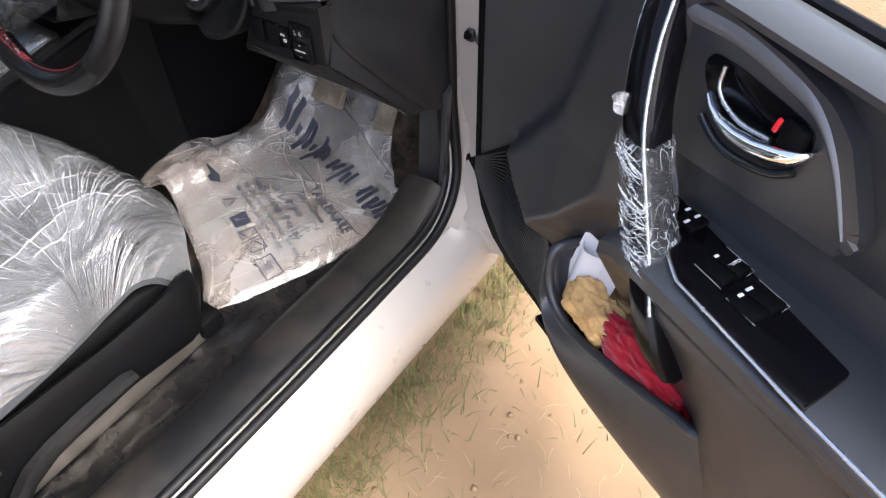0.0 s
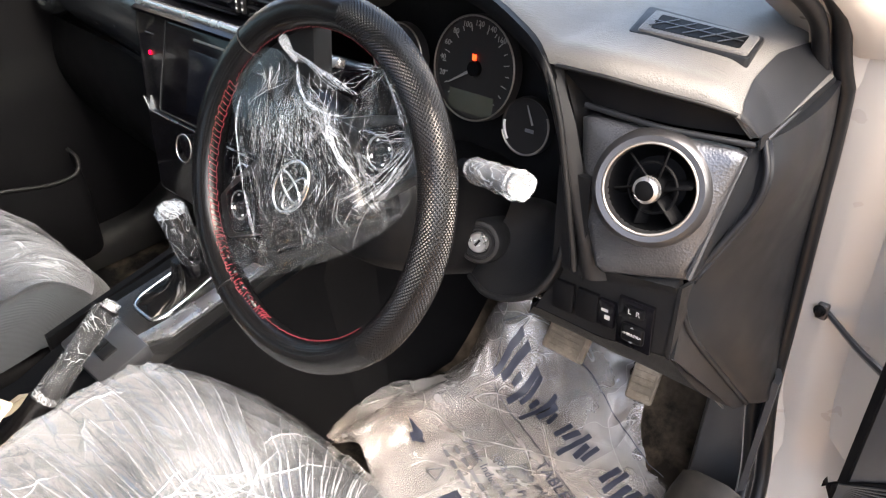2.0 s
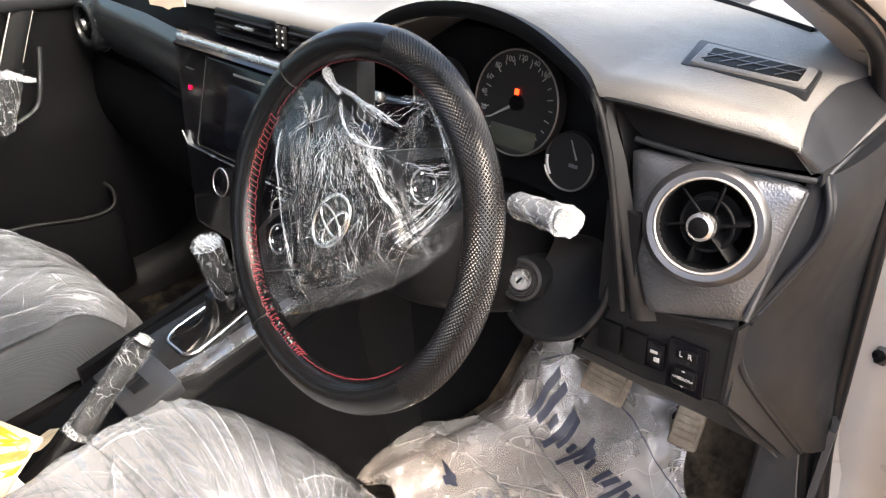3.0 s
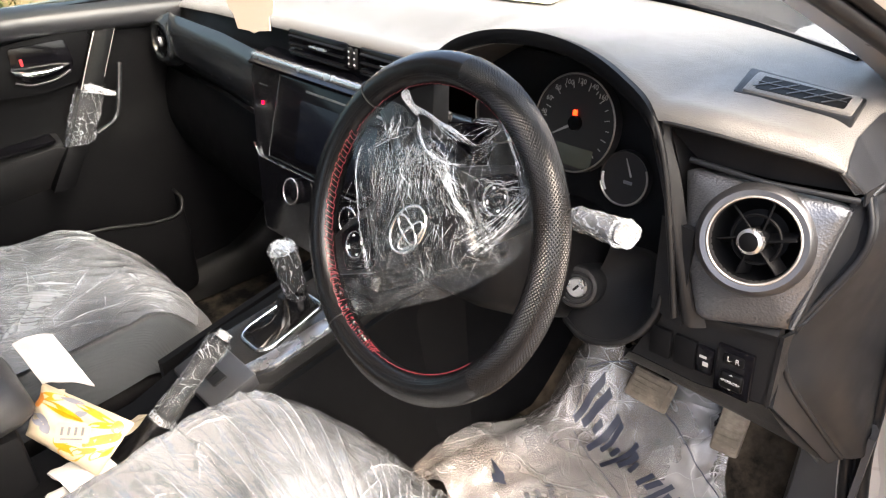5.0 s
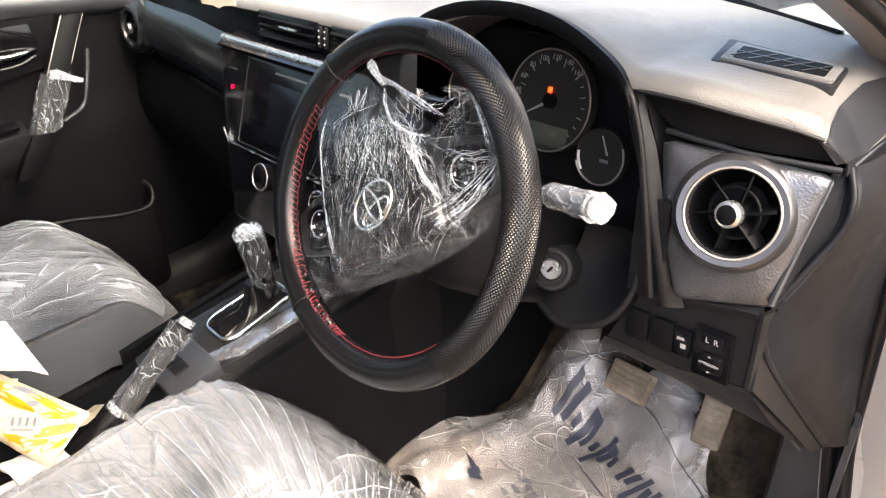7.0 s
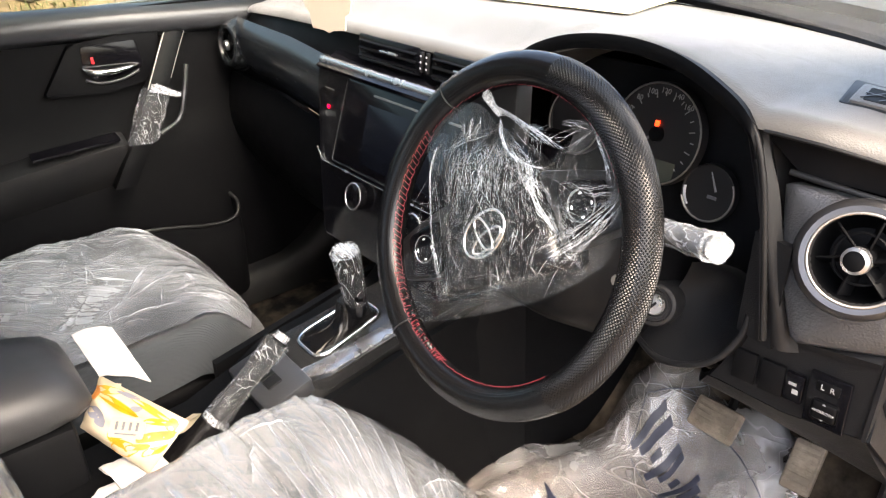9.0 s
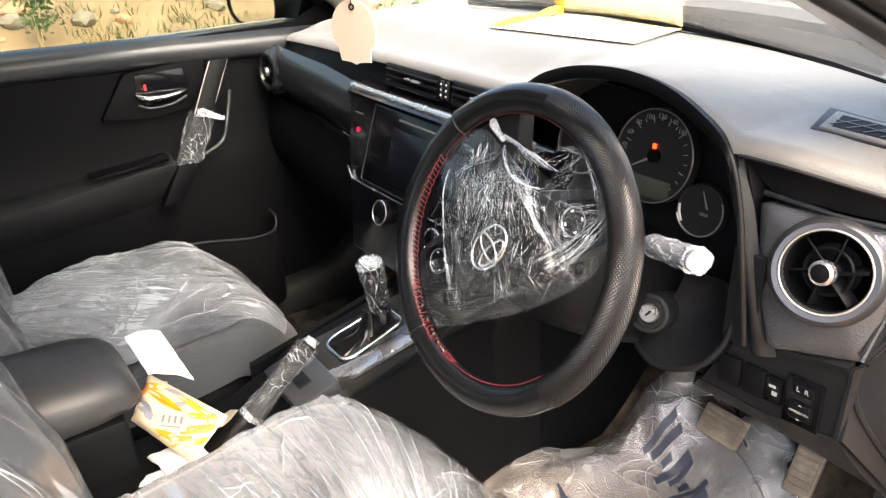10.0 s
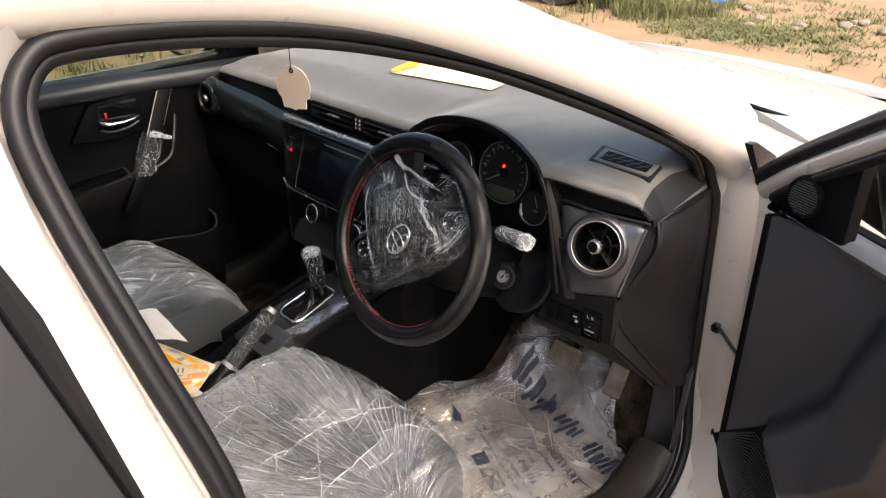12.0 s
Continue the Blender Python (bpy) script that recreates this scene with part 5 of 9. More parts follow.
part("frame_line", tube([STACK @ V(x, y, 0.004) for x, y in rounded([(-0.171, 0.0715), (0.181, 0.0715), (0.168, -0.072), (-0.179, -0.072)], 0.006, 3)], 0.0009, 5, True), M_WING, stack, "thin dark outline")
part("disc_slot", box((0, 0, 0), (0.22, 0.0035, 0.001), STACK @ Matrix.Translation((0.02, 0.056, 0.0043)), bevel=0.0004), M_STEEL, stack)
part("screen", box((0, 0, 0), (0.20, 0.096, 0.002), STACK @ Matrix.Translation((0.0, -0.008, 0.0042)), bevel=0.0006), M_SCREEN, stack, "switched-off touch screen")
part("hazard_light", box((0, 0, 0), (0.006, 0.006, 0.001), STACK @ Matrix.Translation((-0.222, 0.012, 0.0005))), M_LEDR, stack, "lit red indicator")
for k in range(3):
    part("button_mark", box((0, 0, 0), (0.005, 0.0016, 0.0006), STACK @ Matrix.Translation((-0.236 + k * 0.010, 0.042, 0.0005))), M_PRINTG, stack)
part("stack_line", tube([STACK @ V(x, y, 0.001) for x, y in ((-0.236, -0.062), (-0.214, -0.081), (0.18, -0.081))], 0.0014, 5), M_SILVER, stack)
for kx in (-0.088, 0.072):
    km = STACK @ Matrix.Translation((kx, -0.110, 0.0))
    kn = part("climate_knob", revolve([(0, 0.014), (0.018, 0.014), (0.021, 0.012), (0.0225, 0.0)], km, 32), M_GLOSS, stack, "round climate control knob")
    part("knob_ring", tube([km @ V(0.0215 * math.cos(a), 0.0215 * math.sin(a), 0.0125) for a in np.linspace(0, 2 * math.pi, 33)[:-1]], 0.0016, 6, True), M_SILVER, stack, "silver knob ring")

# ================= steering column =================
col = thing("steering_column", (0.367, 0.75, 0.78), "black steering column cowl with ignition lock and stalk", "steering column")
AX = Vector((0, -0.93, 0.3676)).normalized()
WC = Vector((0.3671, 0.5421, 0.8796))
rings = []
for d, w, h, dz in ((-0.055, 0.045, 0.045, -0.01), (-0.06, 0.06, 0.058, -0.015), (-0.10, 0.075, 0.068, -0.02), (-0.17, 0.085, 0.075, -0.028), (-0.26, 0.09, 0.08, -0.03), (-0.32, 0.09, 0.08, -0.03)):
    c = WC + AX * d
    m = frame_of(c, AX)
    rings.append([m @ V(w * math.copysign(abs(math.cos(a)) ** 0.7, math.cos(a)), dz + h * math.copysign(abs(math.sin(a)) ** 0.7, math.sin(a)), 0) for a in np.linspace(0, 2 * math.pi, 33)[:-1]])
part("column_cowl", loft(rings), M_BLACK, col, angle=60)
IGN = frame_of((0.461, 0.704, 0.773), (0.34, -0.86, 0.36))
ig = part("ignition_surround", revolve([(0, 0.001), (0.013, 0.001), (0.0145, 0.003), (0.0165, 0.003), (0.0175, 0.0005), (0.0195, 0.0005), (0.0205, 0.003), (0.0245, 0.002), (0.027, -0.003), (0.0275, -0.02), (0.034, -0.07)], IGN, 40), M_LOWER, col, "ringed black ignition surround")
part("key_barrel", revolve([(0, 0.005), (0.0035, 0.005), (0.0045, 0.0062), (0.0105, 0.0062), (0.0120, 0.0045), (0.0125, 0.0)], IGN, 28), M_SILVER, ig, "silver ignition barrel")
part("key_slot", box((0, 0, 0), (0.009, 0.0028, 0.001), IGN @ Matrix.Translation((0, 0, 0.0062)) @ pose(0, 0, 0, 0, 0, 60)), M_BLACK, ig)
# scooped knee shield beside the ignition lock
CUPT = spline([(0.478, 0.742, 0.822), (0.505, 0.742, 0.832), (0.535, 0.738, 0.838), (0.562, 0.728, 0.838)], 24)
CUPL = spline([(0.440, 0.712, 0.712), (0.477, 0.696, 0.712), (0.513, 0.694, 0.722), (0.546, 0.697, 0.744), (0.566, 0.706, 0.780), (0.568, 0.716, 0.815)], 24)


def cup(u, v):
    k = min(23, round(u * 23))
    p = CUPT[k].lerp(CUPL[k], v)
    return p + V(0, 0.035 * math.sin(math.pi * v ** 0.8) * math.sin(math.pi * min(1, u + 0.12)), 0)


part("column_shroud", sheet(cup, 23, 14, 0.0), M_LOWER, col, "scooped black shroud under the column", angle=60)
part("shroud_lip", tube(CUPL, 0.004, 8), M_LOWER, col, angle=80)
part("shroud_under", sheet(lambda u, v: CUPL[min(23, round(u * 23))] + V(0, 0.10 * v, -0.012 * math.sin(math.pi * v) + 0.01 * v), 23, 8, 0.003), M_BLACK, col, angle=60)
part("shroud_side", sheet(lambda u, v: (lerp(0.560, 0.603, v), lerp(0.722, 0.712, v), lerp(0.90, 0.785, u)), 8, 6, -0.01), M_LOWER, dash)
part("cowl_screw", revolve([(0, 0.002), (0.006, 0.002), (0.007, 0)], frame_of((0.462, 0.628, 0.833), (0.3, -1, 0.2)), 14), M_STEEL, col)
# stalk in crumpled film
sp = spline([(0.45, 0.69, 0.872), (0.48, 0.682, 0.878), (0.515, 0.670, 0.887), (0.545, 0.660, 0.894)], 10)
stalk = part("light_stalk", tube(sp, lambda t: 0.010 + 0.002 * t, 12), M_BLACK, col, "black stalk wrapped in clear film")


def crumple(path, radius, amp, n=22, seed=1.0, m=30):
    """A foil sleeve with creases round a bar."""
    bm = tube(spline(path, m), radius, n)
    for v in bm.verts:
        d = noise.noise_vector(v.co * 55 + Vector((seed, 0, 0)))
        e = noise.noise_vector(v.co * 160 + Vector((0, seed, 0)))
        v.co += (d * amp + e * amp * 0.5)
    return bm


part("film_wrap", crumple([(0.470, 0.684, 0.876), (0.50, 0.674, 0.884), (0.543, 0.661, 0.894)], lambda t: 0.0130 + 0.002 * t, 0.003), M_WRAPW, stalk, "milky crumpled film")
part("film_tuft", crumple([(0.540, 0.662, 0.893), (0.553, 0.658, 0.897)], lambda t: 0.0145 + 0.001 * t, 0.004, seed=4, m=10), M_WRAPW, stalk)

# ================= steering wheel =================
TURN_W = radians(211)
WHEEL = frame_of(WC, AX) @ Matrix.Rotation(TURN_W, 4, "Z")
wheel = thing("steering_wheel", WC, "black leather-covered steering wheel with red stitching, hub wrapped in film", "steering wheel")
RR, RT = 0.1745, 0.0182


def rim_point(a, b, rt=RT, rr=RR):
    return WHEEL @ V((rr + rt * math.cos(b)) * math.cos(a), (rr + rt * math.cos(b)) * math.sin(a), rt * math.sin(b))


rim = bmesh.new()
NA, NB = 120, 20
vv = [[rim.verts.new(rim_point(2 * math.pi * i / NA, 2 * math.pi * j / NB)) for j in range(NB)] for i in range(NA)]
for i in range(NA):
    for j in range(NB):
        rim.faces.new((vv[i][j], vv[(i + 1) % NA][j], vv[(i + 1) % NA][(j + 1) % NB], vv[i][(j + 1) % NB]))
rim = part("rim", rim, M_LEATHER, wheel, "perforated black leather rim cover", angle=80)
# raised lozenge grain on the grip zones of the cover
bm = bmesh.new()
for i in range(520):
    a = 2 * math.pi * i / 520
    wa = (math.degrees(a + TURN_W) + 180) % 360 - 180
    if not -42 < wa < 84:
        continue
    for j in range(13):
        b = radians(-10 + 10.4 * j + (5.2 if i % 2 else 0))
        ha, hb = 0.0085, radians(4.2)
        ring = [rim_point(a + da, b + db, RT + 0.0001) for da, db in ((ha, 0), (0, hb), (-ha, 0), (0, -hb))]
        top = bm.verts.new(rim_point(a, b, RT + 0.0009))
        vs = [bm.verts.new(q) for q in ring]
        for k in range(4):
            bm.faces.new((vs[k], vs[(k + 1) % 4], top))
part("grip_grain", bm, M_LEATHER, rim, "embossed lozenge grain", angle=15)
bm = bmesh.new()
for i in range(300):
    a = 2 * math.pi * i / 300
    for j, off in ((0, 0), (1, 0.5)):
        b = radians(118 + 9 * j)
        aa = a + off * 2 * math.pi / 300
        p, q = rim_point(aa, b, RT + 0.0003), rim_point(aa, b, RT + 0.001)
        nrm = (q - p).normalized()
        t = nrm.orthogonal().normalized() * 0.0007
        s = nrm.cross(t)
        bm.faces.new([bm.verts.new(p + t * math.cos(k) + s * math.sin(k)) for k in (0, 1.26, 2.51, 3.77, 5.03)])
part("dotted_line", bm, M_DARK, rim, recalc=False)
# red lacing along the inner edge
bm = bmesh.new()
NS = 150
for i in range(NS):
    a = 2 * math.pi * i / NS
    world_deg = math.degrees(a + TURN_W) % 360
    if 318 < world_deg or world_deg < 8:
        continue
    da = 2 * math.pi / NS
    jit = 2.5 * math.sin(i * 2.7)
    if 150 < world_deg < 245:
        b0, b1 = radians(148 + jit), radians(178 + jit)
        tube([rim_point(a, b0, RT + 0.0004), rim_point(a + da * 0.5, (b0 + b1) / 2, RT + 0.0010), rim_point(a + da * 0.9, b1, RT + 0.0004)], 0.00042, 4, bm=bm)
        tube([rim_point(a, b0, RT + 0.0004), rim_point(a + da * 0.8, b0 + 0.02, RT + 0.0004)], 0.00036, 4, bm=bm)
        tube([rim_point(a, b1, RT + 0.0004), rim_point(a + da * 0.8, b1 - 0.02, RT + 0.0004)], 0.00036, 4, bm=bm)
    else:
        b0 = radians(162 + jit * 0.6)
        tube([rim_point(a, b0, RT + 0.0003), rim_point(a + da * 0.75, b0 + radians(3), RT + 0.0003)], 0.00042, 4, bm=bm)
part("stitching", bm, M_RED, rim, "red lacing thread")
# the cover's edge bunches up where the lacing ends
NBU = 60
rings_ = []
for i in range(NBU + 1):
    t = i / NBU
    a = radians(lerp(214, 262, t)) - TURN_W
    sw = 0.0035 * math.sin(math.pi * t) ** 0.6 * (1 + 0.35 * math.sin(i * 1.9) + 0.2 * math.sin(i * 3.7))
    rings_.append([rim_point(a, radians(168) + 0.20 * math.cos(k) * (1 + 0.2 * math.sin(i * 2.3)), RT - 0.002 + sw * (1 + math.sin(k))) for k in np.linspace(0, 2 * math.pi, 11)[:-1]])
part("bunched_edge", loft(rings_), M_LEATHER, rim, "bunched leather edge under the lacing", angle=60)
bm = bmesh.new()
for i in range(30):
    a = radians(lerp(216, 262, i / 29)) - TURN_W
    h = RT + 0.0048 * math.sin(math.pi * i / 29) ** 0.6 + 0.0004
    tube([rim_point(a, radians(152), RT + 0.0006), rim_point(a + 0.010 * math.sin(i * 2.1), radians(166), h), rim_point(a + 0.022, radians(181), RT + 0.0006)], 0.0005, 4, bm=bm)
part("knotted_lacing", bm, M_RED, rim, "red lacing knotted over the bunched edge")
# cover seams
for deg in (135, 238):
    a = radians(deg) - TURN_W
    part("seam", tube([rim_point(a, b, RT + 0.0004) for b in np.linspace(0, 2 * math.pi, 21)[:-1]], 0.0009, 4, True), M_DARK, rim)


def wheel_pad(outline, levels, mat, name, label):
    rings = []
    for k, z in levels:
        rings.append([WHEEL @ V(x * k, y * k, z) for x, y in outline])
    bm = loft(rings, True, True)
    return part(name, bm, mat, wheel, label, angle=50)


pad_out = rounded([(-0.085, 0.052), (0.085, 0.052), (0.078, 0.0), (0.050, -0.075), (0.034, -0.098), (-0.034, -0.098), (-0.050, -0.075), (-0.078, 0.0)], 0.018, 4)
hubp = wheel_pad(pad_out, ((0.94, -0.05), (1.0, -0.03), (1.0, -0.004), (0.96, 0.006), (0.85, 0.0125), (0.55, 0.017), (0.2, 0.0185)), M_LEATHER, "airbag_cover", "grained black airbag cover")


def spoke(outline, z0, z1, name="spoke"):
    return part(name, prism(rounded(outline, 0.008, 3), z1 - z0, WHEEL @ Matrix.Translation((0, 0, z1)), 0.004), M_DARK, wheel)


s_r = spoke([(0.07, 0.034), (0.166, 0.022), (0.168, -0.024), (0.118, -0.04), (0.060, -0.055)], -0.028, -0.004)
s_l = spoke([(-0.07, 0.034), (-0.166, 0.022), (-0.168, -0.024), (-0.118, -0.04), (-0.060, -0.055)], -0.028, -0.004)
s_b = spoke([(-0.032, -0.09), (-0.05, -0.166), (-0.028, -0.172), (0.028, -0.172), (0.05, -0.166), (0.032, -0.09)], -0.030, -0.006)
# button pods
for sx, par in ((1, s_r), (-1, s_l)):
    part("button_pod", prism(rounded([(sx * 0.086, 0.026), (sx * 0.138, 0.022), (sx * 0.140, -0.026), (sx * 0.086, -0.036)], 0.010, 3), 0.006, WHEEL @ Matrix.Translation((0, 0, 0.001)), 0.002), M_GLOSS, par)
    part("button_ring", tube([WHEEL @ V(sx * 0.112 + 0.016 * math.cos(a), -0.006 + 0.016 * math.sin(a), 0.002) for a in np.linspace(0, 2 * math.pi, 25)[:-1]], 0.001, 5, True), M_SILVER, par)
    for k in range(4):
        a = k * math.pi / 2
        part("button_mark", prism([(-0.0022, -0.001), (0, 0.0012), (0.0022, -0.001)], 0.0005, WHEEL @ Matrix.Translation((sx * 0.112 + 0.012 * math.cos(a), -0.006 + 0.012 * math.sin(a), 0.0018)) @ Matrix.Rotation(a - math.pi / 2, 4, "Z")), M_WHITE, par)
# emblem: three plain silver rings
EMB = WHEEL @ Matrix.Rotation(radians(24), 4, "Z")


def ring_at(cx, cy, rx, ry, z, rt):
    return tube([EMB @ V(cx + rx * math.cos(a), cy + ry * math.sin(a), z) for a in np.linspace(0, 2 * math.pi, 49)[:-1]], rt, 6, True)


em = part("emblem", ring_at(0, 0.0, 0.031, 0.0215, 0.0195, 0.0021), M_CHROME, wheel, "plain silver oval emblem", angle=80)
part("emblem_ring", ring_at(0, 0.0085, 0.0225, 0.0085, 0.020, 0.0017), M_CHROME, em, angle=80)
part("emblem_ring", ring_at(0, 0.0, 0.0085, 0.0195, 0.0203, 0.0017), M_CHROME, em, angle=80)


# film over hub and spokes: stretched, crumpled
def fold_field(P, segs):
    """Heights of straight creases over plane points: each runs x0, y0 to x1, y1, so high and so wide."""
    z = np.zeros(len(P))
    for x0, y0, x1, y1, h, w in segs:
        d = np.array((x1 - x0, y1 - y0))
        n2 = float(d @ d)
        q = P - np.array((x0, y0))
        t = (q @ d) / n2
        side = np.abs(q[:, 0] * d[1] - q[:, 1] * d[0]) / math.sqrt(n2)
        z += h * np.clip(1 - side / w, 0, 1) * np.clip(np.minimum(t, 1 - t) * 5, 0, 1)
    return z


HUB_FOLDS = [(0.018, -0.130, 0.014, -0.090, 0.004, 0.004), (-0.005, -0.138, -0.014, -0.095, 0.004, 0.004), (-0.030, -0.115, -0.004, -0.082, 0.004, 0.004), (-0.092, -0.046, -0.102, 0.010, 0.005, 0.006), (-0.098, 0.015, -0.162, -0.004, 0.004, 0.006),
             (0.119, 0.023, 0.055, 0.048, 0.003, 0.005), (0.055, -0.079, -0.085, -0.066, 0.003, 0.004), (-0.127, -0.070, -0.131, -0.010, 0.004, 0.005), (-0.146, -0.062, -0.152, -0.015, 0.004, 0.005), (0.152, 0.008, 0.125, 0.066, 0.004, 0.005),
             (0.060, -0.10, 0.082, 0.045, 0.003, 0.004), (0.10, 0.068, -0.07, 0.053, 0.003, 0.005), (-0.085, -0.03, -0.092, 0.05, 0.004, 0.005)]
frng = random.Random(12)
for k in range(110):
    fx, fy, fa, fl = frng.uniform(-0.12, 0.12), frng.uniform(-0.11, 0.07), radians(frng.choice((100, 70, 125, 45, 20)) + frng.gauss(0, 14)), frng.uniform(0.03, 0.10)
    HUB_FOLDS.append((fx - math.cos(fa) * fl / 2, fy - math.sin(fa) * fl / 2, fx + math.cos(fa) * fl / 2, fy + math.sin(fa) * fl / 2, frng.uniform(0.0006, 0.0022), frng.uniform(0.0014, 0.0035)))


def hub_film(outline, z_of, name):
    """Clear film drawn over hub and spokes, creased along straight folds."""
    n, K = len(outline), 64
    P = np.array([(0.0, 0.0)] + [(x * k / K, y * k / K) for k in range(1, K + 1) for x, y in outline])
    H = fold_field(P, HUB_FOLDS)
    bm = bmesh.new()
    vs = [bm.verts.new(WHEEL @ V(x, y, z_of(Vector((x, y))) + min(h, 0.007) + 0.0012 * noise.noise((x * 45, y * 45, 3)))) for (x, y), h in zip(P, H)]
    at = lambda k, i: vs[1 + (k - 1) * n + i % n]
    for i in range(n):
        bm.faces.new((vs[0], at(1, i), at(1, i + 1)))
        for k in range(1, K):
            bm.faces.new((at(k, i), at(k + 1, i), at(k + 1, i + 1), at(k, i + 1)))
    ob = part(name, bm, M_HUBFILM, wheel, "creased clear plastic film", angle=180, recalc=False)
    uv = ob.data.uv_layers.new(name="plane")
    for lp in ob.data.loops:
        uv.data[lp.index].uv = P[lp.vertex_index]
    return ob


film_out = []
key = [(0.077, -0.159), (0.037, -0.156), (0.001, -0.145), (-0.021, -0.12), (-0.046, -0.096), (-0.077, -0.054), (-0.091, -0.056), (-0.122, -0.075), (-0.141, -0.076), (-0.15, -0.025), (-0.163, -0.008), (-0.16, 0.009), (-0.146, 0.040),
       (-0.115, 0.062), (-0.063, 0.075), (0.003, 0.080), (0.087, 0.080), (0.128, 0.074), (0.162, 0.051), (0.165, 0.009), (0.128, -0.009), (0.093, -0.011), (0.079, -0.068), (0.076, -0.094), (0.085, -0.117)]
film_out = [(p.x, p.y) for p in spline([(x, y, 0) for x, y in key], 230, closed=True)]


def film_z(r):
    d = max(abs(r.x) / 0.085, abs(r.y + 0.02) / 0.085)
    return lin(d, [(0, 0.0225), (0.6, 0.021), (0.95, 0.0125), (1.2, 0.006), (1.8, 0.003)])


hub_film(film_out, film_z, "film_cover")


# fine white lines all over the stretched film: scratches, and glints drawn as colour
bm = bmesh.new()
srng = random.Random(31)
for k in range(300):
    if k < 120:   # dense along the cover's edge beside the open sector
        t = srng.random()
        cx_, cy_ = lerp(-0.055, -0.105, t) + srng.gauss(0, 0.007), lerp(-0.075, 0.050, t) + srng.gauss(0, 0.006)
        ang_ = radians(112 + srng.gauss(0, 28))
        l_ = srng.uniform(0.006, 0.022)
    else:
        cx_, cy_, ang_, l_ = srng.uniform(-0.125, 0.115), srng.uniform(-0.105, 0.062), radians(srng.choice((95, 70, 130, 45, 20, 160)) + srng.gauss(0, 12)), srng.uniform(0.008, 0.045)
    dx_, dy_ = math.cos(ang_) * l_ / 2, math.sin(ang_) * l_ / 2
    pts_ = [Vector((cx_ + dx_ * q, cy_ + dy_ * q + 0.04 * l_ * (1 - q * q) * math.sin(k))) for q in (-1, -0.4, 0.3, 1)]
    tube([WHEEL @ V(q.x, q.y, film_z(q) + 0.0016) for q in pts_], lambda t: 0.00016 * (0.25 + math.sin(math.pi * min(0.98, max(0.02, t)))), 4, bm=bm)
part("film_creases", bm, M_WRAPW, wheel, "white scratches and drawn glints of the film", angle=60)
# taut strands of film, fanned between the spokes and round the hub
def fan(a0, a1, b0, b1, n, r, bow=0.0, lift=0.003, jit=0.003):
    for k in range(n):
        t = k / max(1, n - 1)
        a, b = Vector(a0).lerp(Vector(a1), min(1, max(0, t + srng.gauss(0, 0.08)))), Vector(b0).lerp(Vector(b1), min(1, max(0, t + srng.gauss(0, 0.25))))
        side = Vector((-(b - a).y, (b - a).x)) * bow
        pts = [a.lerp(b, q) + side * 4 * q * (1 - q) + Vector((srng.gauss(0, jit), srng.gauss(0, jit))) * 0.3 for q in np.linspace(0, 1, 7)]
        rr_ = r * srng.uniform(0.3, 0.9)
        part("film_strand", tube([WHEEL @ V(p.x, p.y, film_z(p) + lift) for p in pts], lambda t: rr_ * (0.3 + math.sin(math.pi * min(0.97, max(0.03, t)))), 4), M_WRAPW, wheel, "", angle=80)


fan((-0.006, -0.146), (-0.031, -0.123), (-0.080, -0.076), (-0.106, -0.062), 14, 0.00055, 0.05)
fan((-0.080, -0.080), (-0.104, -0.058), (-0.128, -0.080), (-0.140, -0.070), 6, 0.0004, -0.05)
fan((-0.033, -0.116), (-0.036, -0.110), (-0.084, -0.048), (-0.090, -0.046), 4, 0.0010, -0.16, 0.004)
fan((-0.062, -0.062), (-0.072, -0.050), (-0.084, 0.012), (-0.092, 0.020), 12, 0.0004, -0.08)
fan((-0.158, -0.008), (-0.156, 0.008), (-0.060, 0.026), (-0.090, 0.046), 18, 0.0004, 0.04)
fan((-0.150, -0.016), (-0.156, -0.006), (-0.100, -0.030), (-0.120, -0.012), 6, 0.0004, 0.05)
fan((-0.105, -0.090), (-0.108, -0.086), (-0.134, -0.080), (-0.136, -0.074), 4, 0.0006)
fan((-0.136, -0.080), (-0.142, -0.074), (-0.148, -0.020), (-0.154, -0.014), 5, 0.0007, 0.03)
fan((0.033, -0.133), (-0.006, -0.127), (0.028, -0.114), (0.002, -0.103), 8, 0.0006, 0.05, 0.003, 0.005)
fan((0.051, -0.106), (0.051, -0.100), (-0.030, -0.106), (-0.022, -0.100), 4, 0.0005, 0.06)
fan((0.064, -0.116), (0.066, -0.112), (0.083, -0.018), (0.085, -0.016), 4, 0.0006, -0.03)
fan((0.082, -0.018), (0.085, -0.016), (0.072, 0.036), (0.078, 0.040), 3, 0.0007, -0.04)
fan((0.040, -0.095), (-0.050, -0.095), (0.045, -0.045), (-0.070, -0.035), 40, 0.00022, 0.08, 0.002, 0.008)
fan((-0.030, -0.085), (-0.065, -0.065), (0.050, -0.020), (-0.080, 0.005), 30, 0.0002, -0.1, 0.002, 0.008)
part("film_tab", crumple([WHEEL @ V(x, y, z) for x, y, z in ((-0.012, -0.152, 0.004), (-0.020, -0.138, 0.008), (-0.032, -0.120, 0.012))], lambda t: 0.0055 * (1 - 0.5 * t), 0.002, n=10, seed=51), M_WRAPW, wheel, "milky folded tab of film")

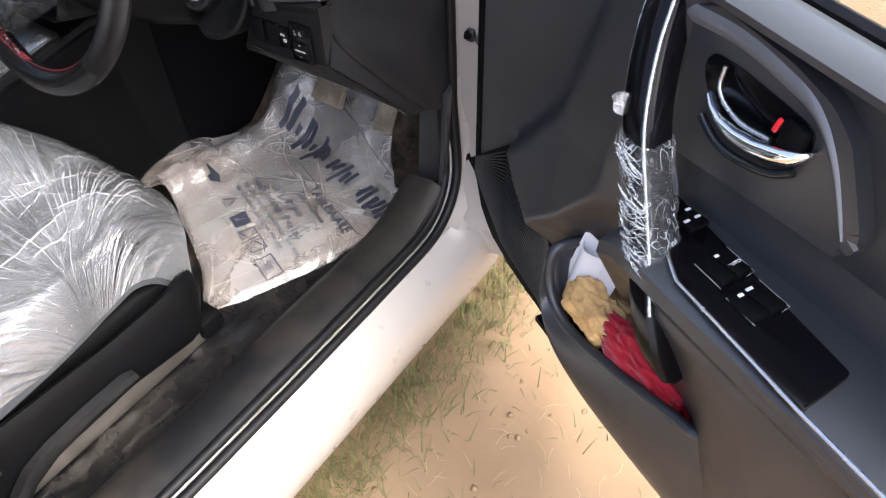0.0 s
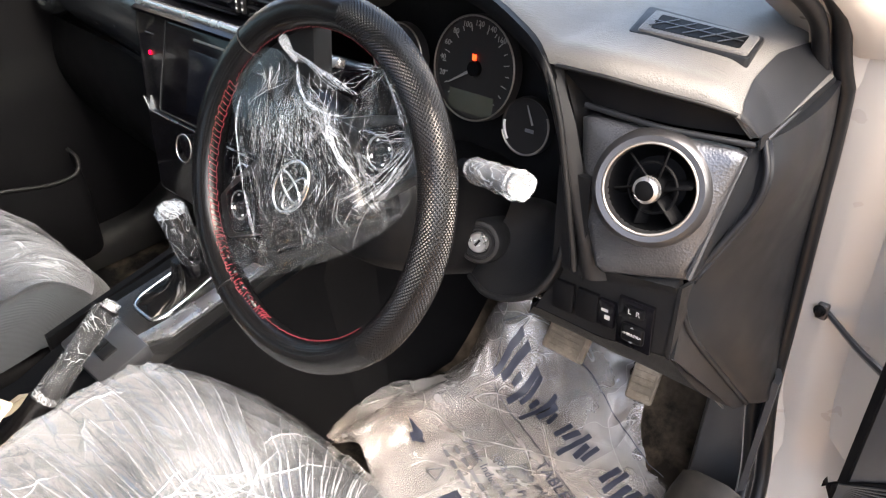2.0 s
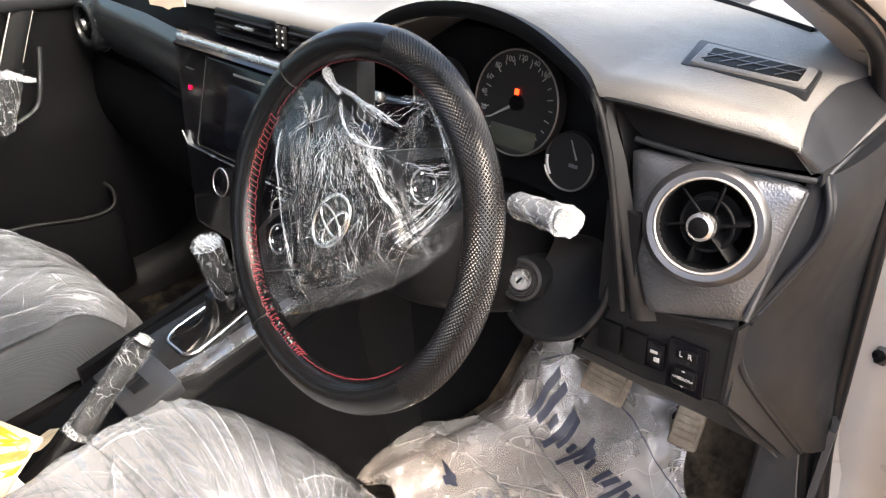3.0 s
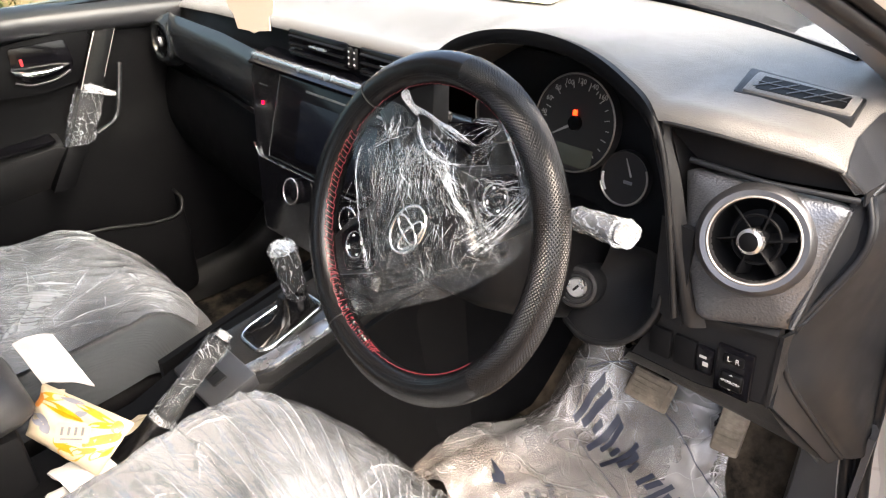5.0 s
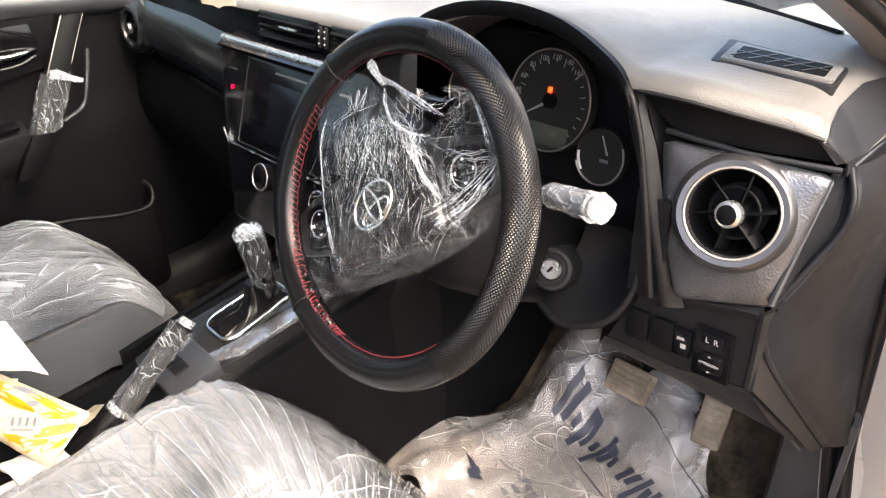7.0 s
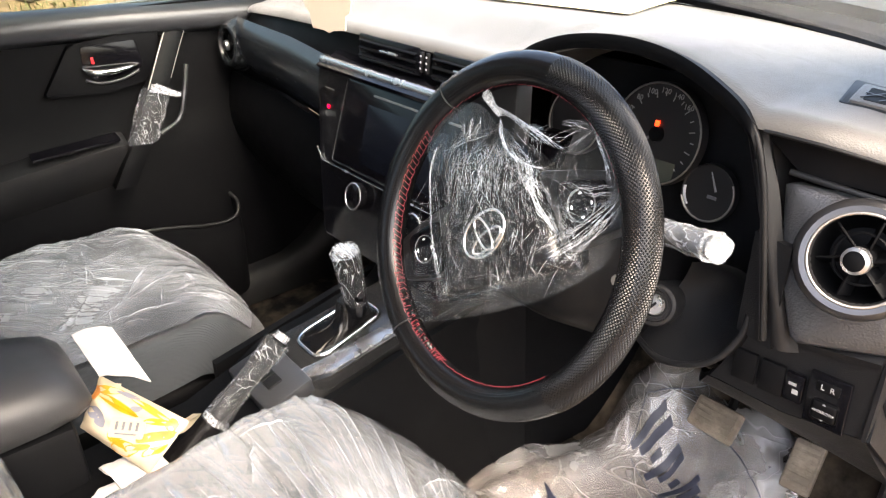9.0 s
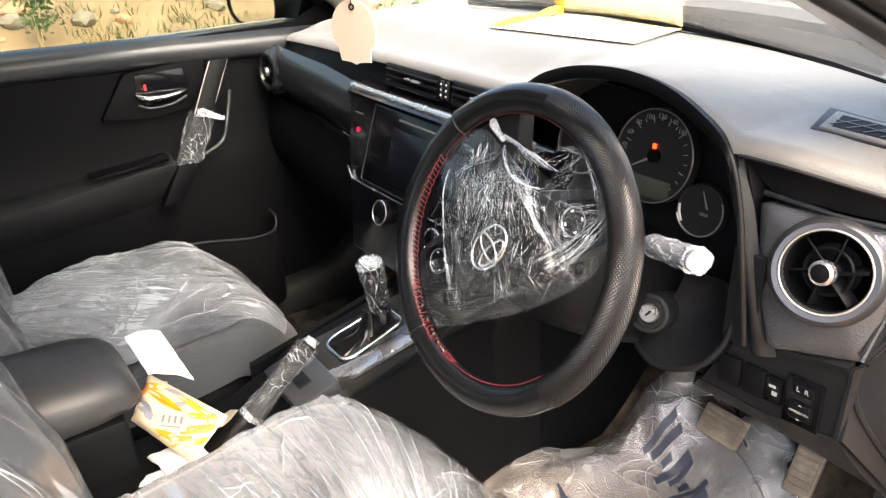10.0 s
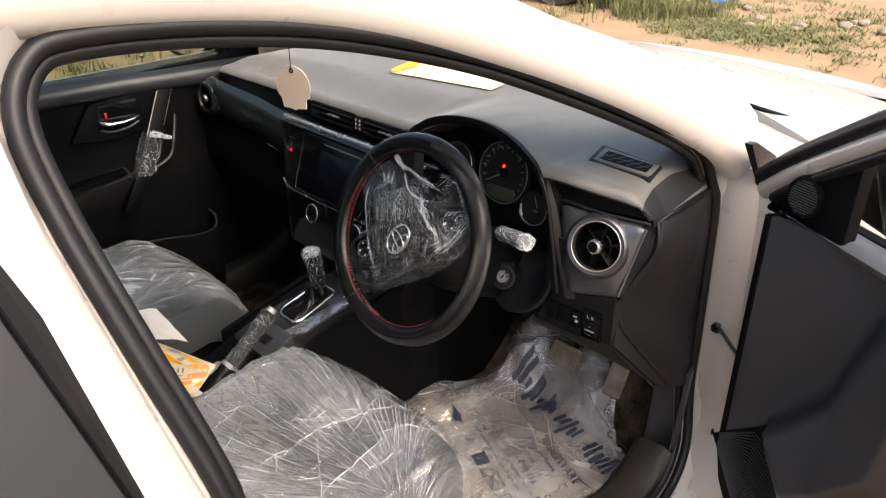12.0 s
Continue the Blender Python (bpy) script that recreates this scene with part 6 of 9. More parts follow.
# ================= seats =================
def seat(cx, name, label, outer, film_seed):
    """A front seat in dark fabric under wrinkled clear film; outer is the side (+1 or -1) of the door."""
    st = thing(name, (cx, 0.2, 0.255), label, "car seat", "front seats")

    def cushion(u, v, lift=0.0):
        s, t = lerp(-1, 1, u), lerp(0, 1, v)
        w = 0.262 - 0.05 * max(0, t - 0.55) ** 2 * 3.0
        y = lerp(-0.10, 0.538, t)
        roll = max(0, t - 0.80) / 0.20
        top = 0.545 + 0.022 * t - 0.115 * roll ** 2.2
        if outer > 0:   # this cushion swells towards its front
            top += 0.017 * min(1, max(0, (t - 0.3) / 0.4)) ** 1.5
        if outer < 0:   # the rear of this cushion sinks towards the door
            top -= 0.13 * max(0, (0.42 - t) / 0.42) ** 1.3 * (0.35 + 0.65 * max(0, -s))
        bol = 0.022 * abs(s) ** 3 * (1 - roll)
        side = max(0, abs(s) - 0.86) / 0.14
        z = top + bol - 0.10 * side ** 2.0 - 0.014 * (1 - s * s) * (1 - roll)
        ee = 1 - 0.04 * side ** 2
        y -= 0.075 * abs(s) ** 4 * max(0, t - 0.5) * 2
        return V(cx + s * w * ee + 0.0, y + lift * roll, z + lift)

    part("cushion", sheet(lambda u, v: cushion(u, v), 40, 40, 0.05), M_FABRIC, st, "dark grey fabric cushion", angle=60)
    part("cushion_base", box((cx, 0.185, 0.40), (0.46, 0.58, 0.14), bevel=0.03, seg=3), M_BLACK, st)

    # creases fan out over the film from where it is tucked in
    sr = random.Random(int(film_seed * 10))
    fx, fy, a0, a1 = (0.27, 0.42, 118, 268) if outer > 0 else (-0.36, -0.02, -5, 75)
    segs = []
    for k in range(84):
        a, r0 = radians(lerp(a0, a1, (k + sr.random()) / 84)), sr.uniform(0.02, 0.30)
        r1 = r0 + sr.uniform(0.12, 0.45)
        segs.append((fx + math.cos(a) * r0, fy + math.sin(a) * r0, fx + math.cos(a) * r1, fy + math.sin(a) * r1, sr.uniform(0.0015, 0.0050), sr.uniform(0.004, 0.011)))
    for k in range(46):
        cx_, cy_, a, l_ = sr.uniform(-0.22, 0.20), sr.uniform(0.05, 0.60), radians(sr.choice((30, 75, 110, 150)) + sr.gauss(0, 15)), sr.uniform(0.05, 0.22)
        segs.append((cx_ - math.cos(a) * l_ / 2, cy_ - math.sin(a) * l_ / 2, cx_ + math.cos(a) * l_ / 2, cy_ + math.sin(a) * l_ / 2, sr.uniform(0.001, 0.004), sr.uniform(0.003, 0.008)))
    NF = 250
    grid = np.array([(lerp(-0.262, 0.262, i / NF), 0.64 * j / NF) for i in range(NF + 1) for j in range(NF + 1)])
    heights = fold_field(grid, segs).reshape(NF + 1, NF + 1)

    def wrinkled(u, v):
        h = min(0.011, heights[round(u * NF), round(v * NF)])
        s, t = lerp(-1, 1, u), v
        v *= 0.995 if outer > 0 else 0.955
        u *= 1.0 if outer > 0 else 0.935   # the side towards the console stays bare
        # finely crinkled where the film lies loose at the front
        loose = max(0, 1 - abs(t - 0.80) / 0.17) * max(0, 1 - abs(s - 0.25 * outer) / 0.75)
        ang, rad = math.atan2(t * 0.64 - fy, s * 0.262 - fx), math.hypot(t * 0.64 - fy, s * 0.262 - fx)
        h += 0.009 * abs(noise.noise((ang * 7 + film_seed, rad * 6, 0))) * min(1, rad * 6) + 0.005 * abs(noise.noise((ang * 17, rad * 11, film_seed))) * min(1, rad * 5)
        f = 0.0045 * abs(noise.noise((s * 2.2 + t * 3.5, t * 2 - s * 4.2, film_seed))) + loose * 0.007 * abs(noise.noise((s * 7 + film_seed, t * 26 + s * 5, 2)))
        return cushion(u, v, 0.006) + V(0, 0, 1) * (h + f)

    def strands():
        """Doubled film along the sharpest creases shows as thin milky ridges."""
        bm = bmesh.new()
        for k, (x0, y0, x1, y1, h, w) in enumerate(segs):
            pts = []
            for q in np.linspace(0, 1, 13):
                x, y = lerp(x0, x1, q) + 0.004 * noise.noise((k * 3.1, q * 4, 0)), lerp(y0, y1, q) + 0.004 * noise.noise((k * 3.1, q * 4, 5))
                if abs(x) < 0.255 and 0.0 < y < 0.62:
                    pts.append(wrinkled((x + 0.262) / 0.524, y / 0.64) + V(0, 0, 0.0012))
            if len(pts) > 4:
                tube(pts, lambda t: (0.0004 + w * 0.10) * (0.15 + math.sin(math.pi * min(0.97, max(0.03, t)))), 5, bm=bm, flat=0.6)
        return bm

    def fan(ob, n, ps, pt):
        """Lays texture rays that fan out from one point of the film."""
        uv = ob.data.uv_layers.new(name="fan")
        for lp in ob.data.loops:
            i, j = divmod(lp.vertex_index, n + 1)
            a, b = lerp(-1, 1, i / n) - ps, 2 * (j / n - pt)
            uv.data[lp.index].uv = (math.hypot(a, b) * 0.25 + film_seed, math.atan2(b, a * outer) * 0.45)
        return ob

    # haze differs by side, so the film's colour evens out the light
    fan(part("film_cover", sheet(wrinkled, NF, NF, 0.0), M_FILM if outer > 0 else M_FILMP, st, "wrinkled clear plastic seat film", angle=180), NF, *((1.05, 0.66) if outer > 0 else (-1.4, -0.05)))

    part("film_folds", strands(), M_FOLD, st, "milky folds of the seat film", angle=180)

    def back(u, v, lift=0.0):
        s = lerp(-1, 1, u)
        w = 0.262 * lin(v, [(0, 0.95), (0.5, 1.0), (0.85, 0.86), (1, 0.6)])
        y = lerp(0.065, -0.10, v) - 0.012 + 0.088 * abs(s) ** 2.5 * lin(v, [(0, 0.5), (0.3, 1), (0.75, 1), (1, 0.3)])
        side = max(0, abs(s) - 0.84) / 0.16
        y -= 0.085 * side ** 2
        y -= 0.06 * max(0, (v - 0.9) / 0.1) ** 2
        return V(cx + s * w, y + lift, lerp(0.50, 1.10, v))

    part("backrest", sheet(lambda u, v: back(u, v), 24, 24, -0.06), M_FABRIC, st, "dark grey fabric backrest", angle=60)
    fan(part("back_film", sheet(lambda u, v: back(u, v, 0.006) + V(0, 0.008 * abs(noise.noise((u * 6, v * 7, film_seed))), 0), 50, 50, 0.0), M_FILMB, st, "clear film on the backrest", angle=180), 50, 0.0, 1.3)
    part("headrest", box((cx, -0.24, 1.22), (0.24, 0.09, 0.17), pose(0, 0, 0, 14, 0, 0), bevel=0.035, seg=4), M_FABRIC, st)
    # side valance with levers
    xo = cx + outer * 0.262

    def valance(u, v):
        y = lerp(-0.16, 0.462, u)
        zt = lin(y, [(-0.16, 0.52), (0.10, 0.485), (0.30, 0.476), (0.44, 0.482), (0.462, 0.46)])
        zb = lin(y, [(-0.16, 0.36), (0.10, 0.36), (0.30, 0.37), (0.43, 0.352), (0.462, 0.40)])
        return V(xo + outer * (0.006 + 0.014 * math.sin(math.pi * v) ** 0.6) - outer * 0.03 * max(0, (u - 0.9) / 0.1) ** 2, y, lerp(zt, zb, v))

    part("side_valance", sheet(valance, 36, 12, -0.015 * outer), M_BLACK, st, "black moulded side valance", angle=50)
    if outer > 0:
        lv = part("height_lever", loft([[V(xo + 0.024 + dx, y, z + dz) for dx, dz in ((0, -h), (0.012, -h * 0.8), (0.016, 0), (0.012, h * 0.8), (0, h))] for y, z, h in ((0.30, 0.418, 0.006), (0.285, 0.420, 0.012), (0.22, 0.418, 0.014), (0.16, 0.412, 0.015), (0.12, 0.398, 0.018), (0.09, 0.372, 0.02), (0.075, 0.345, 0.016))]), M_DARK, st, "black seat height lever")
        part("recline_lever", loft([[V(xo + 0.024 + dx, y, z + dz) for dx, dz in ((0, -h), (0.012, -h * 0.8), (0.016, 0), (0.012, h * 0.8), (0, h))] for y, z, h in ((0.10, 0.455, 0.005), (0.09, 0.452, 0.014), (0.02, 0.44, 0.018), (-0.06, 0.42, 0.02))]), M_DARK, st, "grey recline lever")
    for dx in (-0.19, 0.19):
        part("seat_rail", box((cx + dx, 0.18, 0.285), (0.05, 0.62, 0.05), bevel=0.006), M_STEEL, st)
    part("rail_cap", box((cx + outer * 0.20, 0.475, 0.29), (0.055, 0.05, 0.045), bevel=0.012), M_BLACK, st)
    return st


seat(0.355, "driver_seat", "dark grey driver's seat covered with wrinkled clear plastic film", 1, 1.0)
seat(-0.395, "passenger_seat", "dark grey passenger seat covered with wrinkled clear plastic film", -1, 7.0)

# ================= centre console =================
con = thing("centre_console", (0, 0.3, 0.255), "black centre console with gear lever, handbrake and armrest", "console")


def con_section(y, half, top, slope=0.0):
    return [V(0.035 + p.x, p.y, p.z) for p in (V(-half - 0.02, y, 0.26), V(-half - 0.008, y, top - 0.05), V(-half, y, top - 0.012), V(-half + 0.012, y, top), V(half - 0.012, y, top), V(half, y, top - 0.012), V(half + 0.008, y, top - 0.05), V(half + 0.02, y, 0.26))]


part("console_body", loft([con_section(y, h, z) for y, h, z in ((-0.30, 0.075, 0.53), (0.10, 0.075, 0.53), (0.30, 0.078, 0.54), (0.38, 0.085, 0.562), (0.43, 0.09, 0.585), (0.52, 0.092, 0.597), (0.64, 0.10, 0.615), (0.70, 0.12, 0.64), (0.78, 0.14, 0.67))]), M_BLACK, con, "black console body")
# raised side wall between console and foot wells
for sx in (1, -1):
    part("console_side", sheet(lambda u, v: (0.035 + sx * (0.10 + 0.03 * u + 0.02 * v + 0.05 * max(0, u - 0.6)), lerp(0.36, 1.20, u), lerp(lerp(0.565, 0.72, u), 0.27, v)), 16, 8, 0.012), M_BLACK, con, "black console side panel")


# gear plate: silver surround, dark well, boot and lever
GP = frame_of((0.048, 0.525, 0.606), (0, -0.14, 1))
part("gear_plate", prism(rounded([(-0.062, 0.12), (0.075, 0.12), (0.078, -0.075), (0.062, -0.105), (-0.045, -0.105), (-0.058, -0.075)], 0.006, 3), 0.022, GP @ Matrix.Translation((0, 0, 0.004)), 0.003), M_GEARPLATE, con, "smoked silver gear plate")
part("gear_plate_wing", prism(rounded([(0.046, 0.10), (0.070, 0.10), (0.074, -0.060), (0.058, -0.094), (0.036, -0.094), (0.044, -0.05)], 0.005, 3), 0.004, GP @ Matrix.Translation((0, 0, 0.0066)), 0.0012), M_SILVERP, con, "brushed silver plate beside the gear boot")
gr = rounded([(-0.044, 0.062), (0.020, 0.062), (0.038, -0.045), (0.030, -0.064), (-0.022, -0.064), (-0.034, -0.045)], 0.014, 4)
part("gear_ring", tube([GP @ V(x, y, 0.007) for x, y in gr], 0.0035, 8, True), M_CHROME, con, "chrome ring round the gear boot", angle=80)
part("gear_well", prism(gr, 0.002, GP @ Matrix.Translation((0, 0, 0.0062))), M_BLACK, con)
# leather boot
rings = []
for k, (s, z) in enumerate(((0.95, 0.006), (0.80, 0.010), (0.55, 0.016), (0.42, 0.03), (0.34, 0.055))):
    rings.append([GP @ V(x * s + 0.012 * (1 - s) + 0.002 * math.sin(i * 1.7 + k), y * s + 0.036 * (1 - s), z + 0.002 * math.sin(i * 2.1)) for i, (x, y) in enumerate(gr)])
part("gear_boot", loft(rings), M_LEATHER, con, "black leather gear boot", angle=60)
gl = part("gear_lever", tube(spline([GP @ V(0.018, 0.022, 0.03), GP @ V(0.022, 0.024, 0.07), GP @ V(0.024, 0.022, 0.138)], 12), lambda t: 0.014 + 0.003 * math.sin(t * math.pi), 16), M_GLOSS, con, "gear knob wrapped in film")
part("film_wrap", crumple([GP @ V(0.020, 0.023, 0.052), GP @ V(0.022, 0.024, 0.09), GP @ V(0.024, 0.022, 0.144)], lambda t: 0.0175 + 0.003 * t, 0.003, seed=9), M_WRAP, gl, "crumpled clear film")
part("film_tuft", crumple([GP @ V(0.024, 0.022, 0.138), GP @ V(0.024, 0.022, 0.148)], lambda t: 0.018 - 0.005 * t, 0.004, seed=14, m=8), M_WRAPW, gl)
part("shift_mark", tube([GP @ V(0.046, 0.03, 0.0045), GP @ V(0.046, 0.045, 0.0045), GP @ V(0.056, 0.045, 0.0045)], 0.0008, 4), M_PRINTG, con)
TRAY = pose(0.055, 0.400, 0.580, 16, 0, 0)
part("front_tray", box((0, 0, 0), (0.125, 0.075, 0.026), TRAY, bevel=0.005), M_TRIM, con, "charcoal switch plate")
for k in range(2):
    part("blank_button", box((0, 0, 0), (0.021, 0.023, 0.008), TRAY @ Matrix.Translation((0.020 - 0.0225 * k, -0.004, 0.0115)), bevel=0.0018), M_DARK, con)
# handbrake
hb = part("handbrake", tube(spline([(0.062, 0.245, 0.505), (0.064, 0.30, 0.555), (0.066, 0.36, 0.605), (0.068, 0.415, 0.648)], 16), lambda t: 0.014 + 0.0015 * math.sin(t * 9), 14), M_BLACK, con, "raised handbrake lever wrapped in film")
part("handbrake_boot", crumple([(0.060, 0.225, 0.50), (0.062, 0.262, 0.525), (0.065, 0.305, 0.562)], lambda t: 0.034 - 0.013 * t, 0.002, seed=21), M_LEATHER, hb, "black leather boot")
part("film_wrap", crumple([(0.064, 0.305, 0.560), (0.066, 0.36, 0.605), (0.068, 0.412, 0.646)], lambda t: 0.0175 + 0.002 * math.cos(t * 6), 0.0022, seed=23), M_WRAP, hb, "crumpled clear film")
part("film_band", crumple([(0.064, 0.296, 0.553), (0.065, 0.312, 0.565)], 0.0195, 0.0025, seed=25, m=10), M_WRAPW, hb)
part("release_button", revolve([(0, 0.010), (0.006, 0.009), (0.008, 0.0)], frame_of((0.068, 0.415, 0.648), (0.03, 0.78, 0.62)), 14), M_STEEL, hb)
part("film_tuft", crumple([(0.068, 0.410, 0.645), (0.069, 0.422, 0.654)], lambda t: 0.015 - 0.004 * t, 0.004, seed=27, m=8), M_WRAPW, hb)
# armrest box
part("armrest", loft([[V(-0.046 + x0 * k, y, 0.638 + (z0) * kz) for x0, z0 in ((-0.082, -0.012), (-0.09, 0.005), (-0.088, 0.035), (-0.07, 0.055), (-0.03, 0.062), (0.03, 0.062), (0.07, 0.055), (0.088, 0.035), (0.09, 0.005), (0.082, -0.012))] for y, k, kz in ((-0.28, 1.0, 1.0), (-0.1, 1.0, 1.0), (0.06, 1.0, 0.98), (0.12, 0.98, 0.9), (0.155, 0.93, 0.72), (0.172, 0.84, 0.45), (0.178, 0.72, 0.15))]), M_VINYL, con, "grey padded vinyl armrest", angle=55)
part("armrest_box", box((-0.040, -0.06, 0.50), (0.150, 0.42, 0.24), bevel=0.01), M_BLACK, con)

# ================= pedals =================
def pedal(name, c, w, h, m, ribs, label):
    pd = thing(name, (c[0], c[1], c[2] - 0.1), label, "pedal", "pedals")
    mm = Matrix.Translation(c) @ m
    part("pad", box((0, 0, 0), (w, h, 0.012), mm, bevel=0.005, seg=2), M_PEDAL, pd)
    for k in range(ribs):
        t = (k + 0.5) / ribs - 0.5
        part("rib", box((0, 0, 0), (w * 0.8, h * 0.5 / ribs, 0.004), mm @ Matrix.Translation((0, t * h * 0.85, 0.0075))), M_PEDAL, pd)
    part("arm", tube([mm @ V(0, 0, -0.006), mm @ V(0, 0.03, -0.04), V(c[0], c[1] + 0.14, c[2] + 0.22)], 0.008, 8), M_BLACK, pd)


pedal("brake_pedal", (0.412, 1.0, 0.408), 0.082, 0.055, pose(0, 0, 0, 52, 0, 0), 5, "dusty grey rubber brake pedal")
pedal("accelerator_pedal", (0.558, 1.005, 0.408), 0.045, 0.080, pose(0, 0, 0, 52, 0, 8), 6, "dusty ribbed accelerator pedal")

# ================= bag on the driver's floor =================
bag = thing("plastic_bag", (0.45, 0.75, 0.26), "dusty milky plastic bag with blue-black print laid as a floor mat", "plastic bag")
# outline of the bag on the floor, seen from above
BAG = spline([(0.527, 0.510, 0), (0.597, 0.628, 0), (0.655, 0.780, 0), (0.690, 0.885, 0), (0.660, 0.935, 0), (0.600, 0.965, 0), (0.565, 1.00, 0), (0.54, 1.06, 0), (0.47, 1.085, 0), (0.38, 1.075, 0), (0.29, 1.08, 0), (0.235, 1.02, 0),
              (0.215, 0.92, 0), (0.165, 0.80, 0), (0.125, 0.695, 0), (0.175, 0.645, 0), (0.245, 0.662, 0), (0.345, 0.615, 0), (0.44, 0.565, 0)], 150, closed=True)
BC = V(0.43, 0.80, 0)


brng = random.Random(8)
BAG_FOLDS = []
for k in range(46):
    fx, fy = brng.uniform(0.16, 0.66), brng.uniform(0.60, 1.06)
    fa, fl = radians(brng.choice((15, 60, 100, 140)) + brng.gauss(0, 18)), brng.uniform(0.05, 0.20)
    BAG_FOLDS.append((fx, fy, math.cos(fa), math.sin(fa), fl, brng.uniform(0.002, 0.008) * (0.35 if 0.34 < fx < 0.62 and fy < 0.95 else 1.0), brng.uniform(0.006, 0.014)))


def bag_z(x, y):
    z = 0.274
    for fx, fy, ca, sa, fl, fh, fw in BAG_FOLDS:
        side = abs((x - fx) * sa - (y - fy) * ca)
        if side < fw:
            along = abs((x - fx) * ca + (y - fy) * sa) / fl * 2
            if along < 1:
                z += fh * (1 - side / fw) * min(1, 3 * (1 - along))
    z += 0.95 * max(0, y - 0.955)
    z += 0.50 * max(0, x - 0.628) * min(1, max(0, y - 0.6) / 0.2)
    # heap against the toe board, long crest, and the loose fold beside the tunnel
    z += 0.085 * math.exp(-((x - 0.29) ** 2 + (y - 1.02) ** 2) / 0.0045)
    z += 0.035 * math.exp(-((x - 0.47) ** 2 + (y - 1.03) ** 2) / 0.004)
    d = (x - 0.255) * 0.98 - (y - 0.80) * 0.16
    z += 0.030 * math.exp(-d * d / 0.0006) * min(1, max(0, (1.05 - y) / 0.2))
    z += 0.042 * math.exp(-((x - 0.185) ** 2 / 0.0022 + (y - 0.74) ** 2 / 0.012))
    # wrinkles, calm on the printed panel
    rough = min(1, max(0, (0.33 - x) / 0.08) + max(0, (y - 0.94) / 0.06) + 0.10)
    z += rough * (0.020 * abs(noise.noise((x * 14, y * 11, 1))) + 0.012 * abs(noise.noise((x * 31 + 3, y * 24, 5))))
    z += 0.010 * abs(noise.noise((x * 6, y * 6, 1))) + 0.004 * abs(noise.noise((x * 22 + y * 9, y * 18, 2)))
    return z


bm = bmesh.new()
ctr = bm.verts.new((BC.x, BC.y, bag_z(BC.x, BC.y)))
KR = 64
rings = []
for k in range(1, KR + 1):
    f = k / KR
    row = []
    for p in BAG:
        q = BC.lerp(p, f)
        drop = 0.010 * max(0, (f - 0.94) / 0.06)
        row.append(bm.verts.new((q.x, q.y, bag_z(q.x, q.y) - drop)))
    rings.append(row)
nb = len(BAG)
for i in range(nb):
    bm.faces.new((ctr, rings[0][i], rings[0][(i + 1) % nb]))
    for k in range(KR - 1):
        bm.faces.new((rings[k][i], rings[k + 1][i], rings[k + 1][(i + 1) % nb], rings[k][(i + 1) % nb]))
part("bag_sheet", bm, M_BAG, bag, "milky printed bag sheet", angle=180)


def bag_under(u, v):
    """Second, lower layer of the bag, a little smaller."""
    p = BAG[min(nb - 1, round(u * (nb - 1)))]
    q = BC.lerp(p, lerp(0.2, 0.97, v))
    return (q.x, q.y, bag_z(q.x, q.y) * 0.55 + 0.268 * 0.45 + 0.003 * noise.noise((q.x * 20, q.y * 20, 9)))


part("lower_layer", sheet(bag_under, nb - 1, 24, 0.0), M_BAG, bag, "lower layer of the bag", angle=180)


# thin black plastic mat between seat and sill
mat_ob = part("floor_mat", sheet(lambda u, v: (lerp(0.50, 0.672, u), lerp(-0.1, 0.84, v), 0.2575 + 0.006 * abs(noise.noise((u * 3, v * 11, 1))) + 0.003 * noise.noise((u * 9, v * 30, 4)) + 0.02 * max(0, u - 0.85) * 6 * 0.5), 40, 120, 0.001), M_MAT, angle=180)
tagged(mat_ob, "crinkled dusty black plastic mat on the floor", "floor mat")

# print on the bag: laid on the panel's relief, lines run towards the sill
ET, EU = Vector((0.928, -0.373, 0)), Vector((0.373, 0.928, 0))


def lay(ob, lift=0.004):
    for vtx in ob.data.vertices:
        vtx.co.z = bag_z(vtx.co.x, vtx.co.y) + lift + (vtx.co.z - 1.0)
    return ob


def bag_words(text, x, y, size, mat):
    m = frame_of((x, y, 1.0), (0, 0, 1), ET)
    lay(words("bag_print", text, size, m, mat, bag, 0.0001, "LEFT"))


def bag_bar(x, y, w, h, mat, name="print_bar", skew=0.0, parent=None):
    """A printed bar, w along the lines and h across them."""
    o = V(x, y, 1.0)
    nu = max(2, int(max(w, h) / 0.012))
    bm = bmesh.new()
    sheet(lambda u, v: o + ET * (w * u + skew * (v - 0.5)) + EU * (h * (v - 0.5)), nu, nu, 0.0, bm)
    return lay(part(name, bm, mat, parent or bag, recalc=False))


bag_words("TABLEWARE", 0.472, 0.846, 0.028, M_PRINT)
bag_words("Plates and Bowls", 0.452, 0.824, 0.0175, M_PRINT)
bag_words("100% CFC Free", 0.405, 0.811, 0.0185, M_PRINT)
bag_words("Plastic Industries (Pvt) Ltd.", 0.352, 0.803, 0.0205, M_PRINT)
for k, (x, y, w) in enumerate(((0.345, 0.781, 0.26), (0.338, 0.764, 0.22))):
    for j in range(9):
        bag_bar(x + ET.x * w * j / 9, y + ET.y * w * j / 9, w / 9 * (0.6 + 0.3 * (j * 7 % 3) / 2), 0.006, M_PRINTG)
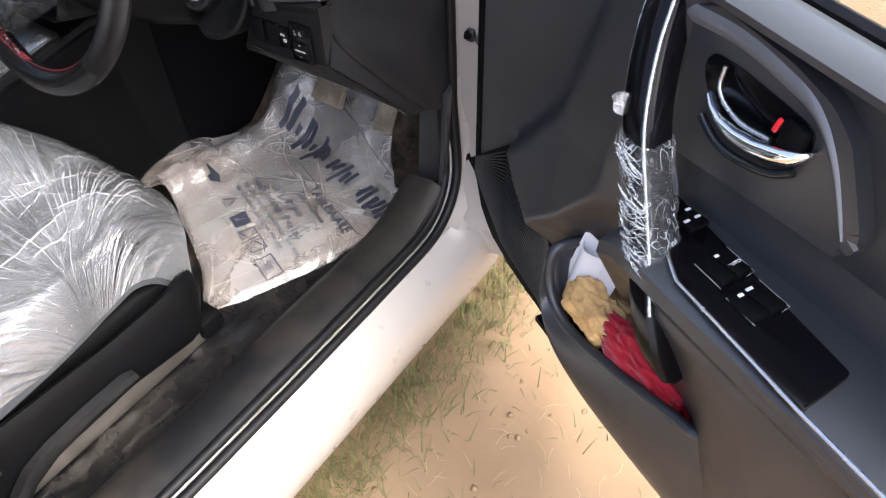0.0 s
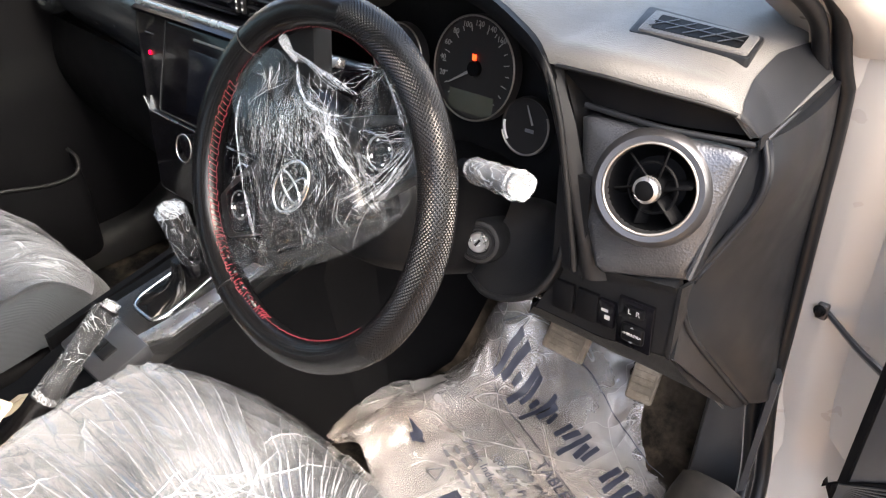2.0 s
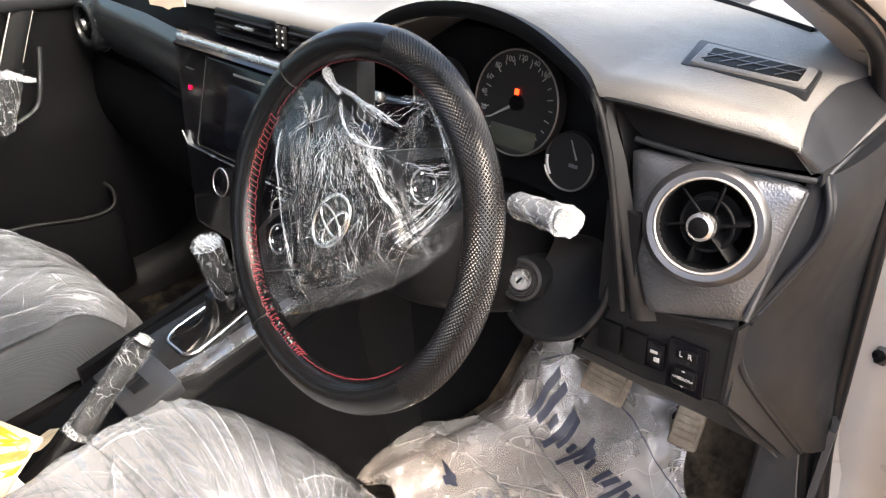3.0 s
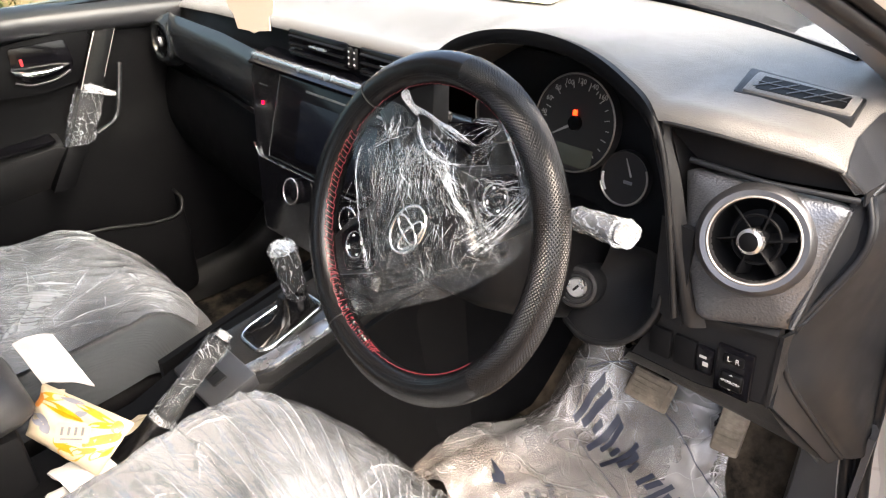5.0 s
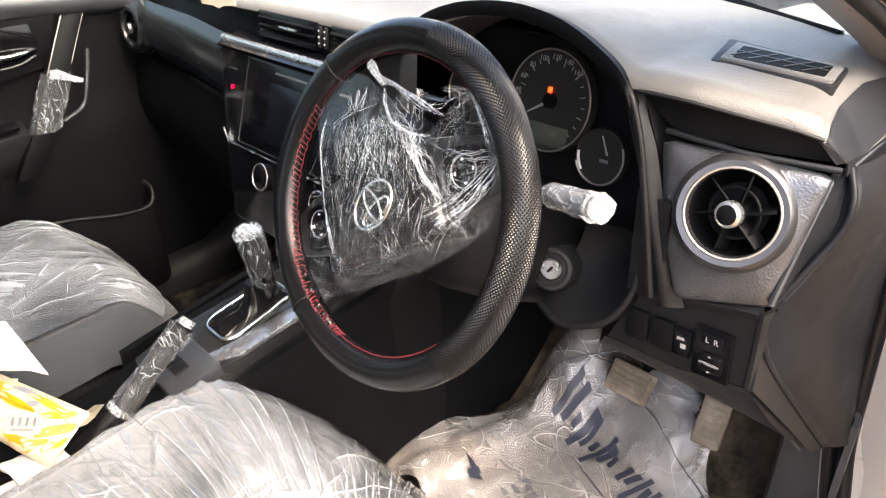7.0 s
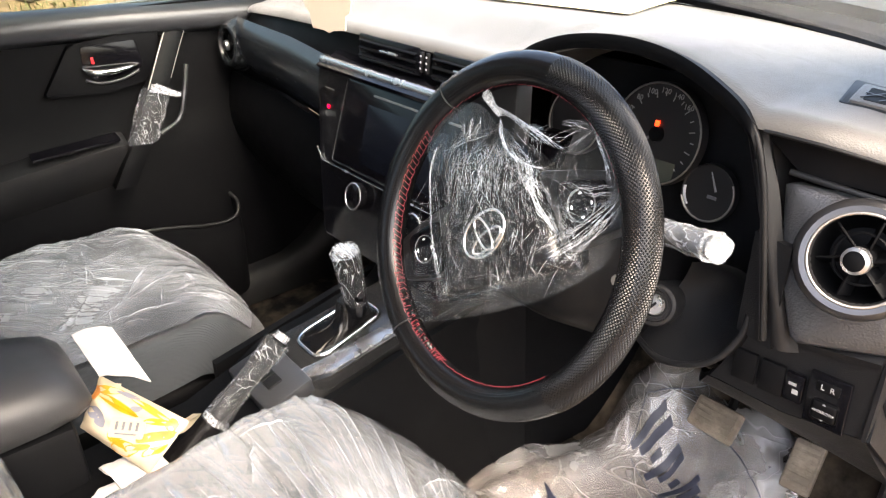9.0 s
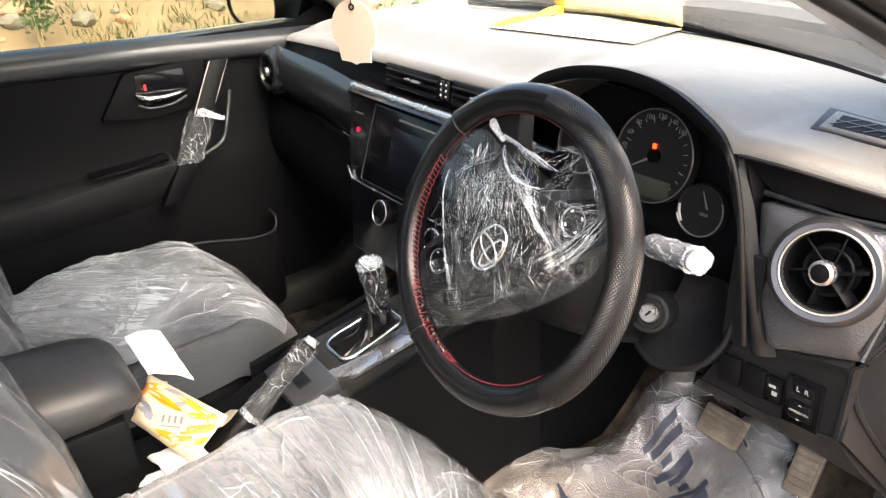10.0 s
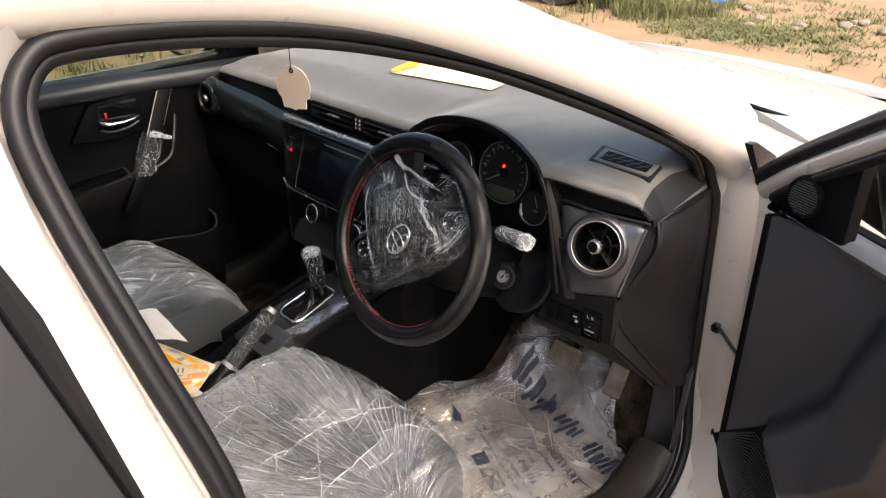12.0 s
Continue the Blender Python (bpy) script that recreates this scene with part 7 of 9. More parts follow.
# striped mark of the maker as plain slanted bars, in two ruled lines
for j in range(24):
    t = j / 23
    x, y = lerp(0.308, 0.660, t), lerp(0.968, 0.868, t)
    if j in (9, 15, 16):
        continue
    hgt = 0.062 - 0.016 * (j % 3) + 0.012 * math.sin(j * 2.3)
    bag_bar(x, y + 0.006 * math.sin(j * 1.9), 0.0095 + 0.002 * (j % 2), hgt, M_PRINT, "stripe_mark", 0.006 * math.sin(j * 1.3) - 0.004)
for pts in (((0.345, 1.040), (0.640, 0.945)), ((0.312, 0.925), (0.655, 0.787)), ((0.30, 0.93), (0.29, 0.985)), ((0.29, 0.985), (0.345, 1.040))):
    (xa, ya), (xb, yb) = pts
    lay(part("ruled_line", tube([V(lerp(xa, xb, t), lerp(ya, yb, t), 1.0) for t in np.linspace(0, 1, 30)], 0.0007, 4), M_PRINT, bag))
# pictograms
bag_bar(0.272, 0.758, 0.03, 0.012, M_PRINT, "star_mark", 0.01)
bag_bar(0.282, 0.752, 0.012, 0.024, M_PRINT, "star_mark", -0.008)
lay(part("triangle_mark", tube([V(0.343, 0.715, 1.0), V(0.372, 0.706, 1.0), V(0.364, 0.736, 1.0)], 0.0013, 4, True), M_PRINTG, bag))
bag_bar(0.402, 0.700, 0.036, 0.034, M_PRINT, "square_mark")
bag_bar(0.410, 0.697, 0.014, 0.020, M_PRINTG, "square_mark")


def box_mark(cx, cy, w, h, cross):
    c = V(cx, cy, 1.0)
    q = [c + ET * (sx * w / 2) + EU * (sy * h / 2) for sx, sy in ((-1, -1), (1, -1), (1, 1), (-1, 1))]
    lay(part("box_mark", tube([a.lerp(b, t) for a, b in zip(q, q[1:] + q[:1]) for t in (0, 0.25, 0.5, 0.75)], 0.0012, 4, True), M_PRINT, bag))
    if cross:
        for a, b in ((q[0], q[2]), (q[1], q[3])):
            lay(part("box_mark", tube([a.lerp(b, t) for t in np.linspace(0, 1, 8)], 0.0011, 4), M_PRINT, bag))
    else:
        bag_bar(cx - 0.008, cy + 0.004, 0.018, 0.012, M_PRINTG, "goblet_mark")
        bag_bar(cx - 0.002, cy - 0.006, 0.004, 0.014, M_PRINTG, "goblet_mark")


box_mark(0.478, 0.668, 0.062, 0.034, True)
box_mark(0.553, 0.635, 0.060, 0.034, False)

# ================= small loose things =================
# folded tissue beneath the pack
low = part("folded_tissue", sheet(lambda u, v: (lerp(0.030, 0.098, u), lerp(0.160, 0.222, v) + 0.012 * u, 0.542 + 0.010 * math.sin(u * 3) + 0.006 * noise.noise((u * 4, v * 4, 3))), 12, 10, 0.004), M_TISSUE, angle=60)
tagged(low, "folded white tissue lying under the tissue pack", "tissue")
# tissue pack on the console
tp = thing("tissue_pack", (0.06, 0.21, 0.53), "cream tissue pack with yellow and grey petals and a white tissue", "tissue pack")
PL, PT, PR, PB = V(-0.010, 0.158, 0.585), V(-0.042, 0.203, 0.628), V(0.090, 0.268, 0.600), V(0.092, 0.205, 0.550)
TP = frame_of((PL + PT + PR + PB) / 4, (PR - PL).cross(PT - PB), PR - PT)


def pack(u, v):
    s, t = lerp(-1, 1, u), lerp(-1, 1, v)
    bul = (1 - s ** 6) * (1 - t ** 6)
    p = PL.lerp(PB, u).lerp(PT.lerp(PR, u), v)
    return p + TP.to_3x3() @ V(0, 0, 0.016 * bul + 0.004 * noise.noise((s * 3, t * 3, 1)))


M_PACK = surface("cream printed film", (0.40, 0.345, 0.255), 0.35, vary=0.08, bump=0.2, grain=60)
M_PETAL = surface("yellow petal print", (0.46, 0.20, 0.006), 0.35, vary=0.4, vscale=30, bump=0.0)
M_PETALG = surface("blue-grey petal print", (0.16, 0.17, 0.21), 0.4, vary=0.4, vscale=40, bump=0.0)
M_PETALB = surface("brown petal print", (0.42, 0.16, 0.03), 0.4, vary=0.4, vscale=40, bump=0.0)
pk = part("pack", sheet(pack, 28, 24, 0.03), M_PACK, tp, "cream printed tissue pack", angle=60)


def petal(cx, cy, rx, ry, deg, mat):
    """A petal-shaped print that follows the pack."""
    bm = bmesh.new()
    pts = []
    for k in range(16):
        a = 2 * math.pi * k / 16
        x, y = rx * math.cos(a) * (1 + 0.25 * math.sin(2 * a)), ry * math.sin(a)
        c, s = math.cos(radians(deg)), math.sin(radians(deg))
        px, py = cx + x * c - y * s, cy + x * s + y * c
        pts.append((max(-0.97, min(0.97, px)), max(-0.97, min(0.97, py))))
    ctr = bm.verts.new(Vector(pack((cx + 1) / 2, (cy + 1) / 2)) + TP.to_3x3() @ V(0, 0, 0.0006))
    vs = [bm.verts.new(Vector(pack((x + 1) / 2, (y + 1) / 2)) + TP.to_3x3() @ V(0, 0, 0.0006)) for x, y in pts]
    for k in range(16):
        bm.faces.new((ctr, vs[k], vs[(k + 1) % 16]))
    part("petal_print", bm, mat, pk)


for pet in ((-0.62, 0.70, 0.34, 0.14, 25, M_PETAL), (-0.30, 0.42, 0.50, 0.15, -8, M_PETAL), (0.35, 0.78, 0.46, 0.10, -10, M_PETAL), (0.62, 0.55, 0.30, 0.10, 35, M_PETAL), (0.30, -0.70, 0.36, 0.24, 25, M_PETAL), (0.02, -0.42, 0.16, 0.34, -12, M_PETAL),
            (-0.66, -0.20, 0.24, 0.22, -20, M_PETALG), (-0.45, -0.34, 0.14, 0.20, 30, M_PETALG), (-0.20, 0.86, 0.22, 0.08, 5, M_PETALG), (0.10, 0.58, 0.16, 0.09, 40, M_PETALG), (0.72, 0.10, 0.12, 0.50, -30, M_PETALB), (0.88, -0.25, 0.08, 0.4, -20, M_PETAL),
            (0.55, -0.45, 0.09, 0.34, -38, M_PETALB), (-0.86, 0.42, 0.12, 0.26, 10, M_PETALB), (0.84, 0.66, 0.10, 0.22, 20, M_PETALB)):
    petal(*pet)
PW = frame_of(Vector(pack(0.58, 0.46)) + TP.to_3x3() @ V(0, 0, 0.0025), TP.to_3x3() @ V(0, 0, 1), TP.to_3x3() @ V(0.94, 0.34, 0))
part("print_panel", prism(rounded([(-0.024, 0.013), (0.024, 0.013), (0.024, -0.013), (-0.024, -0.013)], 0.004, 3), 0.0012, PW), M_PACK, pk, "cream panel with dark print bars")
for k in range(4):
    part("print_bar", box((0, 0, 0), (0.0035, 0.0105, 0.0006), PW @ Matrix.Translation((-0.0145 + 0.0095 * k, 0.002, 0.0004))), M_PRINTG, pk)
part("print_bar", box((0, 0, 0), (0.030, 0.002, 0.0006), PW @ Matrix.Translation((0, -0.008, 0.0004))), M_PRINTG, pk)


TA, TB, TC, TD = V(-0.034, 0.200, 0.632), V(0.020, 0.250, 0.632), V(-0.085, 0.240, 0.668), V(-0.116, 0.193, 0.660)


def tissue(u, v):
    return TA.lerp(TB, u).lerp(TD.lerp(TC, u), v) + V(0, 0, 0.006 * math.sin(math.pi * u) + 0.004 * noise.noise((u * 3, v * 4, 3)))


part("tissue", sheet(tissue, 18, 18, 0.003), M_TISSUE, tp, "soft white tissue pulled from the pack", angle=80)


def scrap(u, v):
    s, t = lerp(-1, 1, u), lerp(-1, 1, v)
    return V(0.105 + s * 0.045 + t * 0.01, 0.155 + t * 0.05 - s * 0.015, 0.535 + 0.012 * abs(noise.noise((s * 2, t * 2, 8))) + 0.01 * t)


sc = part("loose_tissue", sheet(scrap, 16, 16, 0.003), M_TISSUE)
tagged(sc, "crumpled white tissue wedged beside the driver's seat", "tissue")

# hanging card
card = thing("hanging_card", (0.0, 0.60, 1.03), "beige shaped air-freshener card hanging on a dark string", "air freshener")
CARD = frame_of((-0.017, 0.586, 1.078), (0.39, -0.92, 0.0), (0.92, 0.39, 0))
outline = [(0.040 * math.cos(a), 0.040 * math.sin(a) * 1.08) for a in np.linspace(radians(-25), radians(205), 26)]
outline += [(-0.030, -0.024), (-0.027, -0.045), (-0.008, -0.046), (0.0, -0.050), (0.008, -0.046), (0.027, -0.045), (0.028, -0.026), (0.036, -0.022)]
part("card", prism(outline, 0.0025, CARD, 0.0005), M_CARD, card)
part("eyelet", tube([CARD @ V(0.004 * math.cos(a), 0.033 + 0.004 * math.sin(a), 0.0) for a in np.linspace(0, 2 * math.pi, 13)[:-1]], 0.0012, 5, True), M_BLACK, card)
part("string", tube([CARD @ V(0, 0.035, 0.001), CARD @ V(0.001, 0.10, 0), CARD @ V(0.0, 0.22, 0)], 0.0009, 5), M_BLACK, card)

# sheet of paper with a yellow wrapper on the dash
def paper_at(u, v):
    p = V(-0.105, 0.915, 0) + V(0.293, 0.050, 0) * u + V(-0.035, 0.205, 0) * v
    return V(p.x, p.y, on_pad(p.x, min(p.y, back_y(p.x) - 0.01)) + 0.004 + 0.02 * max(0, u - 0.85) * v)


pp = part("paper_sheet", sheet(paper_at, 20, 14, 0.0008), M_PAPERY)
tagged(pp, "glossy pale yellow paper sheet lying on the dashboard top", "paper")
def wrapper_at(u, v):
    w = lin(u, [(0, 0.05), (0.3, 0.085), (0.55, 0.045), (0.62, 0.03), (0.8, 0.06), (1, 0.02)])
    h = lin(u, [(0, 0.003), (0.3, 0.010), (0.6, 0.006), (0.85, 0.016), (1, 0.010)])
    return paper_at(0.01 + 0.03 * u + w * v, u * 0.97) + V(0, 0, 0.002 + h * math.sin(math.pi * min(1, 0.15 + v * 0.8)) + 0.002 * noise.noise((u * 9, v * 3, 2)))


yw = part("yellow_wrapper", sheet(wrapper_at, 24, 8, 0.001), M_YELLOW)
tagged(yw, "curled orange-yellow plastic wrapper on the paper", "wrapper")

# ================= open driver's door =================
DO = Matrix(((0.877, 0.480, 0, 0.893), (-0.480, 0.877, 0, 0.816), (0, 0, 1, 0), (0, 0, 0, 1)))
# door axes: x along the door from its hinges, y outwards, z up
door = thing("driver_door", (1.2, 0.72, 0.3), "open white driver's door with black trim, switches and a full pocket", "car door")


def D(x, y, z):
    return DO @ V(x, y, z)


DBELT = 0.985


def door_foot(x):
    """The trim's lower edge, rounded at the front corner."""
    return lin(x, [(-0.044, 0.54), (-0.036, 0.47), (-0.022, 0.425), (0.005, 0.375), (0.04, 0.352), (0.10, 0.34)])


def trim_edge(z):
    """Where the swelling part of the trim begins, at a height."""
    return lin(z, [(0.40, 0.28), (0.43, 0.262), (0.479, 0.233), (0.52, 0.160), (0.548, 0.118), (0.60, 0.074), (0.634, 0.054), (0.66, 0.078), (0.749, 0.134), (0.819, 0.148), (0.897, 0.172), (0.985, 0.20)])


def dpanel(u, v):
    x = lerp(-0.044, 1.02, u)
    z = lerp(door_foot(x), DBELT, v)
    front = max(0, 0.16 - x) / 0.19
    y = 0.085 - 0.055 * front ** 1.2
    # the swelling: steep at its edge, deepest above the pocket, fading towards the handle
    d = x - trim_edge(z)
    rise = 1 / (1 + math.exp(-d * 150))
    fade = min(1, max(0, (lin(z, [(0.45, 0.222), (0.555, 0.226), (0.60, 0.27), (0.68, 0.33), (0.80, 0.34)]) - x) / 0.09))
    y -= lin(z, [(0.40, 0.080), (0.54, 0.078), (0.62, 0.060), (0.72, 0.046), (1.0, 0.034)]) * rise * fade ** 0.8
    return D(x, y, z)


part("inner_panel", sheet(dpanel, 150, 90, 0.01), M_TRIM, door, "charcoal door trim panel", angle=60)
# outer skin and end faces
def dskin(u, v):
    x = lerp(-0.055, 1.05, u)
    z = lerp(0.27, 0.925, v)
    return D(x, 0.155 + 0.035 * math.sin(math.pi * min(1, max(0, v * 0.9 + 0.1))) - 0.02 * max(0, 0.2 - x), z)


part("outer_skin", sheet(dskin, 20, 14, 0.012), M_PAINT, door, "white outer door skin")
part("outer_belt_seal", tube([D(-0.04, 0.170, 0.925), D(0.5, 0.176, 0.928), D(1.04, 0.176, 0.925)], 0.009, 6), M_RUBBER, door, angle=80)
part("front_edge", loft([[D(-0.040, 0.165, z), D(-0.042, 0.10, z), D(-0.01, 0.098, z), D(-0.005, 0.165, z)] for z in np.linspace(0.45, 0.925, 8)]), M_PAINT, door, "white front door edge")
part("trim_return", loft([[D(-0.042, 0.10, z), D(-0.044, 0.024, z), D(-0.034, 0.024, z), D(-0.034, 0.10, z)] for z in np.linspace(0.54, 0.985, 8)]), M_BLACK, door, "black trim edge")
part("door_bottom", box((0, 0, 0), (0.92, 0.10, 0.02), DO @ Matrix.Translation((0.58, 0.13, 0.285))), M_PAINT, door)
# belt cap
part("belt_cap", loft([[D(x, 0.078, 0.966), D(x, 0.058, 0.974), D(x, 0.054, 0.984), D(x, 0.064, 0.992), D(x, 0.085, 0.994), D(x, 0.112, 0.984), D(x, 0.12, 0.95)] for x in np.linspace(-0.05, 1.02, 20)]), M_BELT, door, "padded dark grey belt cap", angle=60)
part("belt_seal", tube([D(-0.01, 0.124, 0.982), D(0.5, 0.124, 0.984), D(1.02, 0.124, 0.982)], 0.008, 6), M_RUBBER, door)
# window frame: front post rises with the windscreen pillar
post = spline([D(-0.116, 0.08, 0.990), D(-0.035, 0.07, 1.055), D(0.09, 0.05, 1.140), D(0.15, 0.038, 1.177), D(0.30, 0.0, 1.25), D(0.48, -0.05, 1.315), D(0.68, -0.10, 1.365), D(0.86, -0.12, 1.38), D(1.0, -0.12, 1.365), D(1.03, -0.06, 1.2), D(1.04, 0.03, 1.08), D(1.03, 0.10, 0.99)], 50)
part("window_frame", tube(post, 0.017, 10), M_PAINT, door, "white window frame", angle=80)
part("frame_seal", tube([p + DO.to_3x3() @ V(-0.014, -0.004, 0.021) for p in post], 0.013, 8), M_RUBBER, door, "black rubber frame seal", angle=80)
part("inner_frame_seal", tube([p + DO.to_3x3() @ V(0.013, -0.008, -0.015) for p in post if p.z > 1.0], 0.009, 8), M_RUBBER, door, "black inner window seal", angle=80)
gl_ = part("window_pane", sheet(lambda u, v: D(lerp(0.09, 1.0, u), lerp(0.13, lerp(0.05, -0.12, u), v), lerp(0.97, lerp(1.15, 1.365, u ** 0.6), v)), 10, 8, 0.004), M_GLASS, door, "clear window pane")
gl_.visible_shadow = False
# tweeter corner and mirror
part("tweeter_corner", prism(rounded([(-0.085, 0.975), (0.085, 0.985), (0.085, 1.135), (0.06, 1.135)], 0.01, 3), 0.02, Matrix(((0.877, 0, -0.48, 0.893 + 0.48 * 0.055), (-0.48, 0, -0.877, 0.816 + 0.877 * 0.055), (0, 1, 0, 0), (0, 0, 0, 1))), 0.003), M_BLACK, door, "black mirror corner trim")
TW = frame_of(D(0.002, 0.050, 1.030), DO.to_3x3() @ V(0.1, -1, 0.1))
tw = part("tweeter", revolve([(0, 0.004), (0.025, 0.004), (0.027, 0.007), (0.031, 0.006), (0.033, 0.001), (0.0335, -0.008)], TW, 36), M_BLACK, door, "round tweeter grille")
for k in range(-6, 7):
    hw = math.sqrt(0.026 ** 2 - (0.0039 * k) ** 2)
    part("grille_rib", tube([TW @ V(-hw, 0.0039 * k, 0.0046), TW @ V(hw, 0.0039 * k, 0.0046)], 0.0010, 5), M_SATIN, tw)
part("wing_mirror", loft([[D(-0.02 + dx * k, 0.18 + yy, 1.01 + dz * k) for dx, dz in ((-0.04, -0.05), (0.06, -0.06), (0.10, -0.03), (0.10, 0.05), (0.05, 0.07), (-0.02, 0.06), (-0.05, 0.02))] for yy, k in ((0.0, 0.7), (0.02, 1.0), (0.12, 1.0), (0.20, 0.9), (0.225, 0.6))]), M_BLACK, door, "black inner side of the wing mirror", angle=60)

# handle bezel, recess and lever
def dplate(outline, y, depth, mat, name, parent, label="", bevel=0.003, r=0.01):
    m = DO @ Matrix(((1, 0, 0, 0), (0, 0, -1, y), (0, 1, 0, 0), (0, 0, 0, 1)))
    return part(name, prism(rounded(outline, r, 4), depth, m, bevel), mat, parent, label)


hbz = dplate([(0.285, 0.915), (0.292, 0.955), (0.33, 0.970), (0.42, 0.962), (0.468, 0.950), (0.497, 0.930), (0.542, 0.856), (0.536, 0.828), (0.30, 0.795)], 0.066, 0.02, M_SATIN, "handle_bezel", door, "satin charcoal handle bezel", 0.011)
dplate([(0.328, 0.908), (0.335, 0.928), (0.37, 0.930), (0.43, 0.926), (0.466, 0.922), (0.468, 0.888), (0.42, 0.873), (0.352, 0.873)], 0.0645, 0.004, M_GLOSS, "handle_recess", hbz, "black handle recess", 0.001, 0.012)
part("handle_lever", loft([[D(x, yy - 0.008 * math.sin(t), z + h * math.cos(t)) for t in np.linspace(0, 2 * math.pi, 13)[:-1]] for x, yy, z, h in ((0.350, 0.063, 0.892, 0.002), (0.362, 0.056, 0.887, 0.0035), (0.38, 0.050, 0.883, 0.005), (0.40, 0.047, 0.882, 0.0065), (0.425, 0.046, 0.885, 0.008), (0.448, 0.048, 0.891, 0.009), (0.464, 0.052, 0.897, 0.0085), (0.471, 0.058, 0.901, 0.006), (0.474, 0.064, 0.904, 0.003))]), M_CHROME, hbz, "chrome door handle", angle=60)
part("recess_lip", tube(spline([D(0.345, 0.062, 0.862), D(0.372, 0.058, 0.852), D(0.40, 0.057, 0.851), D(0.44, 0.058, 0.861), D(0.462, 0.062, 0.876)], 16), 0.0045, 8), M_WING, hbz, "rounded lip under the handle", angle=80)
BAND = spline([(0.290, 0, 0.948), (0.357, 0, 0.954), (0.415, 0, 0.948), (0.456, 0, 0.937), (0.490, 0, 0.906), (0.527, 0, 0.848)], 41)


def band_at(u, v):
    k = min(39, round(u * 40))
    d = (BAND[k + 1] - BAND[k]).normalized()
    n = V(-d.z, 0, d.x) * lin(u, [(0, 0.020), (0.5, 0.017), (0.75, 0.009), (1, 0.003)]) * (v - 0.5)
    p = BAND[min(40, round(u * 40))] + n
    return D(p.x, 0.0665 - 0.0035 * math.sin(math.pi * v), p.z)


part("bezel_band", sheet(band_at, 40, 6, 0.003), M_BAND, hbz, "light satin grey band along the bezel", angle=60)
part("lock_lever", tube(spline([D(0.358, 0.060, 0.926), D(0.361, 0.056, 0.908), D(0.374, 0.054, 0.897), D(0.40, 0.053, 0.891), D(0.432, 0.055, 0.894)], 16), 0.0026, 6), M_SILVER, hbz, angle=80)
part("lock_tab", box((0, 0, 0), (0.027, 0.010, 0.027), DO @ Matrix.Translation((0.451, 0.059, 0.908)), bevel=0.003), M_BLACK, hbz)
part("lock_mark", box((0, 0, 0), (0.005, 0.004, 0.015), DO @ Matrix.Translation((0.4345, 0.055, 0.912)) @ pose(0, 0, 0, 0, 12, 0), bevel=0.001), M_REDMARK, hbz, "red lock mark")

# armrest with switches
arm = part("armrest", loft([[D(x, 0.085, 0.80 + dz), D(x, 0.075, 0.752 + dz), D(x, -0.012, 0.745 + dz), D(x, -0.028, 0.738 + dz), D(x, -0.03, 0.72 + dz), D(x, 0.0, 0.66 + dz), D(x, 0.03, 0.60 + dz), D(x, 0.085, 0.56 + dz)] for x, dz in ((0.335, -0.02), (0.36, -0.005), (0.45, 0.0), (0.60, 0.012), (0.80, 0.03), (1.0, 0.04))]), M_TRIM, door, "charcoal door armrest", angle=30)


def arm_z(x):
    return 0.748 + lin(x, [(0.36, -0.005), (0.45, 0.0), (0.60, 0.012), (0.8, 0.03)])


AM = DO @ frame_of((0.46, 0.032, arm_z(0.46) + 0.003), (-0.08, -0.07, 1))
swp = part("switch_panel", prism(rounded([(-0.126, 0.036), (0.143, 0.008), (0.150, -0.055), (-0.018, -0.045), (-0.085, -0.012)], 0.005, 3), 0.008, AM @ Matrix.Translation((0, 0, 0.003)), 0.0015), M_GLOSS, door, "piano black window switch panel")
part("silver_edge", tube([AM @ V(-0.088, -0.015, 0.002), AM @ V(-0.02, -0.047, 0.002), AM @ V(0.150, -0.057, 0.002), AM @ V(0.30, -0.062, 0.004)], 0.0022, 6), M_SILVER, swp, "silver switch panel edge")
for cx, cy, w, h in ((-0.078, 0.020, 0.026, 0.026), (-0.009, 0.0115, 0.037, 0.0185), (-0.009, -0.0080, 0.037, 0.0185), (0.0420, 0.0055, 0.037, 0.020), (0.0420, -0.0150, 0.037, 0.020)):
    part("window_switch", box((0, 0, 0), (w, h, 0.008), AM @ Matrix.Translation((cx, cy, 0.0030)) @ pose(0, 0, 0, 0, -7, 0), bevel=0.002), M_BLACK, swp)
words("switch_word", "AUTO", 0.0055, AM @ Matrix.Translation((-0.005, 0.0115, 0.0078)) @ pose(0, 0, 0, 0, -7, 90), M_WHITE, swp)
for cx, cy in ((-0.009, 0.0235), (0.0420, 0.0185)):
    part("switch_line", tube([AM @ V(cx - 0.020, cy, 0.0045), AM @ V(cx + 0.0205, cy - 0.001, 0.0045), AM @ V(cx + 0.0215, cy - 0.012, 0.0045)], 0.0005, 4), M_DIM, swp)
    part("switch_line", tube([AM @ V(cx - 0.018, cy - 0.0425, 0.0045), AM @ V(cx + 0.0215, cy - 0.0435, 0.0045)], 0.0005, 4), M_DIM, swp)
for cx, cy, w in ((-0.092, 0.026, 0.006), (-0.078, 0.027, 0.007), (-0.078, 0.013, 0.007), (0.028, 0.000, 0.008), (0.030, -0.012, 0.006), (-0.022, 0.004, 0.005)):
    part("switch_symbol", box((0, 0, 0), (0.0035, w, 0.0006), AM @ Matrix.Translation((cx, cy, 0.0075))), M_WHITE, swp)
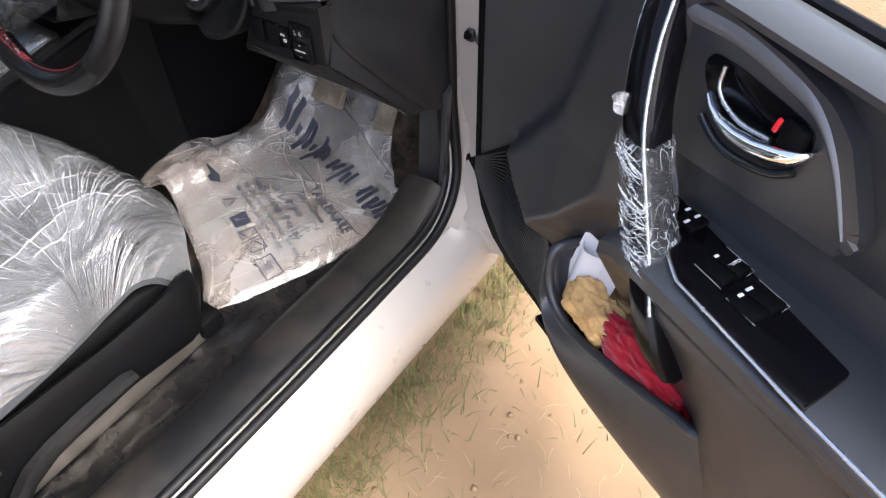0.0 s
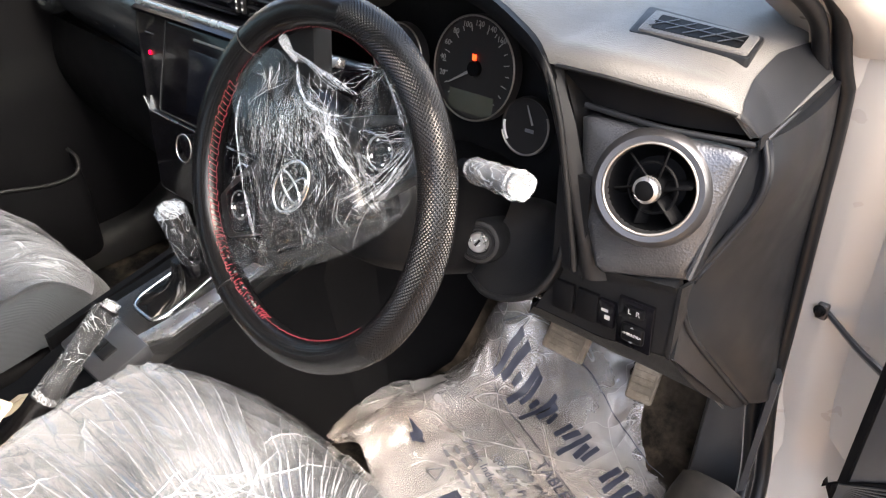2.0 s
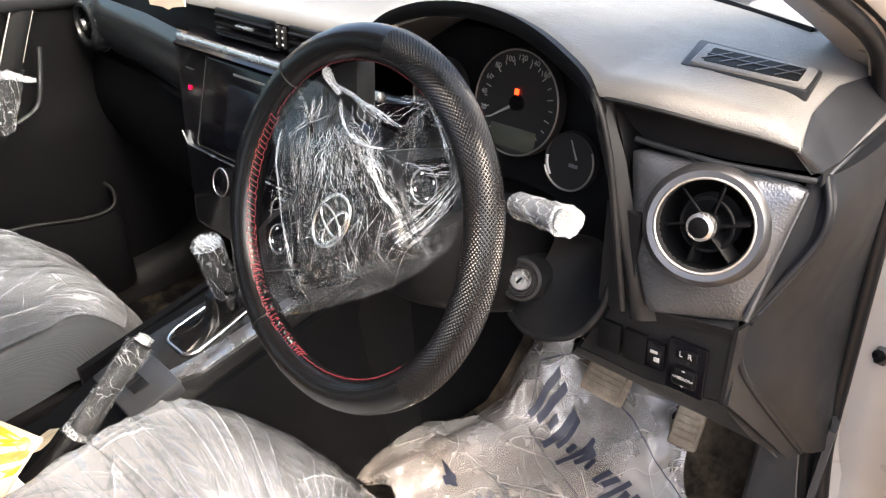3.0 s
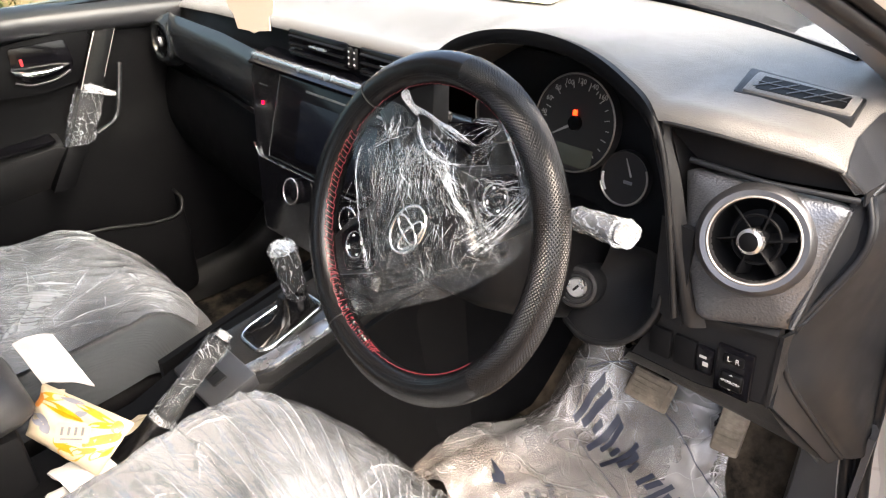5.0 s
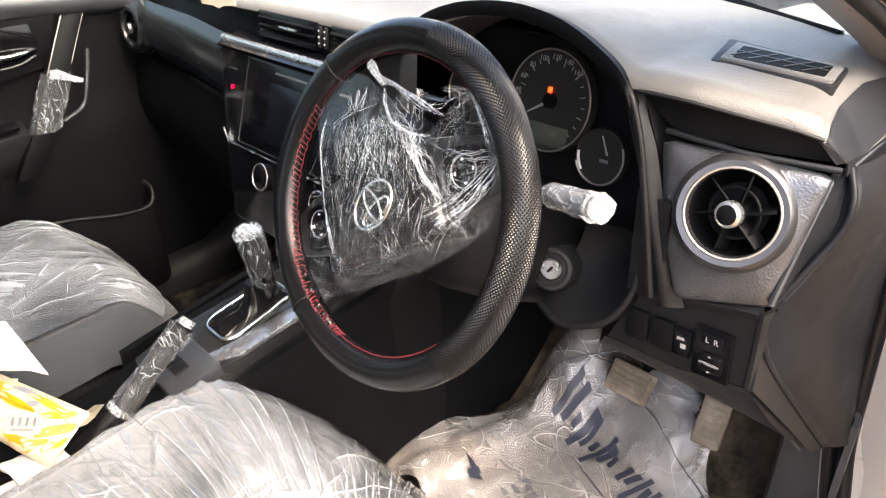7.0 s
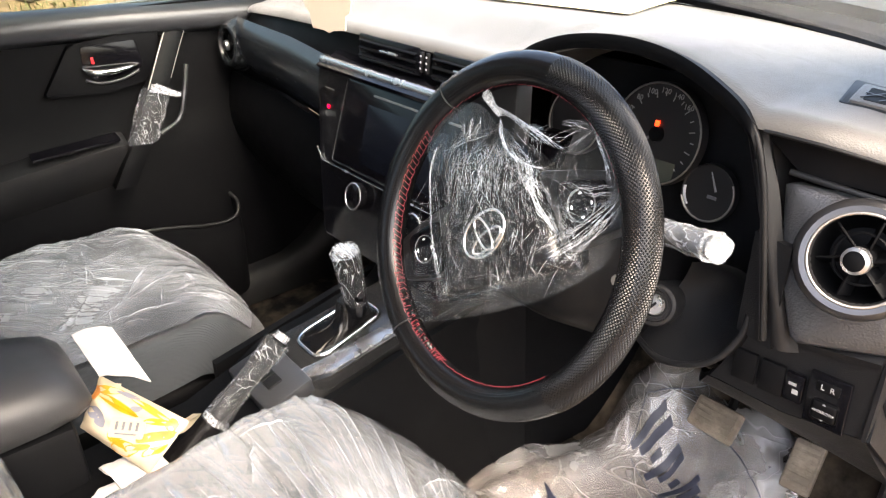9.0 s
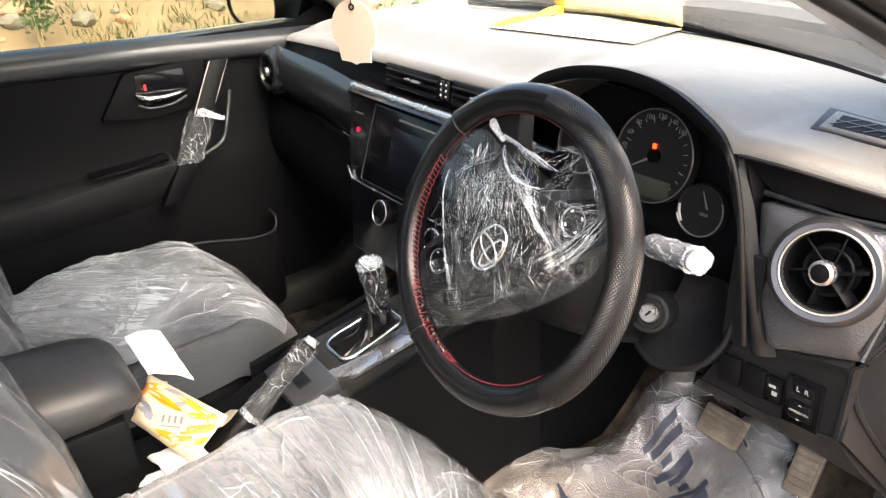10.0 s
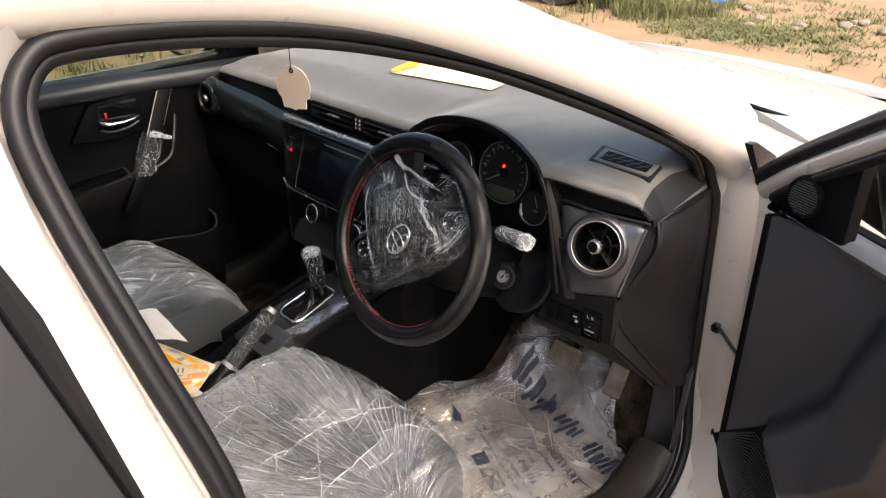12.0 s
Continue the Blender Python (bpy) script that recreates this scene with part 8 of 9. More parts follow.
part("armrest_crease", tube([D(0.462, -0.0265, 0.731), D(0.54, -0.0275, 0.737), D(0.62, -0.028, 0.742), D(0.72, -0.0285, 0.752), D(0.85, -0.029, 0.764)], 0.0018, 5), M_SATIN, arm, "", angle=80)

# gloss grab strip in front of the armrest
sp_ = spline([D(0.262, 0.062, 0.966), D(0.282, 0.034, 0.92), D(0.316, 0.006, 0.86), D(0.354, -0.004, 0.79), D(0.386, -0.012, 0.735), D(0.416, -0.024, 0.69), D(0.444, -0.026, 0.645), D(0.458, -0.016, 0.618)], 35)
st_ = DO.to_3x3()
grab = part("grab_strip", loft([[p + st_ @ V(*o) for o in ((-0.018, 0.004, 0), (-0.015, -0.006, 0), (0.0, -0.009, 0), (0.016, -0.008, 0), (0.023, 0.004, 0), (0.018, 0.03, 0), (-0.014, 0.03, 0))] for p in sp_]), M_GLOSS, door, "piano black grab strip", angle=50)
part("strip_edge", tube([p + st_ @ V(0.0195, -0.006, 0) for p in sp_[:25]], 0.0026, 6), M_SILVER, grab, "silver strip edge", angle=80)
part("strip_edge", tube([p + st_ @ V(-0.0185, -0.002, 0) for p in sp_], 0.0014, 6), M_SILVER, grab, angle=80)
wr = loft([[p + st_ @ V(*o) for o in ((-0.024, 0.006, 0), (-0.021, -0.009, 0), (-0.011, -0.014, 0), (0.0, -0.015, 0), (0.014, -0.014, 0), (0.024, -0.010, 0), (0.028, 0.006, 0), (0.02, 0.034, 0), (-0.016, 0.034, 0))] for p in spline(sp_[11:22], 40)])
for v in wr.verts:
    v.co += noise.noise_vector(v.co * 60) * 0.004 + noise.noise_vector(v.co * 170) * 0.002
part("film_wrap", wr, M_WRAP, grab, "crumpled clear film round the grab strip", angle=60)
bm = bmesh.new()
wrng = random.Random(17)
wsp = spline(sp_[11:22], 40)
for k in range(70):
    i0, u0 = wrng.randrange(0, 36), wrng.uniform(-0.022, 0.010)
    l_, dk = wrng.uniform(0.010, 0.032), wrng.uniform(-3, 5)
    pts_ = []
    for q in np.linspace(0, 1, 6):
        uu = min(0.024, u0 + l_ * q)
        p = wsp[int(min(39, max(0, i0 + dk * q)))].lerp(wsp[int(min(39, max(0, i0 + dk * q + 1)))], (i0 + dk * q) % 1)
        pts_.append(p + st_ @ V(uu, -0.0175 + 7.0 * uu * uu * 1.2 + 0.001 * math.sin(q * 9 + k), 0))
    tube(pts_, lambda t: wrng.uniform(0.0003, 0.0010) * (0.3 + math.sin(math.pi * t)), 4, bm=bm)
part("film_folds", bm, M_WRAPW, grab, "white stress folds of the wrap", angle=60)
part("film_tuft", crumple([D(0.284, 0.01, 0.862), D(0.302, 0.0, 0.866)], lambda t: 0.006 + 0.005 * t, 0.004, seed=31, m=8), M_WRAPW, grab)

# pocket: curved wall standing off the panel
PRIM = [(0.228, 0.080, 0.562), (0.210, 0.045, 0.561), (0.205, 0.006, 0.552), (0.226, -0.005, 0.497), (0.284, -0.010, 0.479), (0.386, -0.012, 0.512), (0.475, -0.010, 0.547), (0.538, 0.0, 0.564), (0.585, 0.06, 0.575)]
prim = spline(PRIM, 40)
PBOT = spline([(0.175, 0.050, 0.46), (0.20, 0.022, 0.432), (0.25, 0.004, 0.410), (0.31, 0.0, 0.395), (0.40, 0.004, 0.380), (0.50, 0.010, 0.368), (0.60, 0.02, 0.36), (0.74, 0.04, 0.352), (0.86, 0.085, 0.345)], 40)
rings = []
for k in range(11):
    t = k / 10
    rings.append([D(*(prim[i].lerp(PBOT[i], t) + V(0, -0.020 * math.sin(math.pi * t) ** 0.8, 0))) for i in range(40)])
bm = bmesh.new()
loft(rings, False, False, bm)
inner = []
for k in range(6):
    t = k / 5
    inner.append([D(*(prim[i].lerp(PBOT[i], t * 0.8) + V(0, 0.014 + 0.01 * t, 0))) for i in range(40)])
loft(inner, False, False, bm)
pocket = part("door_pocket", bm, M_TRIM, door, "charcoal moulded door pocket", angle=60, recalc=False)
part("pocket_rim", tube([D(p.x, p.y + 0.006, p.z) for p in prim], 0.008, 8), M_TRIM, pocket, angle=80)
part("pocket_floor", box((0, 0, 0), (0.44, 0.09, 0.01), DO @ Matrix.Translation((0.42, 0.045, 0.405))), M_BLACK, pocket)
# ribbed speaker panel at the front lower corner
def ribbed(u, v):
    x = lerp(-0.053, 0.215, u)
    z = lerp(door_foot(x) + 0.002, lin(x, [(-0.053, 0.530), (0.0, 0.580), (0.050, 0.628), (0.072, 0.598), (0.118, 0.545), (0.160, 0.515), (0.200, 0.462), (0.215, 0.44)]), v)
    front = max(0, 0.16 - x) / 0.19
    return D(x, 0.085 - 0.055 * front ** 1.2 - 0.004 - 0.05 * max(0, x - 0.02) / 0.19, z)


rb = part("speaker_panel", sheet(ribbed, 20, 14, 0.008), M_BLACK, door, "ribbed black speaker panel")
for k in range(26):
    t = k / 25
    part("rib", tube([Vector(ribbed(lerp(0.05, 0.95, s), lerp(0.1, 0.95, t))) + st_ @ V(0, -0.001, 0) for s in np.linspace(0, 1, 5)], 0.0014, 4), M_TRIM, rb)

# lower trim that swells out under the armrest and closes the pocket's rear end
def bulge(u, v):
    x = lerp(0.40, 1.02, u)
    zt = lin(x, [(0.40, 0.712), (0.53, 0.718), (0.61, 0.729), (0.70, 0.746), (1.02, 0.77)])
    zb = lin(x, [(0.40, 0.47), (0.50, 0.46), (0.545, 0.40), (0.60, 0.345)])
    ym = lin(x, [(0.40, 0.042), (0.46, 0.030), (0.505, 0.016), (0.545, -0.006), (0.60, -0.022), (1.02, -0.01)])
    yb = lin(x, [(0.40, 0.08), (0.50, 0.065), (0.545, 0.02), (0.60, 0.0)])
    z = lerp(zt, zb, v)
    return D(x, lin(z, [(zb, yb), (0.555, ym), (zt - 0.02, -0.018), (zt, -0.012)]), z)


part("lower_trim", sheet(bulge, 40, 24, 0.006), M_TRIM, door, "charcoal lower door trim", angle=60)

# papers and cloths in the pocket
def paper_bundle(name, c, w, h, curl, turn, label):
    m = DO @ Matrix.Translation(c) @ pose(0, 0, 0, -8, turn, 0)
    ob = part(name, sheet(lambda u, v: m @ V(lerp(-w, w, u), curl * (1 - math.cos((u - 0.5) * 2.2)) * 2, lerp(-h, h, v)), 12, 8, 0.0012), M_PAPER)
    tagged(ob, label, "paper")


paper_bundle("folded_paper", (0.252, 0.050, 0.528), 0.042, 0.058, -0.006, 10, "folded white paper in the door pocket")
paper_bundle("folded_paper", (0.236, 0.030, 0.518), 0.032, 0.058, 0.03, 4, "curled white paper in the door pocket")


def cloth(name, c, sx, sy, sz, mat, seed, label):
    bm = bmesh.new()
    bmesh.ops.create_icosphere(bm, subdivisions=5, radius=1.0)
    for v in bm.verts:
        n = v.co.copy()
        f = 0.95 + 0.2 * noise.noise(n * 1.7 + Vector((seed, 0, 0))) + 0.34 * (0.3 - abs(noise.noise(n * 2.6 + Vector((0, seed, 0))))) + 0.22 * (0.25 - abs(noise.noise(n * 6 + Vector((seed, 0, seed))))) + 0.05 * noise.noise(n * 16)
        v.co = DO @ (Vector(c) + Vector((n.x * sx, n.y * sy, n.z * sz)) * f)
    ob = part(name, bm, mat, angle=180)
    tagged(ob, label, "cloth")


cloth("yellow_cloth", (0.300, 0.034, 0.507), 0.068, 0.036, 0.036, M_YELLOW_CLOTH, 2.0, "crumpled yellow terry cloth stuffed in the door pocket")
cloth("red_cloth", (0.398, 0.026, 0.520), 0.086, 0.025, 0.036, M_RED_CLOTH, 6.0, "bunched red microfibre cloth in the door pocket")

# ================= passenger door =================
pdoor = thing("passenger_door", (-0.78, 0.3, 0.3), "closed passenger door with shade-darkened trim and view-dimming window", "car door")


# Trim colours are set darker than the driver's door, holding this side's shade.
def ppanel(u, v):
    y = lerp(-0.10, 0.93, u)
    z = lerp(0.28, 0.985, v)
    x = -0.745 + 0.035 * (1 / (1 + math.exp((z - 0.72) * 40))) * 0.6 - 0.012 * max(0, (y - 0.62) / 0.3)
    return (x, y, z)


part("inner_panel", sheet(ppanel, 30, 40, 0.02), M_BLACK, pdoor, "door trim panel in shade-darkened black")
part("belt_cap", loft([[V(-0.745, y, 0.935 + dz), V(-0.722, y, 0.95 + dz), V(-0.715, y, 0.972 + dz), V(-0.727, y, 0.992 + dz), V(-0.765, y, 1.0 + dz), V(-0.80, y, 0.99 + dz), V(-0.80, y, 0.95 + dz)] for y, dz in ((-0.10, 0.008), (0.2, 0.004), (0.5, -0.008), (0.75, -0.02), (0.93, -0.03))]), M_TRIM, pdoor, "padded belt cap in shade-darkened colour", angle=60)
part("outer_skin", sheet(lambda u, v: (-0.865 - 0.02 * math.sin(math.pi * v), lerp(0.95, -0.1, u), lerp(0.27, 0.98, v)), 10, 10, 0.012), M_PAINT, pdoor, "white outer skin")
PDM = Matrix(((0, 0, 1, -0.742), (1, 0, 0, 0), (0, 1, 0, 0), (0, 0, 0, 1)))   # local x along the car, y up, z into the cabin


def pplate(outline, z, depth, mat, name, parent, label="", bevel=0.003, r=0.01):
    return part(name, prism(rounded(outline, r, 4), depth, PDM @ Matrix.Translation((0, 0, z)), bevel), mat, parent, label)


phb = pplate([(0.345, 0.835), (0.412, 0.930), (0.592, 0.942), (0.560, 0.838), (0.47, 0.825)], 0.014, 0.02, M_BLACK, "handle_bezel", pdoor, "charcoal handle bezel", 0.005)
pplate([(0.428, 0.872), (0.430, 0.925), (0.540, 0.925), (0.546, 0.872), (0.525, 0.850), (0.45, 0.852)], 0.016, 0.004, M_GLOSS, "handle_recess", phb, "", 0.001)
part("handle_lever", loft([[PDM @ V(y, z + h * math.cos(t), 0.024 + 0.008 * math.sin(t) + b) for t in np.linspace(0, 2 * math.pi, 11)[:-1]] for y, z, b, h in ((0.424, 0.884, -0.008, 0.003), (0.429, 0.878, 0.0, 0.006), (0.45, 0.872, 0.005, 0.0065), (0.485, 0.871, 0.006, 0.0055), (0.515, 0.874, 0.002, 0.004), (0.534, 0.876, -0.007, 0.002))]), M_CHROME, phb, "chrome door handle", angle=60)
part("recess_lip", tube(spline([PDM @ V(0.428, 0.858, 0.016), PDM @ V(0.455, 0.848, 0.018), PDM @ V(0.50, 0.850, 0.018), PDM @ V(0.535, 0.862, 0.016)], 12), 0.003, 6), M_SATIN, phb, angle=80)
part("lock_mark", box((0, 0, 0), (0.006, 0.014, 0.003), PDM @ Matrix.Translation((0.448, 0.895, 0.019)), bevel=0.001), M_REDMARK, phb, "red lock mark")
pst = spline([(-0.748, 0.645, 0.958), (-0.728, 0.604, 0.895), (-0.706, 0.560, 0.824), (-0.690, 0.510, 0.735), (-0.682, 0.472, 0.68), (-0.684, 0.446, 0.635)], 26)
pgr = part("grab_strip", loft([[p + V(*o) for o in ((0.004, 0.022, 0), (0.010, 0.0, 0), (0.004, -0.022, 0), (-0.03, -0.018, 0), (-0.03, 0.018, 0))] for p in pst]), M_BLACK, pdoor, "piano black grab strip", angle=50)
part("strip_edge", tube([p + V(0.004, -0.022, 0) for p in pst[:11]], 0.0014, 6), M_STEEL, pgr, angle=80)
part("strip_edge", tube([p + V(0.002, 0.023, 0) for p in pst[:10]], 0.0009, 6), M_STEEL, pgr, angle=80)
wr = loft([[p + V(*o) for o in ((0.006, 0.030, 0), (0.016, 0.012, 0), (0.016, -0.012, 0), (0.006, -0.030, 0), (-0.03, -0.024, 0), (-0.03, 0.024, 0))] for p in spline(pst[10:17], 30)])
for v in wr.verts:
    v.co += noise.noise_vector(v.co * 60) * 0.004
part("film_wrap", wr, M_WRAP, pgr, "crumpled clear film", angle=60)
part("film_tuft", crumple([(-0.688, 0.598, 0.806), (-0.682, 0.570, 0.822), (-0.690, 0.540, 0.830)], lambda t: 0.004 + 0.006 * t, 0.005, seed=41, m=10), M_WRAPW, pgr)
part("grab_bracket", tube(spline([(-0.715, 0.632, 0.86), (-0.700, 0.612, 0.805), (-0.697, 0.590, 0.752), (-0.698, 0.545, 0.728)], 14), 0.0055, 8), M_WING, pdoor)
part("armrest", loft([[V(-0.745, y, 0.74 + dz), V(-0.715, y, 0.728 + dz), V(-0.700, y, 0.715 + dz), V(-0.698, y, 0.70 + dz), V(-0.715, y, 0.64 + dz), V(-0.745, y, 0.60 + dz)] for y, dz in ((-0.10, -0.03), (0.2, -0.018), (0.40, 0.0), (0.46, 0.004), (0.475, 0.0))]), M_DARK, pdoor, "armrest in shade-darkened charcoal", angle=30)
part("switch_recess", box((-0.712, 0.375, 0.733), (0.03, 0.17, 0.006), pose(0, 0, 0, 3, 12, 0)), M_GLOSS, pdoor)
ppk = spline([(-0.70, 0.30, 0.545), (-0.655, 0.36, 0.542), (-0.648, 0.48, 0.536), (-0.648, 0.60, 0.510), (-0.650, 0.660, 0.512), (-0.668, 0.678, 0.538), (-0.70, 0.675, 0.552)], 26)
bm = loft([[p for p in ppk], [p + V(0.012, 0, -0.08) for p in ppk], [p + V(0.0, 0, -0.2) for p in ppk]], False, False)
pk2 = part("door_pocket", bm, M_BLACK, pdoor, "door pocket in shade-darkened black", angle=60)
part("pocket_rim", tube(ppk, 0.0045, 8), M_DARK, pk2, angle=80)
# wing mirror outside
WM = frame_of((-0.965, 0.815, 1.015), (0.30, -1, 0.0))
wmr = part("wing_mirror", loft([[WM @ V(0.098 * k * math.copysign(abs(math.cos(a)) ** 0.75, math.cos(a)), 0.066 * k * math.copysign(abs(math.sin(a)) ** 0.75, math.sin(a)), z) for a in np.linspace(0, 2 * math.pi, 41)[:-1]] for k, z in ((0.90, -0.008), (0.93, 0.0), (1.0, 0.002), (1.04, -0.02), (0.98, -0.07), (0.6, -0.11))]), M_BLACK, pdoor, "black-edged wing mirror", angle=60)
part("mirror_glass", loft([[WM @ V(0.090 * k * math.copysign(abs(math.cos(a)) ** 0.75, math.cos(a)), 0.060 * k * math.copysign(abs(math.sin(a)) ** 0.75, math.sin(a)), z) for a in np.linspace(0, 2 * math.pi, 41)[:-1]] for k, z in ((1.0, -0.006), (1.0, -0.003))]), M_MIRROR, wmr, "mirror glass")
part("mirror_foot", loft([[V(-0.79, 0.86, 0.985), V(-0.79, 0.94, 0.985), V(-0.79, 0.93, 1.03), V(-0.79, 0.88, 1.03)], [V(-0.90, 0.86, 0.975), V(-0.90, 0.92, 0.975), V(-0.90, 0.91, 1.01), V(-0.90, 0.87, 1.01)]]), M_BLACK, pdoor)
part("mirror_corner", prism([(0.80, 0.965), (0.95, 0.95), (0.95, 1.035)], 0.02, Matrix(((0, 0, 1, -0.755), (1, 0, 0, 0), (0, 1, 0, 0), (0, 0, 0, 1))), 0.002), M_BLACK, pdoor, "black mirror corner trim")
fr_ = spline([(-0.80, 0.955, 0.98), (-0.765, 0.90, 1.05), (-0.715, 0.77, 1.122), (-0.665, 0.62, 1.195), (-0.622, 0.46, 1.265), (-0.59, 0.28, 1.322), (-0.575, 0.1, 1.352), (-0.575, -0.06, 1.355), (-0.62, -0.11, 1.25), (-0.70, -0.10, 1.1), (-0.78, -0.08, 0.98)], 50)
part("window_frame", tube(fr_, 0.024, 8), M_RUBBER, pdoor, "black window frame", angle=80)
PTOP = [(-0.09, 1.35), (0.1, 1.35), (0.28, 1.32), (0.46, 1.263), (0.62, 1.193), (0.77, 1.12), (0.90, 1.045), (0.945, 0.99)]


def side_pane(u, v):
    y = lerp(-0.09, 0.945, u)
    z = lerp(0.975, lin(y, PTOP), v)
    return (lin(z, [(0.975, -0.785), (1.36, -0.60)]), y, z)


# the pane's added tint dims the yard behind it
ppane = part("window_pane", sheet(side_pane, 20, 6, 0.004), M_SIDEGLASS, pdoor, "side window with view-dimming tint")
ppane.visible_shadow = False

# ================= outside: grass, stones, plants =================
rng = random.Random(5)


def blade(bm, x, y, h, lean, wid=0.003):
    a = rng.uniform(0, 2 * math.pi)
    z = ground_z(x, y) - 0.003
    d = Vector((math.cos(a), math.sin(a), 0))
    s = Vector((-d.y, d.x, 0)) * wid
    p0, p1, p2 = V(x, y, z), V(x, y, z + h * 0.6) + d * lean * 0.4, V(x, y, z + h) + d * lean
    v = [bm.verts.new(q) for q in (p0 - s, p0 + s, p1 + s * 0.7, p1 - s * 0.7, p2)]
    bm.faces.new((v[0], v[1], v[2], v[3]))
    bm.faces.new((v[3], v[2], v[4]))


def stuff(name, bm, mat, label, category):
    ob = part(name, bm, mat, angle=180, recalc=False)
    tagged(ob, label, category, kind="stuff")


# grass under the sill and along the car
bm = bmesh.new()
for i in range(6500):
    x = 0.79 + abs(rng.gauss(0, 0.065)) + (abs(rng.gauss(0, 0.2)) if i % 9 == 0 else 0)
    y = rng.uniform(-0.4, 1.9)
    dens = 0.35 + 0.65 * (0.5 + 0.5 * fbm((x, y, 2), 4.0))
    if rng.random() > dens:
        continue
    blade(bm, x, y, rng.uniform(0.012, 0.06), rng.uniform(0.01, 0.05), 0.0013)
stuff("sill_grass", bm, M_GRASS, "thin dry green grass growing beside the car", "grass")
# straw lying on the earth
bm = bmesh.new()
for i in range(130):
    x, y = rng.uniform(0.75, 1.25), rng.uniform(0.2, 1.3)
    a, l = rng.uniform(0, math.pi), rng.uniform(0.012, 0.06)
    z = ground_z(x, y) + 0.003
    d = Vector((math.cos(a), math.sin(a), 0)) * l / 2
    c = V(x, y, z)
    bend = Vector((-d.y, d.x, 0)) * rng.uniform(-0.3, 0.3)
    s = Vector((-d.y, d.x, 0)).normalized() * 0.0007
    q = [c - d, c + bend + V(0, 0, 0.006), c + d]
    v = [bm.verts.new(p + o) for p in q for o in (-s, s)]
    bm.faces.new((v[0], v[1], v[3], v[2]))
    bm.faces.new((v[2], v[3], v[5], v[4]))
stuff("straw", bm, M_STRAW, "dry straw scattered on the earth", "straw")
# clods and crumbs of earth
bm = bmesh.new()
for i in range(700):
    x, y = rng.uniform(0.8, 2.6), rng.uniform(-0.8, 2.2)
    r = rng.uniform(0.002, 0.008)
    z = ground_z(x, y)
    vs = bmesh.ops.create_icosphere(bm, subdivisions=1, radius=r, matrix=Matrix.Translation((x, y, z)) @ Matrix.Diagonal((1, 1.2, 0.6, 1)))["verts"]
    for v in vs:
        v.co += noise.noise_vector(v.co * 200) * r * 0.4
stuff("earth_crumbs", bm, M_SOIL, "small crumbs of dry earth", "earth")


# the far yard: grass tufts, stones and rubble
def scatter_tufts(n, cx, cy, rx, ry, hmin, hmax, per):
    for i in range(n):
        x, y = rng.gauss(cx, rx), rng.gauss(cy, ry)
        for k in range(per):
            blade(bm, x + rng.gauss(0, 0.07), y + rng.gauss(0, 0.07), rng.uniform(hmin, hmax), rng.uniform(0.02, 0.12), 0.006)


bm = bmesh.new()
scatter_tufts(190, -1.8, 6.7, 0.55, 0.24, 0.015, 0.05, 34)
scatter_tufts(160, -1.4, 7.7, 1.2, 0.6, 0.015, 0.06, 26)
scatter_tufts(14, -0.2, 6.4, 0.5, 0.3, 0.02, 0.06, 20)
scatter_tufts(60, -3.1, 7.2, 0.30, 0.22, 0.05, 0.20, 60)
scatter_tufts(24, 1.5, 7.6, 1.6, 0.6, 0.02, 0.07, 22)
scatter_tufts(220, -3.8, 1.6, 0.7, 2.6, 0.03, 0.12, 22)
scatter_tufts(260, -5.6, 3.2, 1.3, 2.4, 0.03, 0.10, 26)
stuff("yard_grass", bm, M_GRASS, "patches of dry green grass across the yard", "grass")


def stone(name, x, y, r, mat, label, group):
    bm = bmesh.new()
    bmesh.ops.create_icosphere(bm, subdivisions=2, radius=1.0)
    sd = rng.uniform(0, 50)
    for v in bm.verts:
        f = 1 + 0.35 * noise.noise(v.co * 1.3 + Vector((sd, 0, 0)))
        v.co = Vector((v.co.x * r * 1.2, v.co.y * r, v.co.z * r * 0.7)) * f
    bmesh.ops.transform(bm, matrix=pose(x, y, ground_z(x, y) + r * 0.35, 0, 0, rng.uniform(0, 180)), verts=bm.verts)
    tagged(part(name, bm, mat, angle=30), label, "stone", group)


for i in range(26):
    stone("stone", rng.gauss(-1.4, 0.7), rng.gauss(7.6, 0.6), rng.uniform(0.02, 0.07), M_STONE, "pale broken stone lying in the grass", "stones in the yard")
for i in range(90):
    stone("rubble_stone", rng.uniform(-8.6, -5.4), rng.uniform(0.4, 4.6), rng.uniform(0.025, 0.10), rng.choice((M_STONE, M_BRICK, M_STONE)), "broken brick and stone rubble on the earth bank", "rubble on the bank")


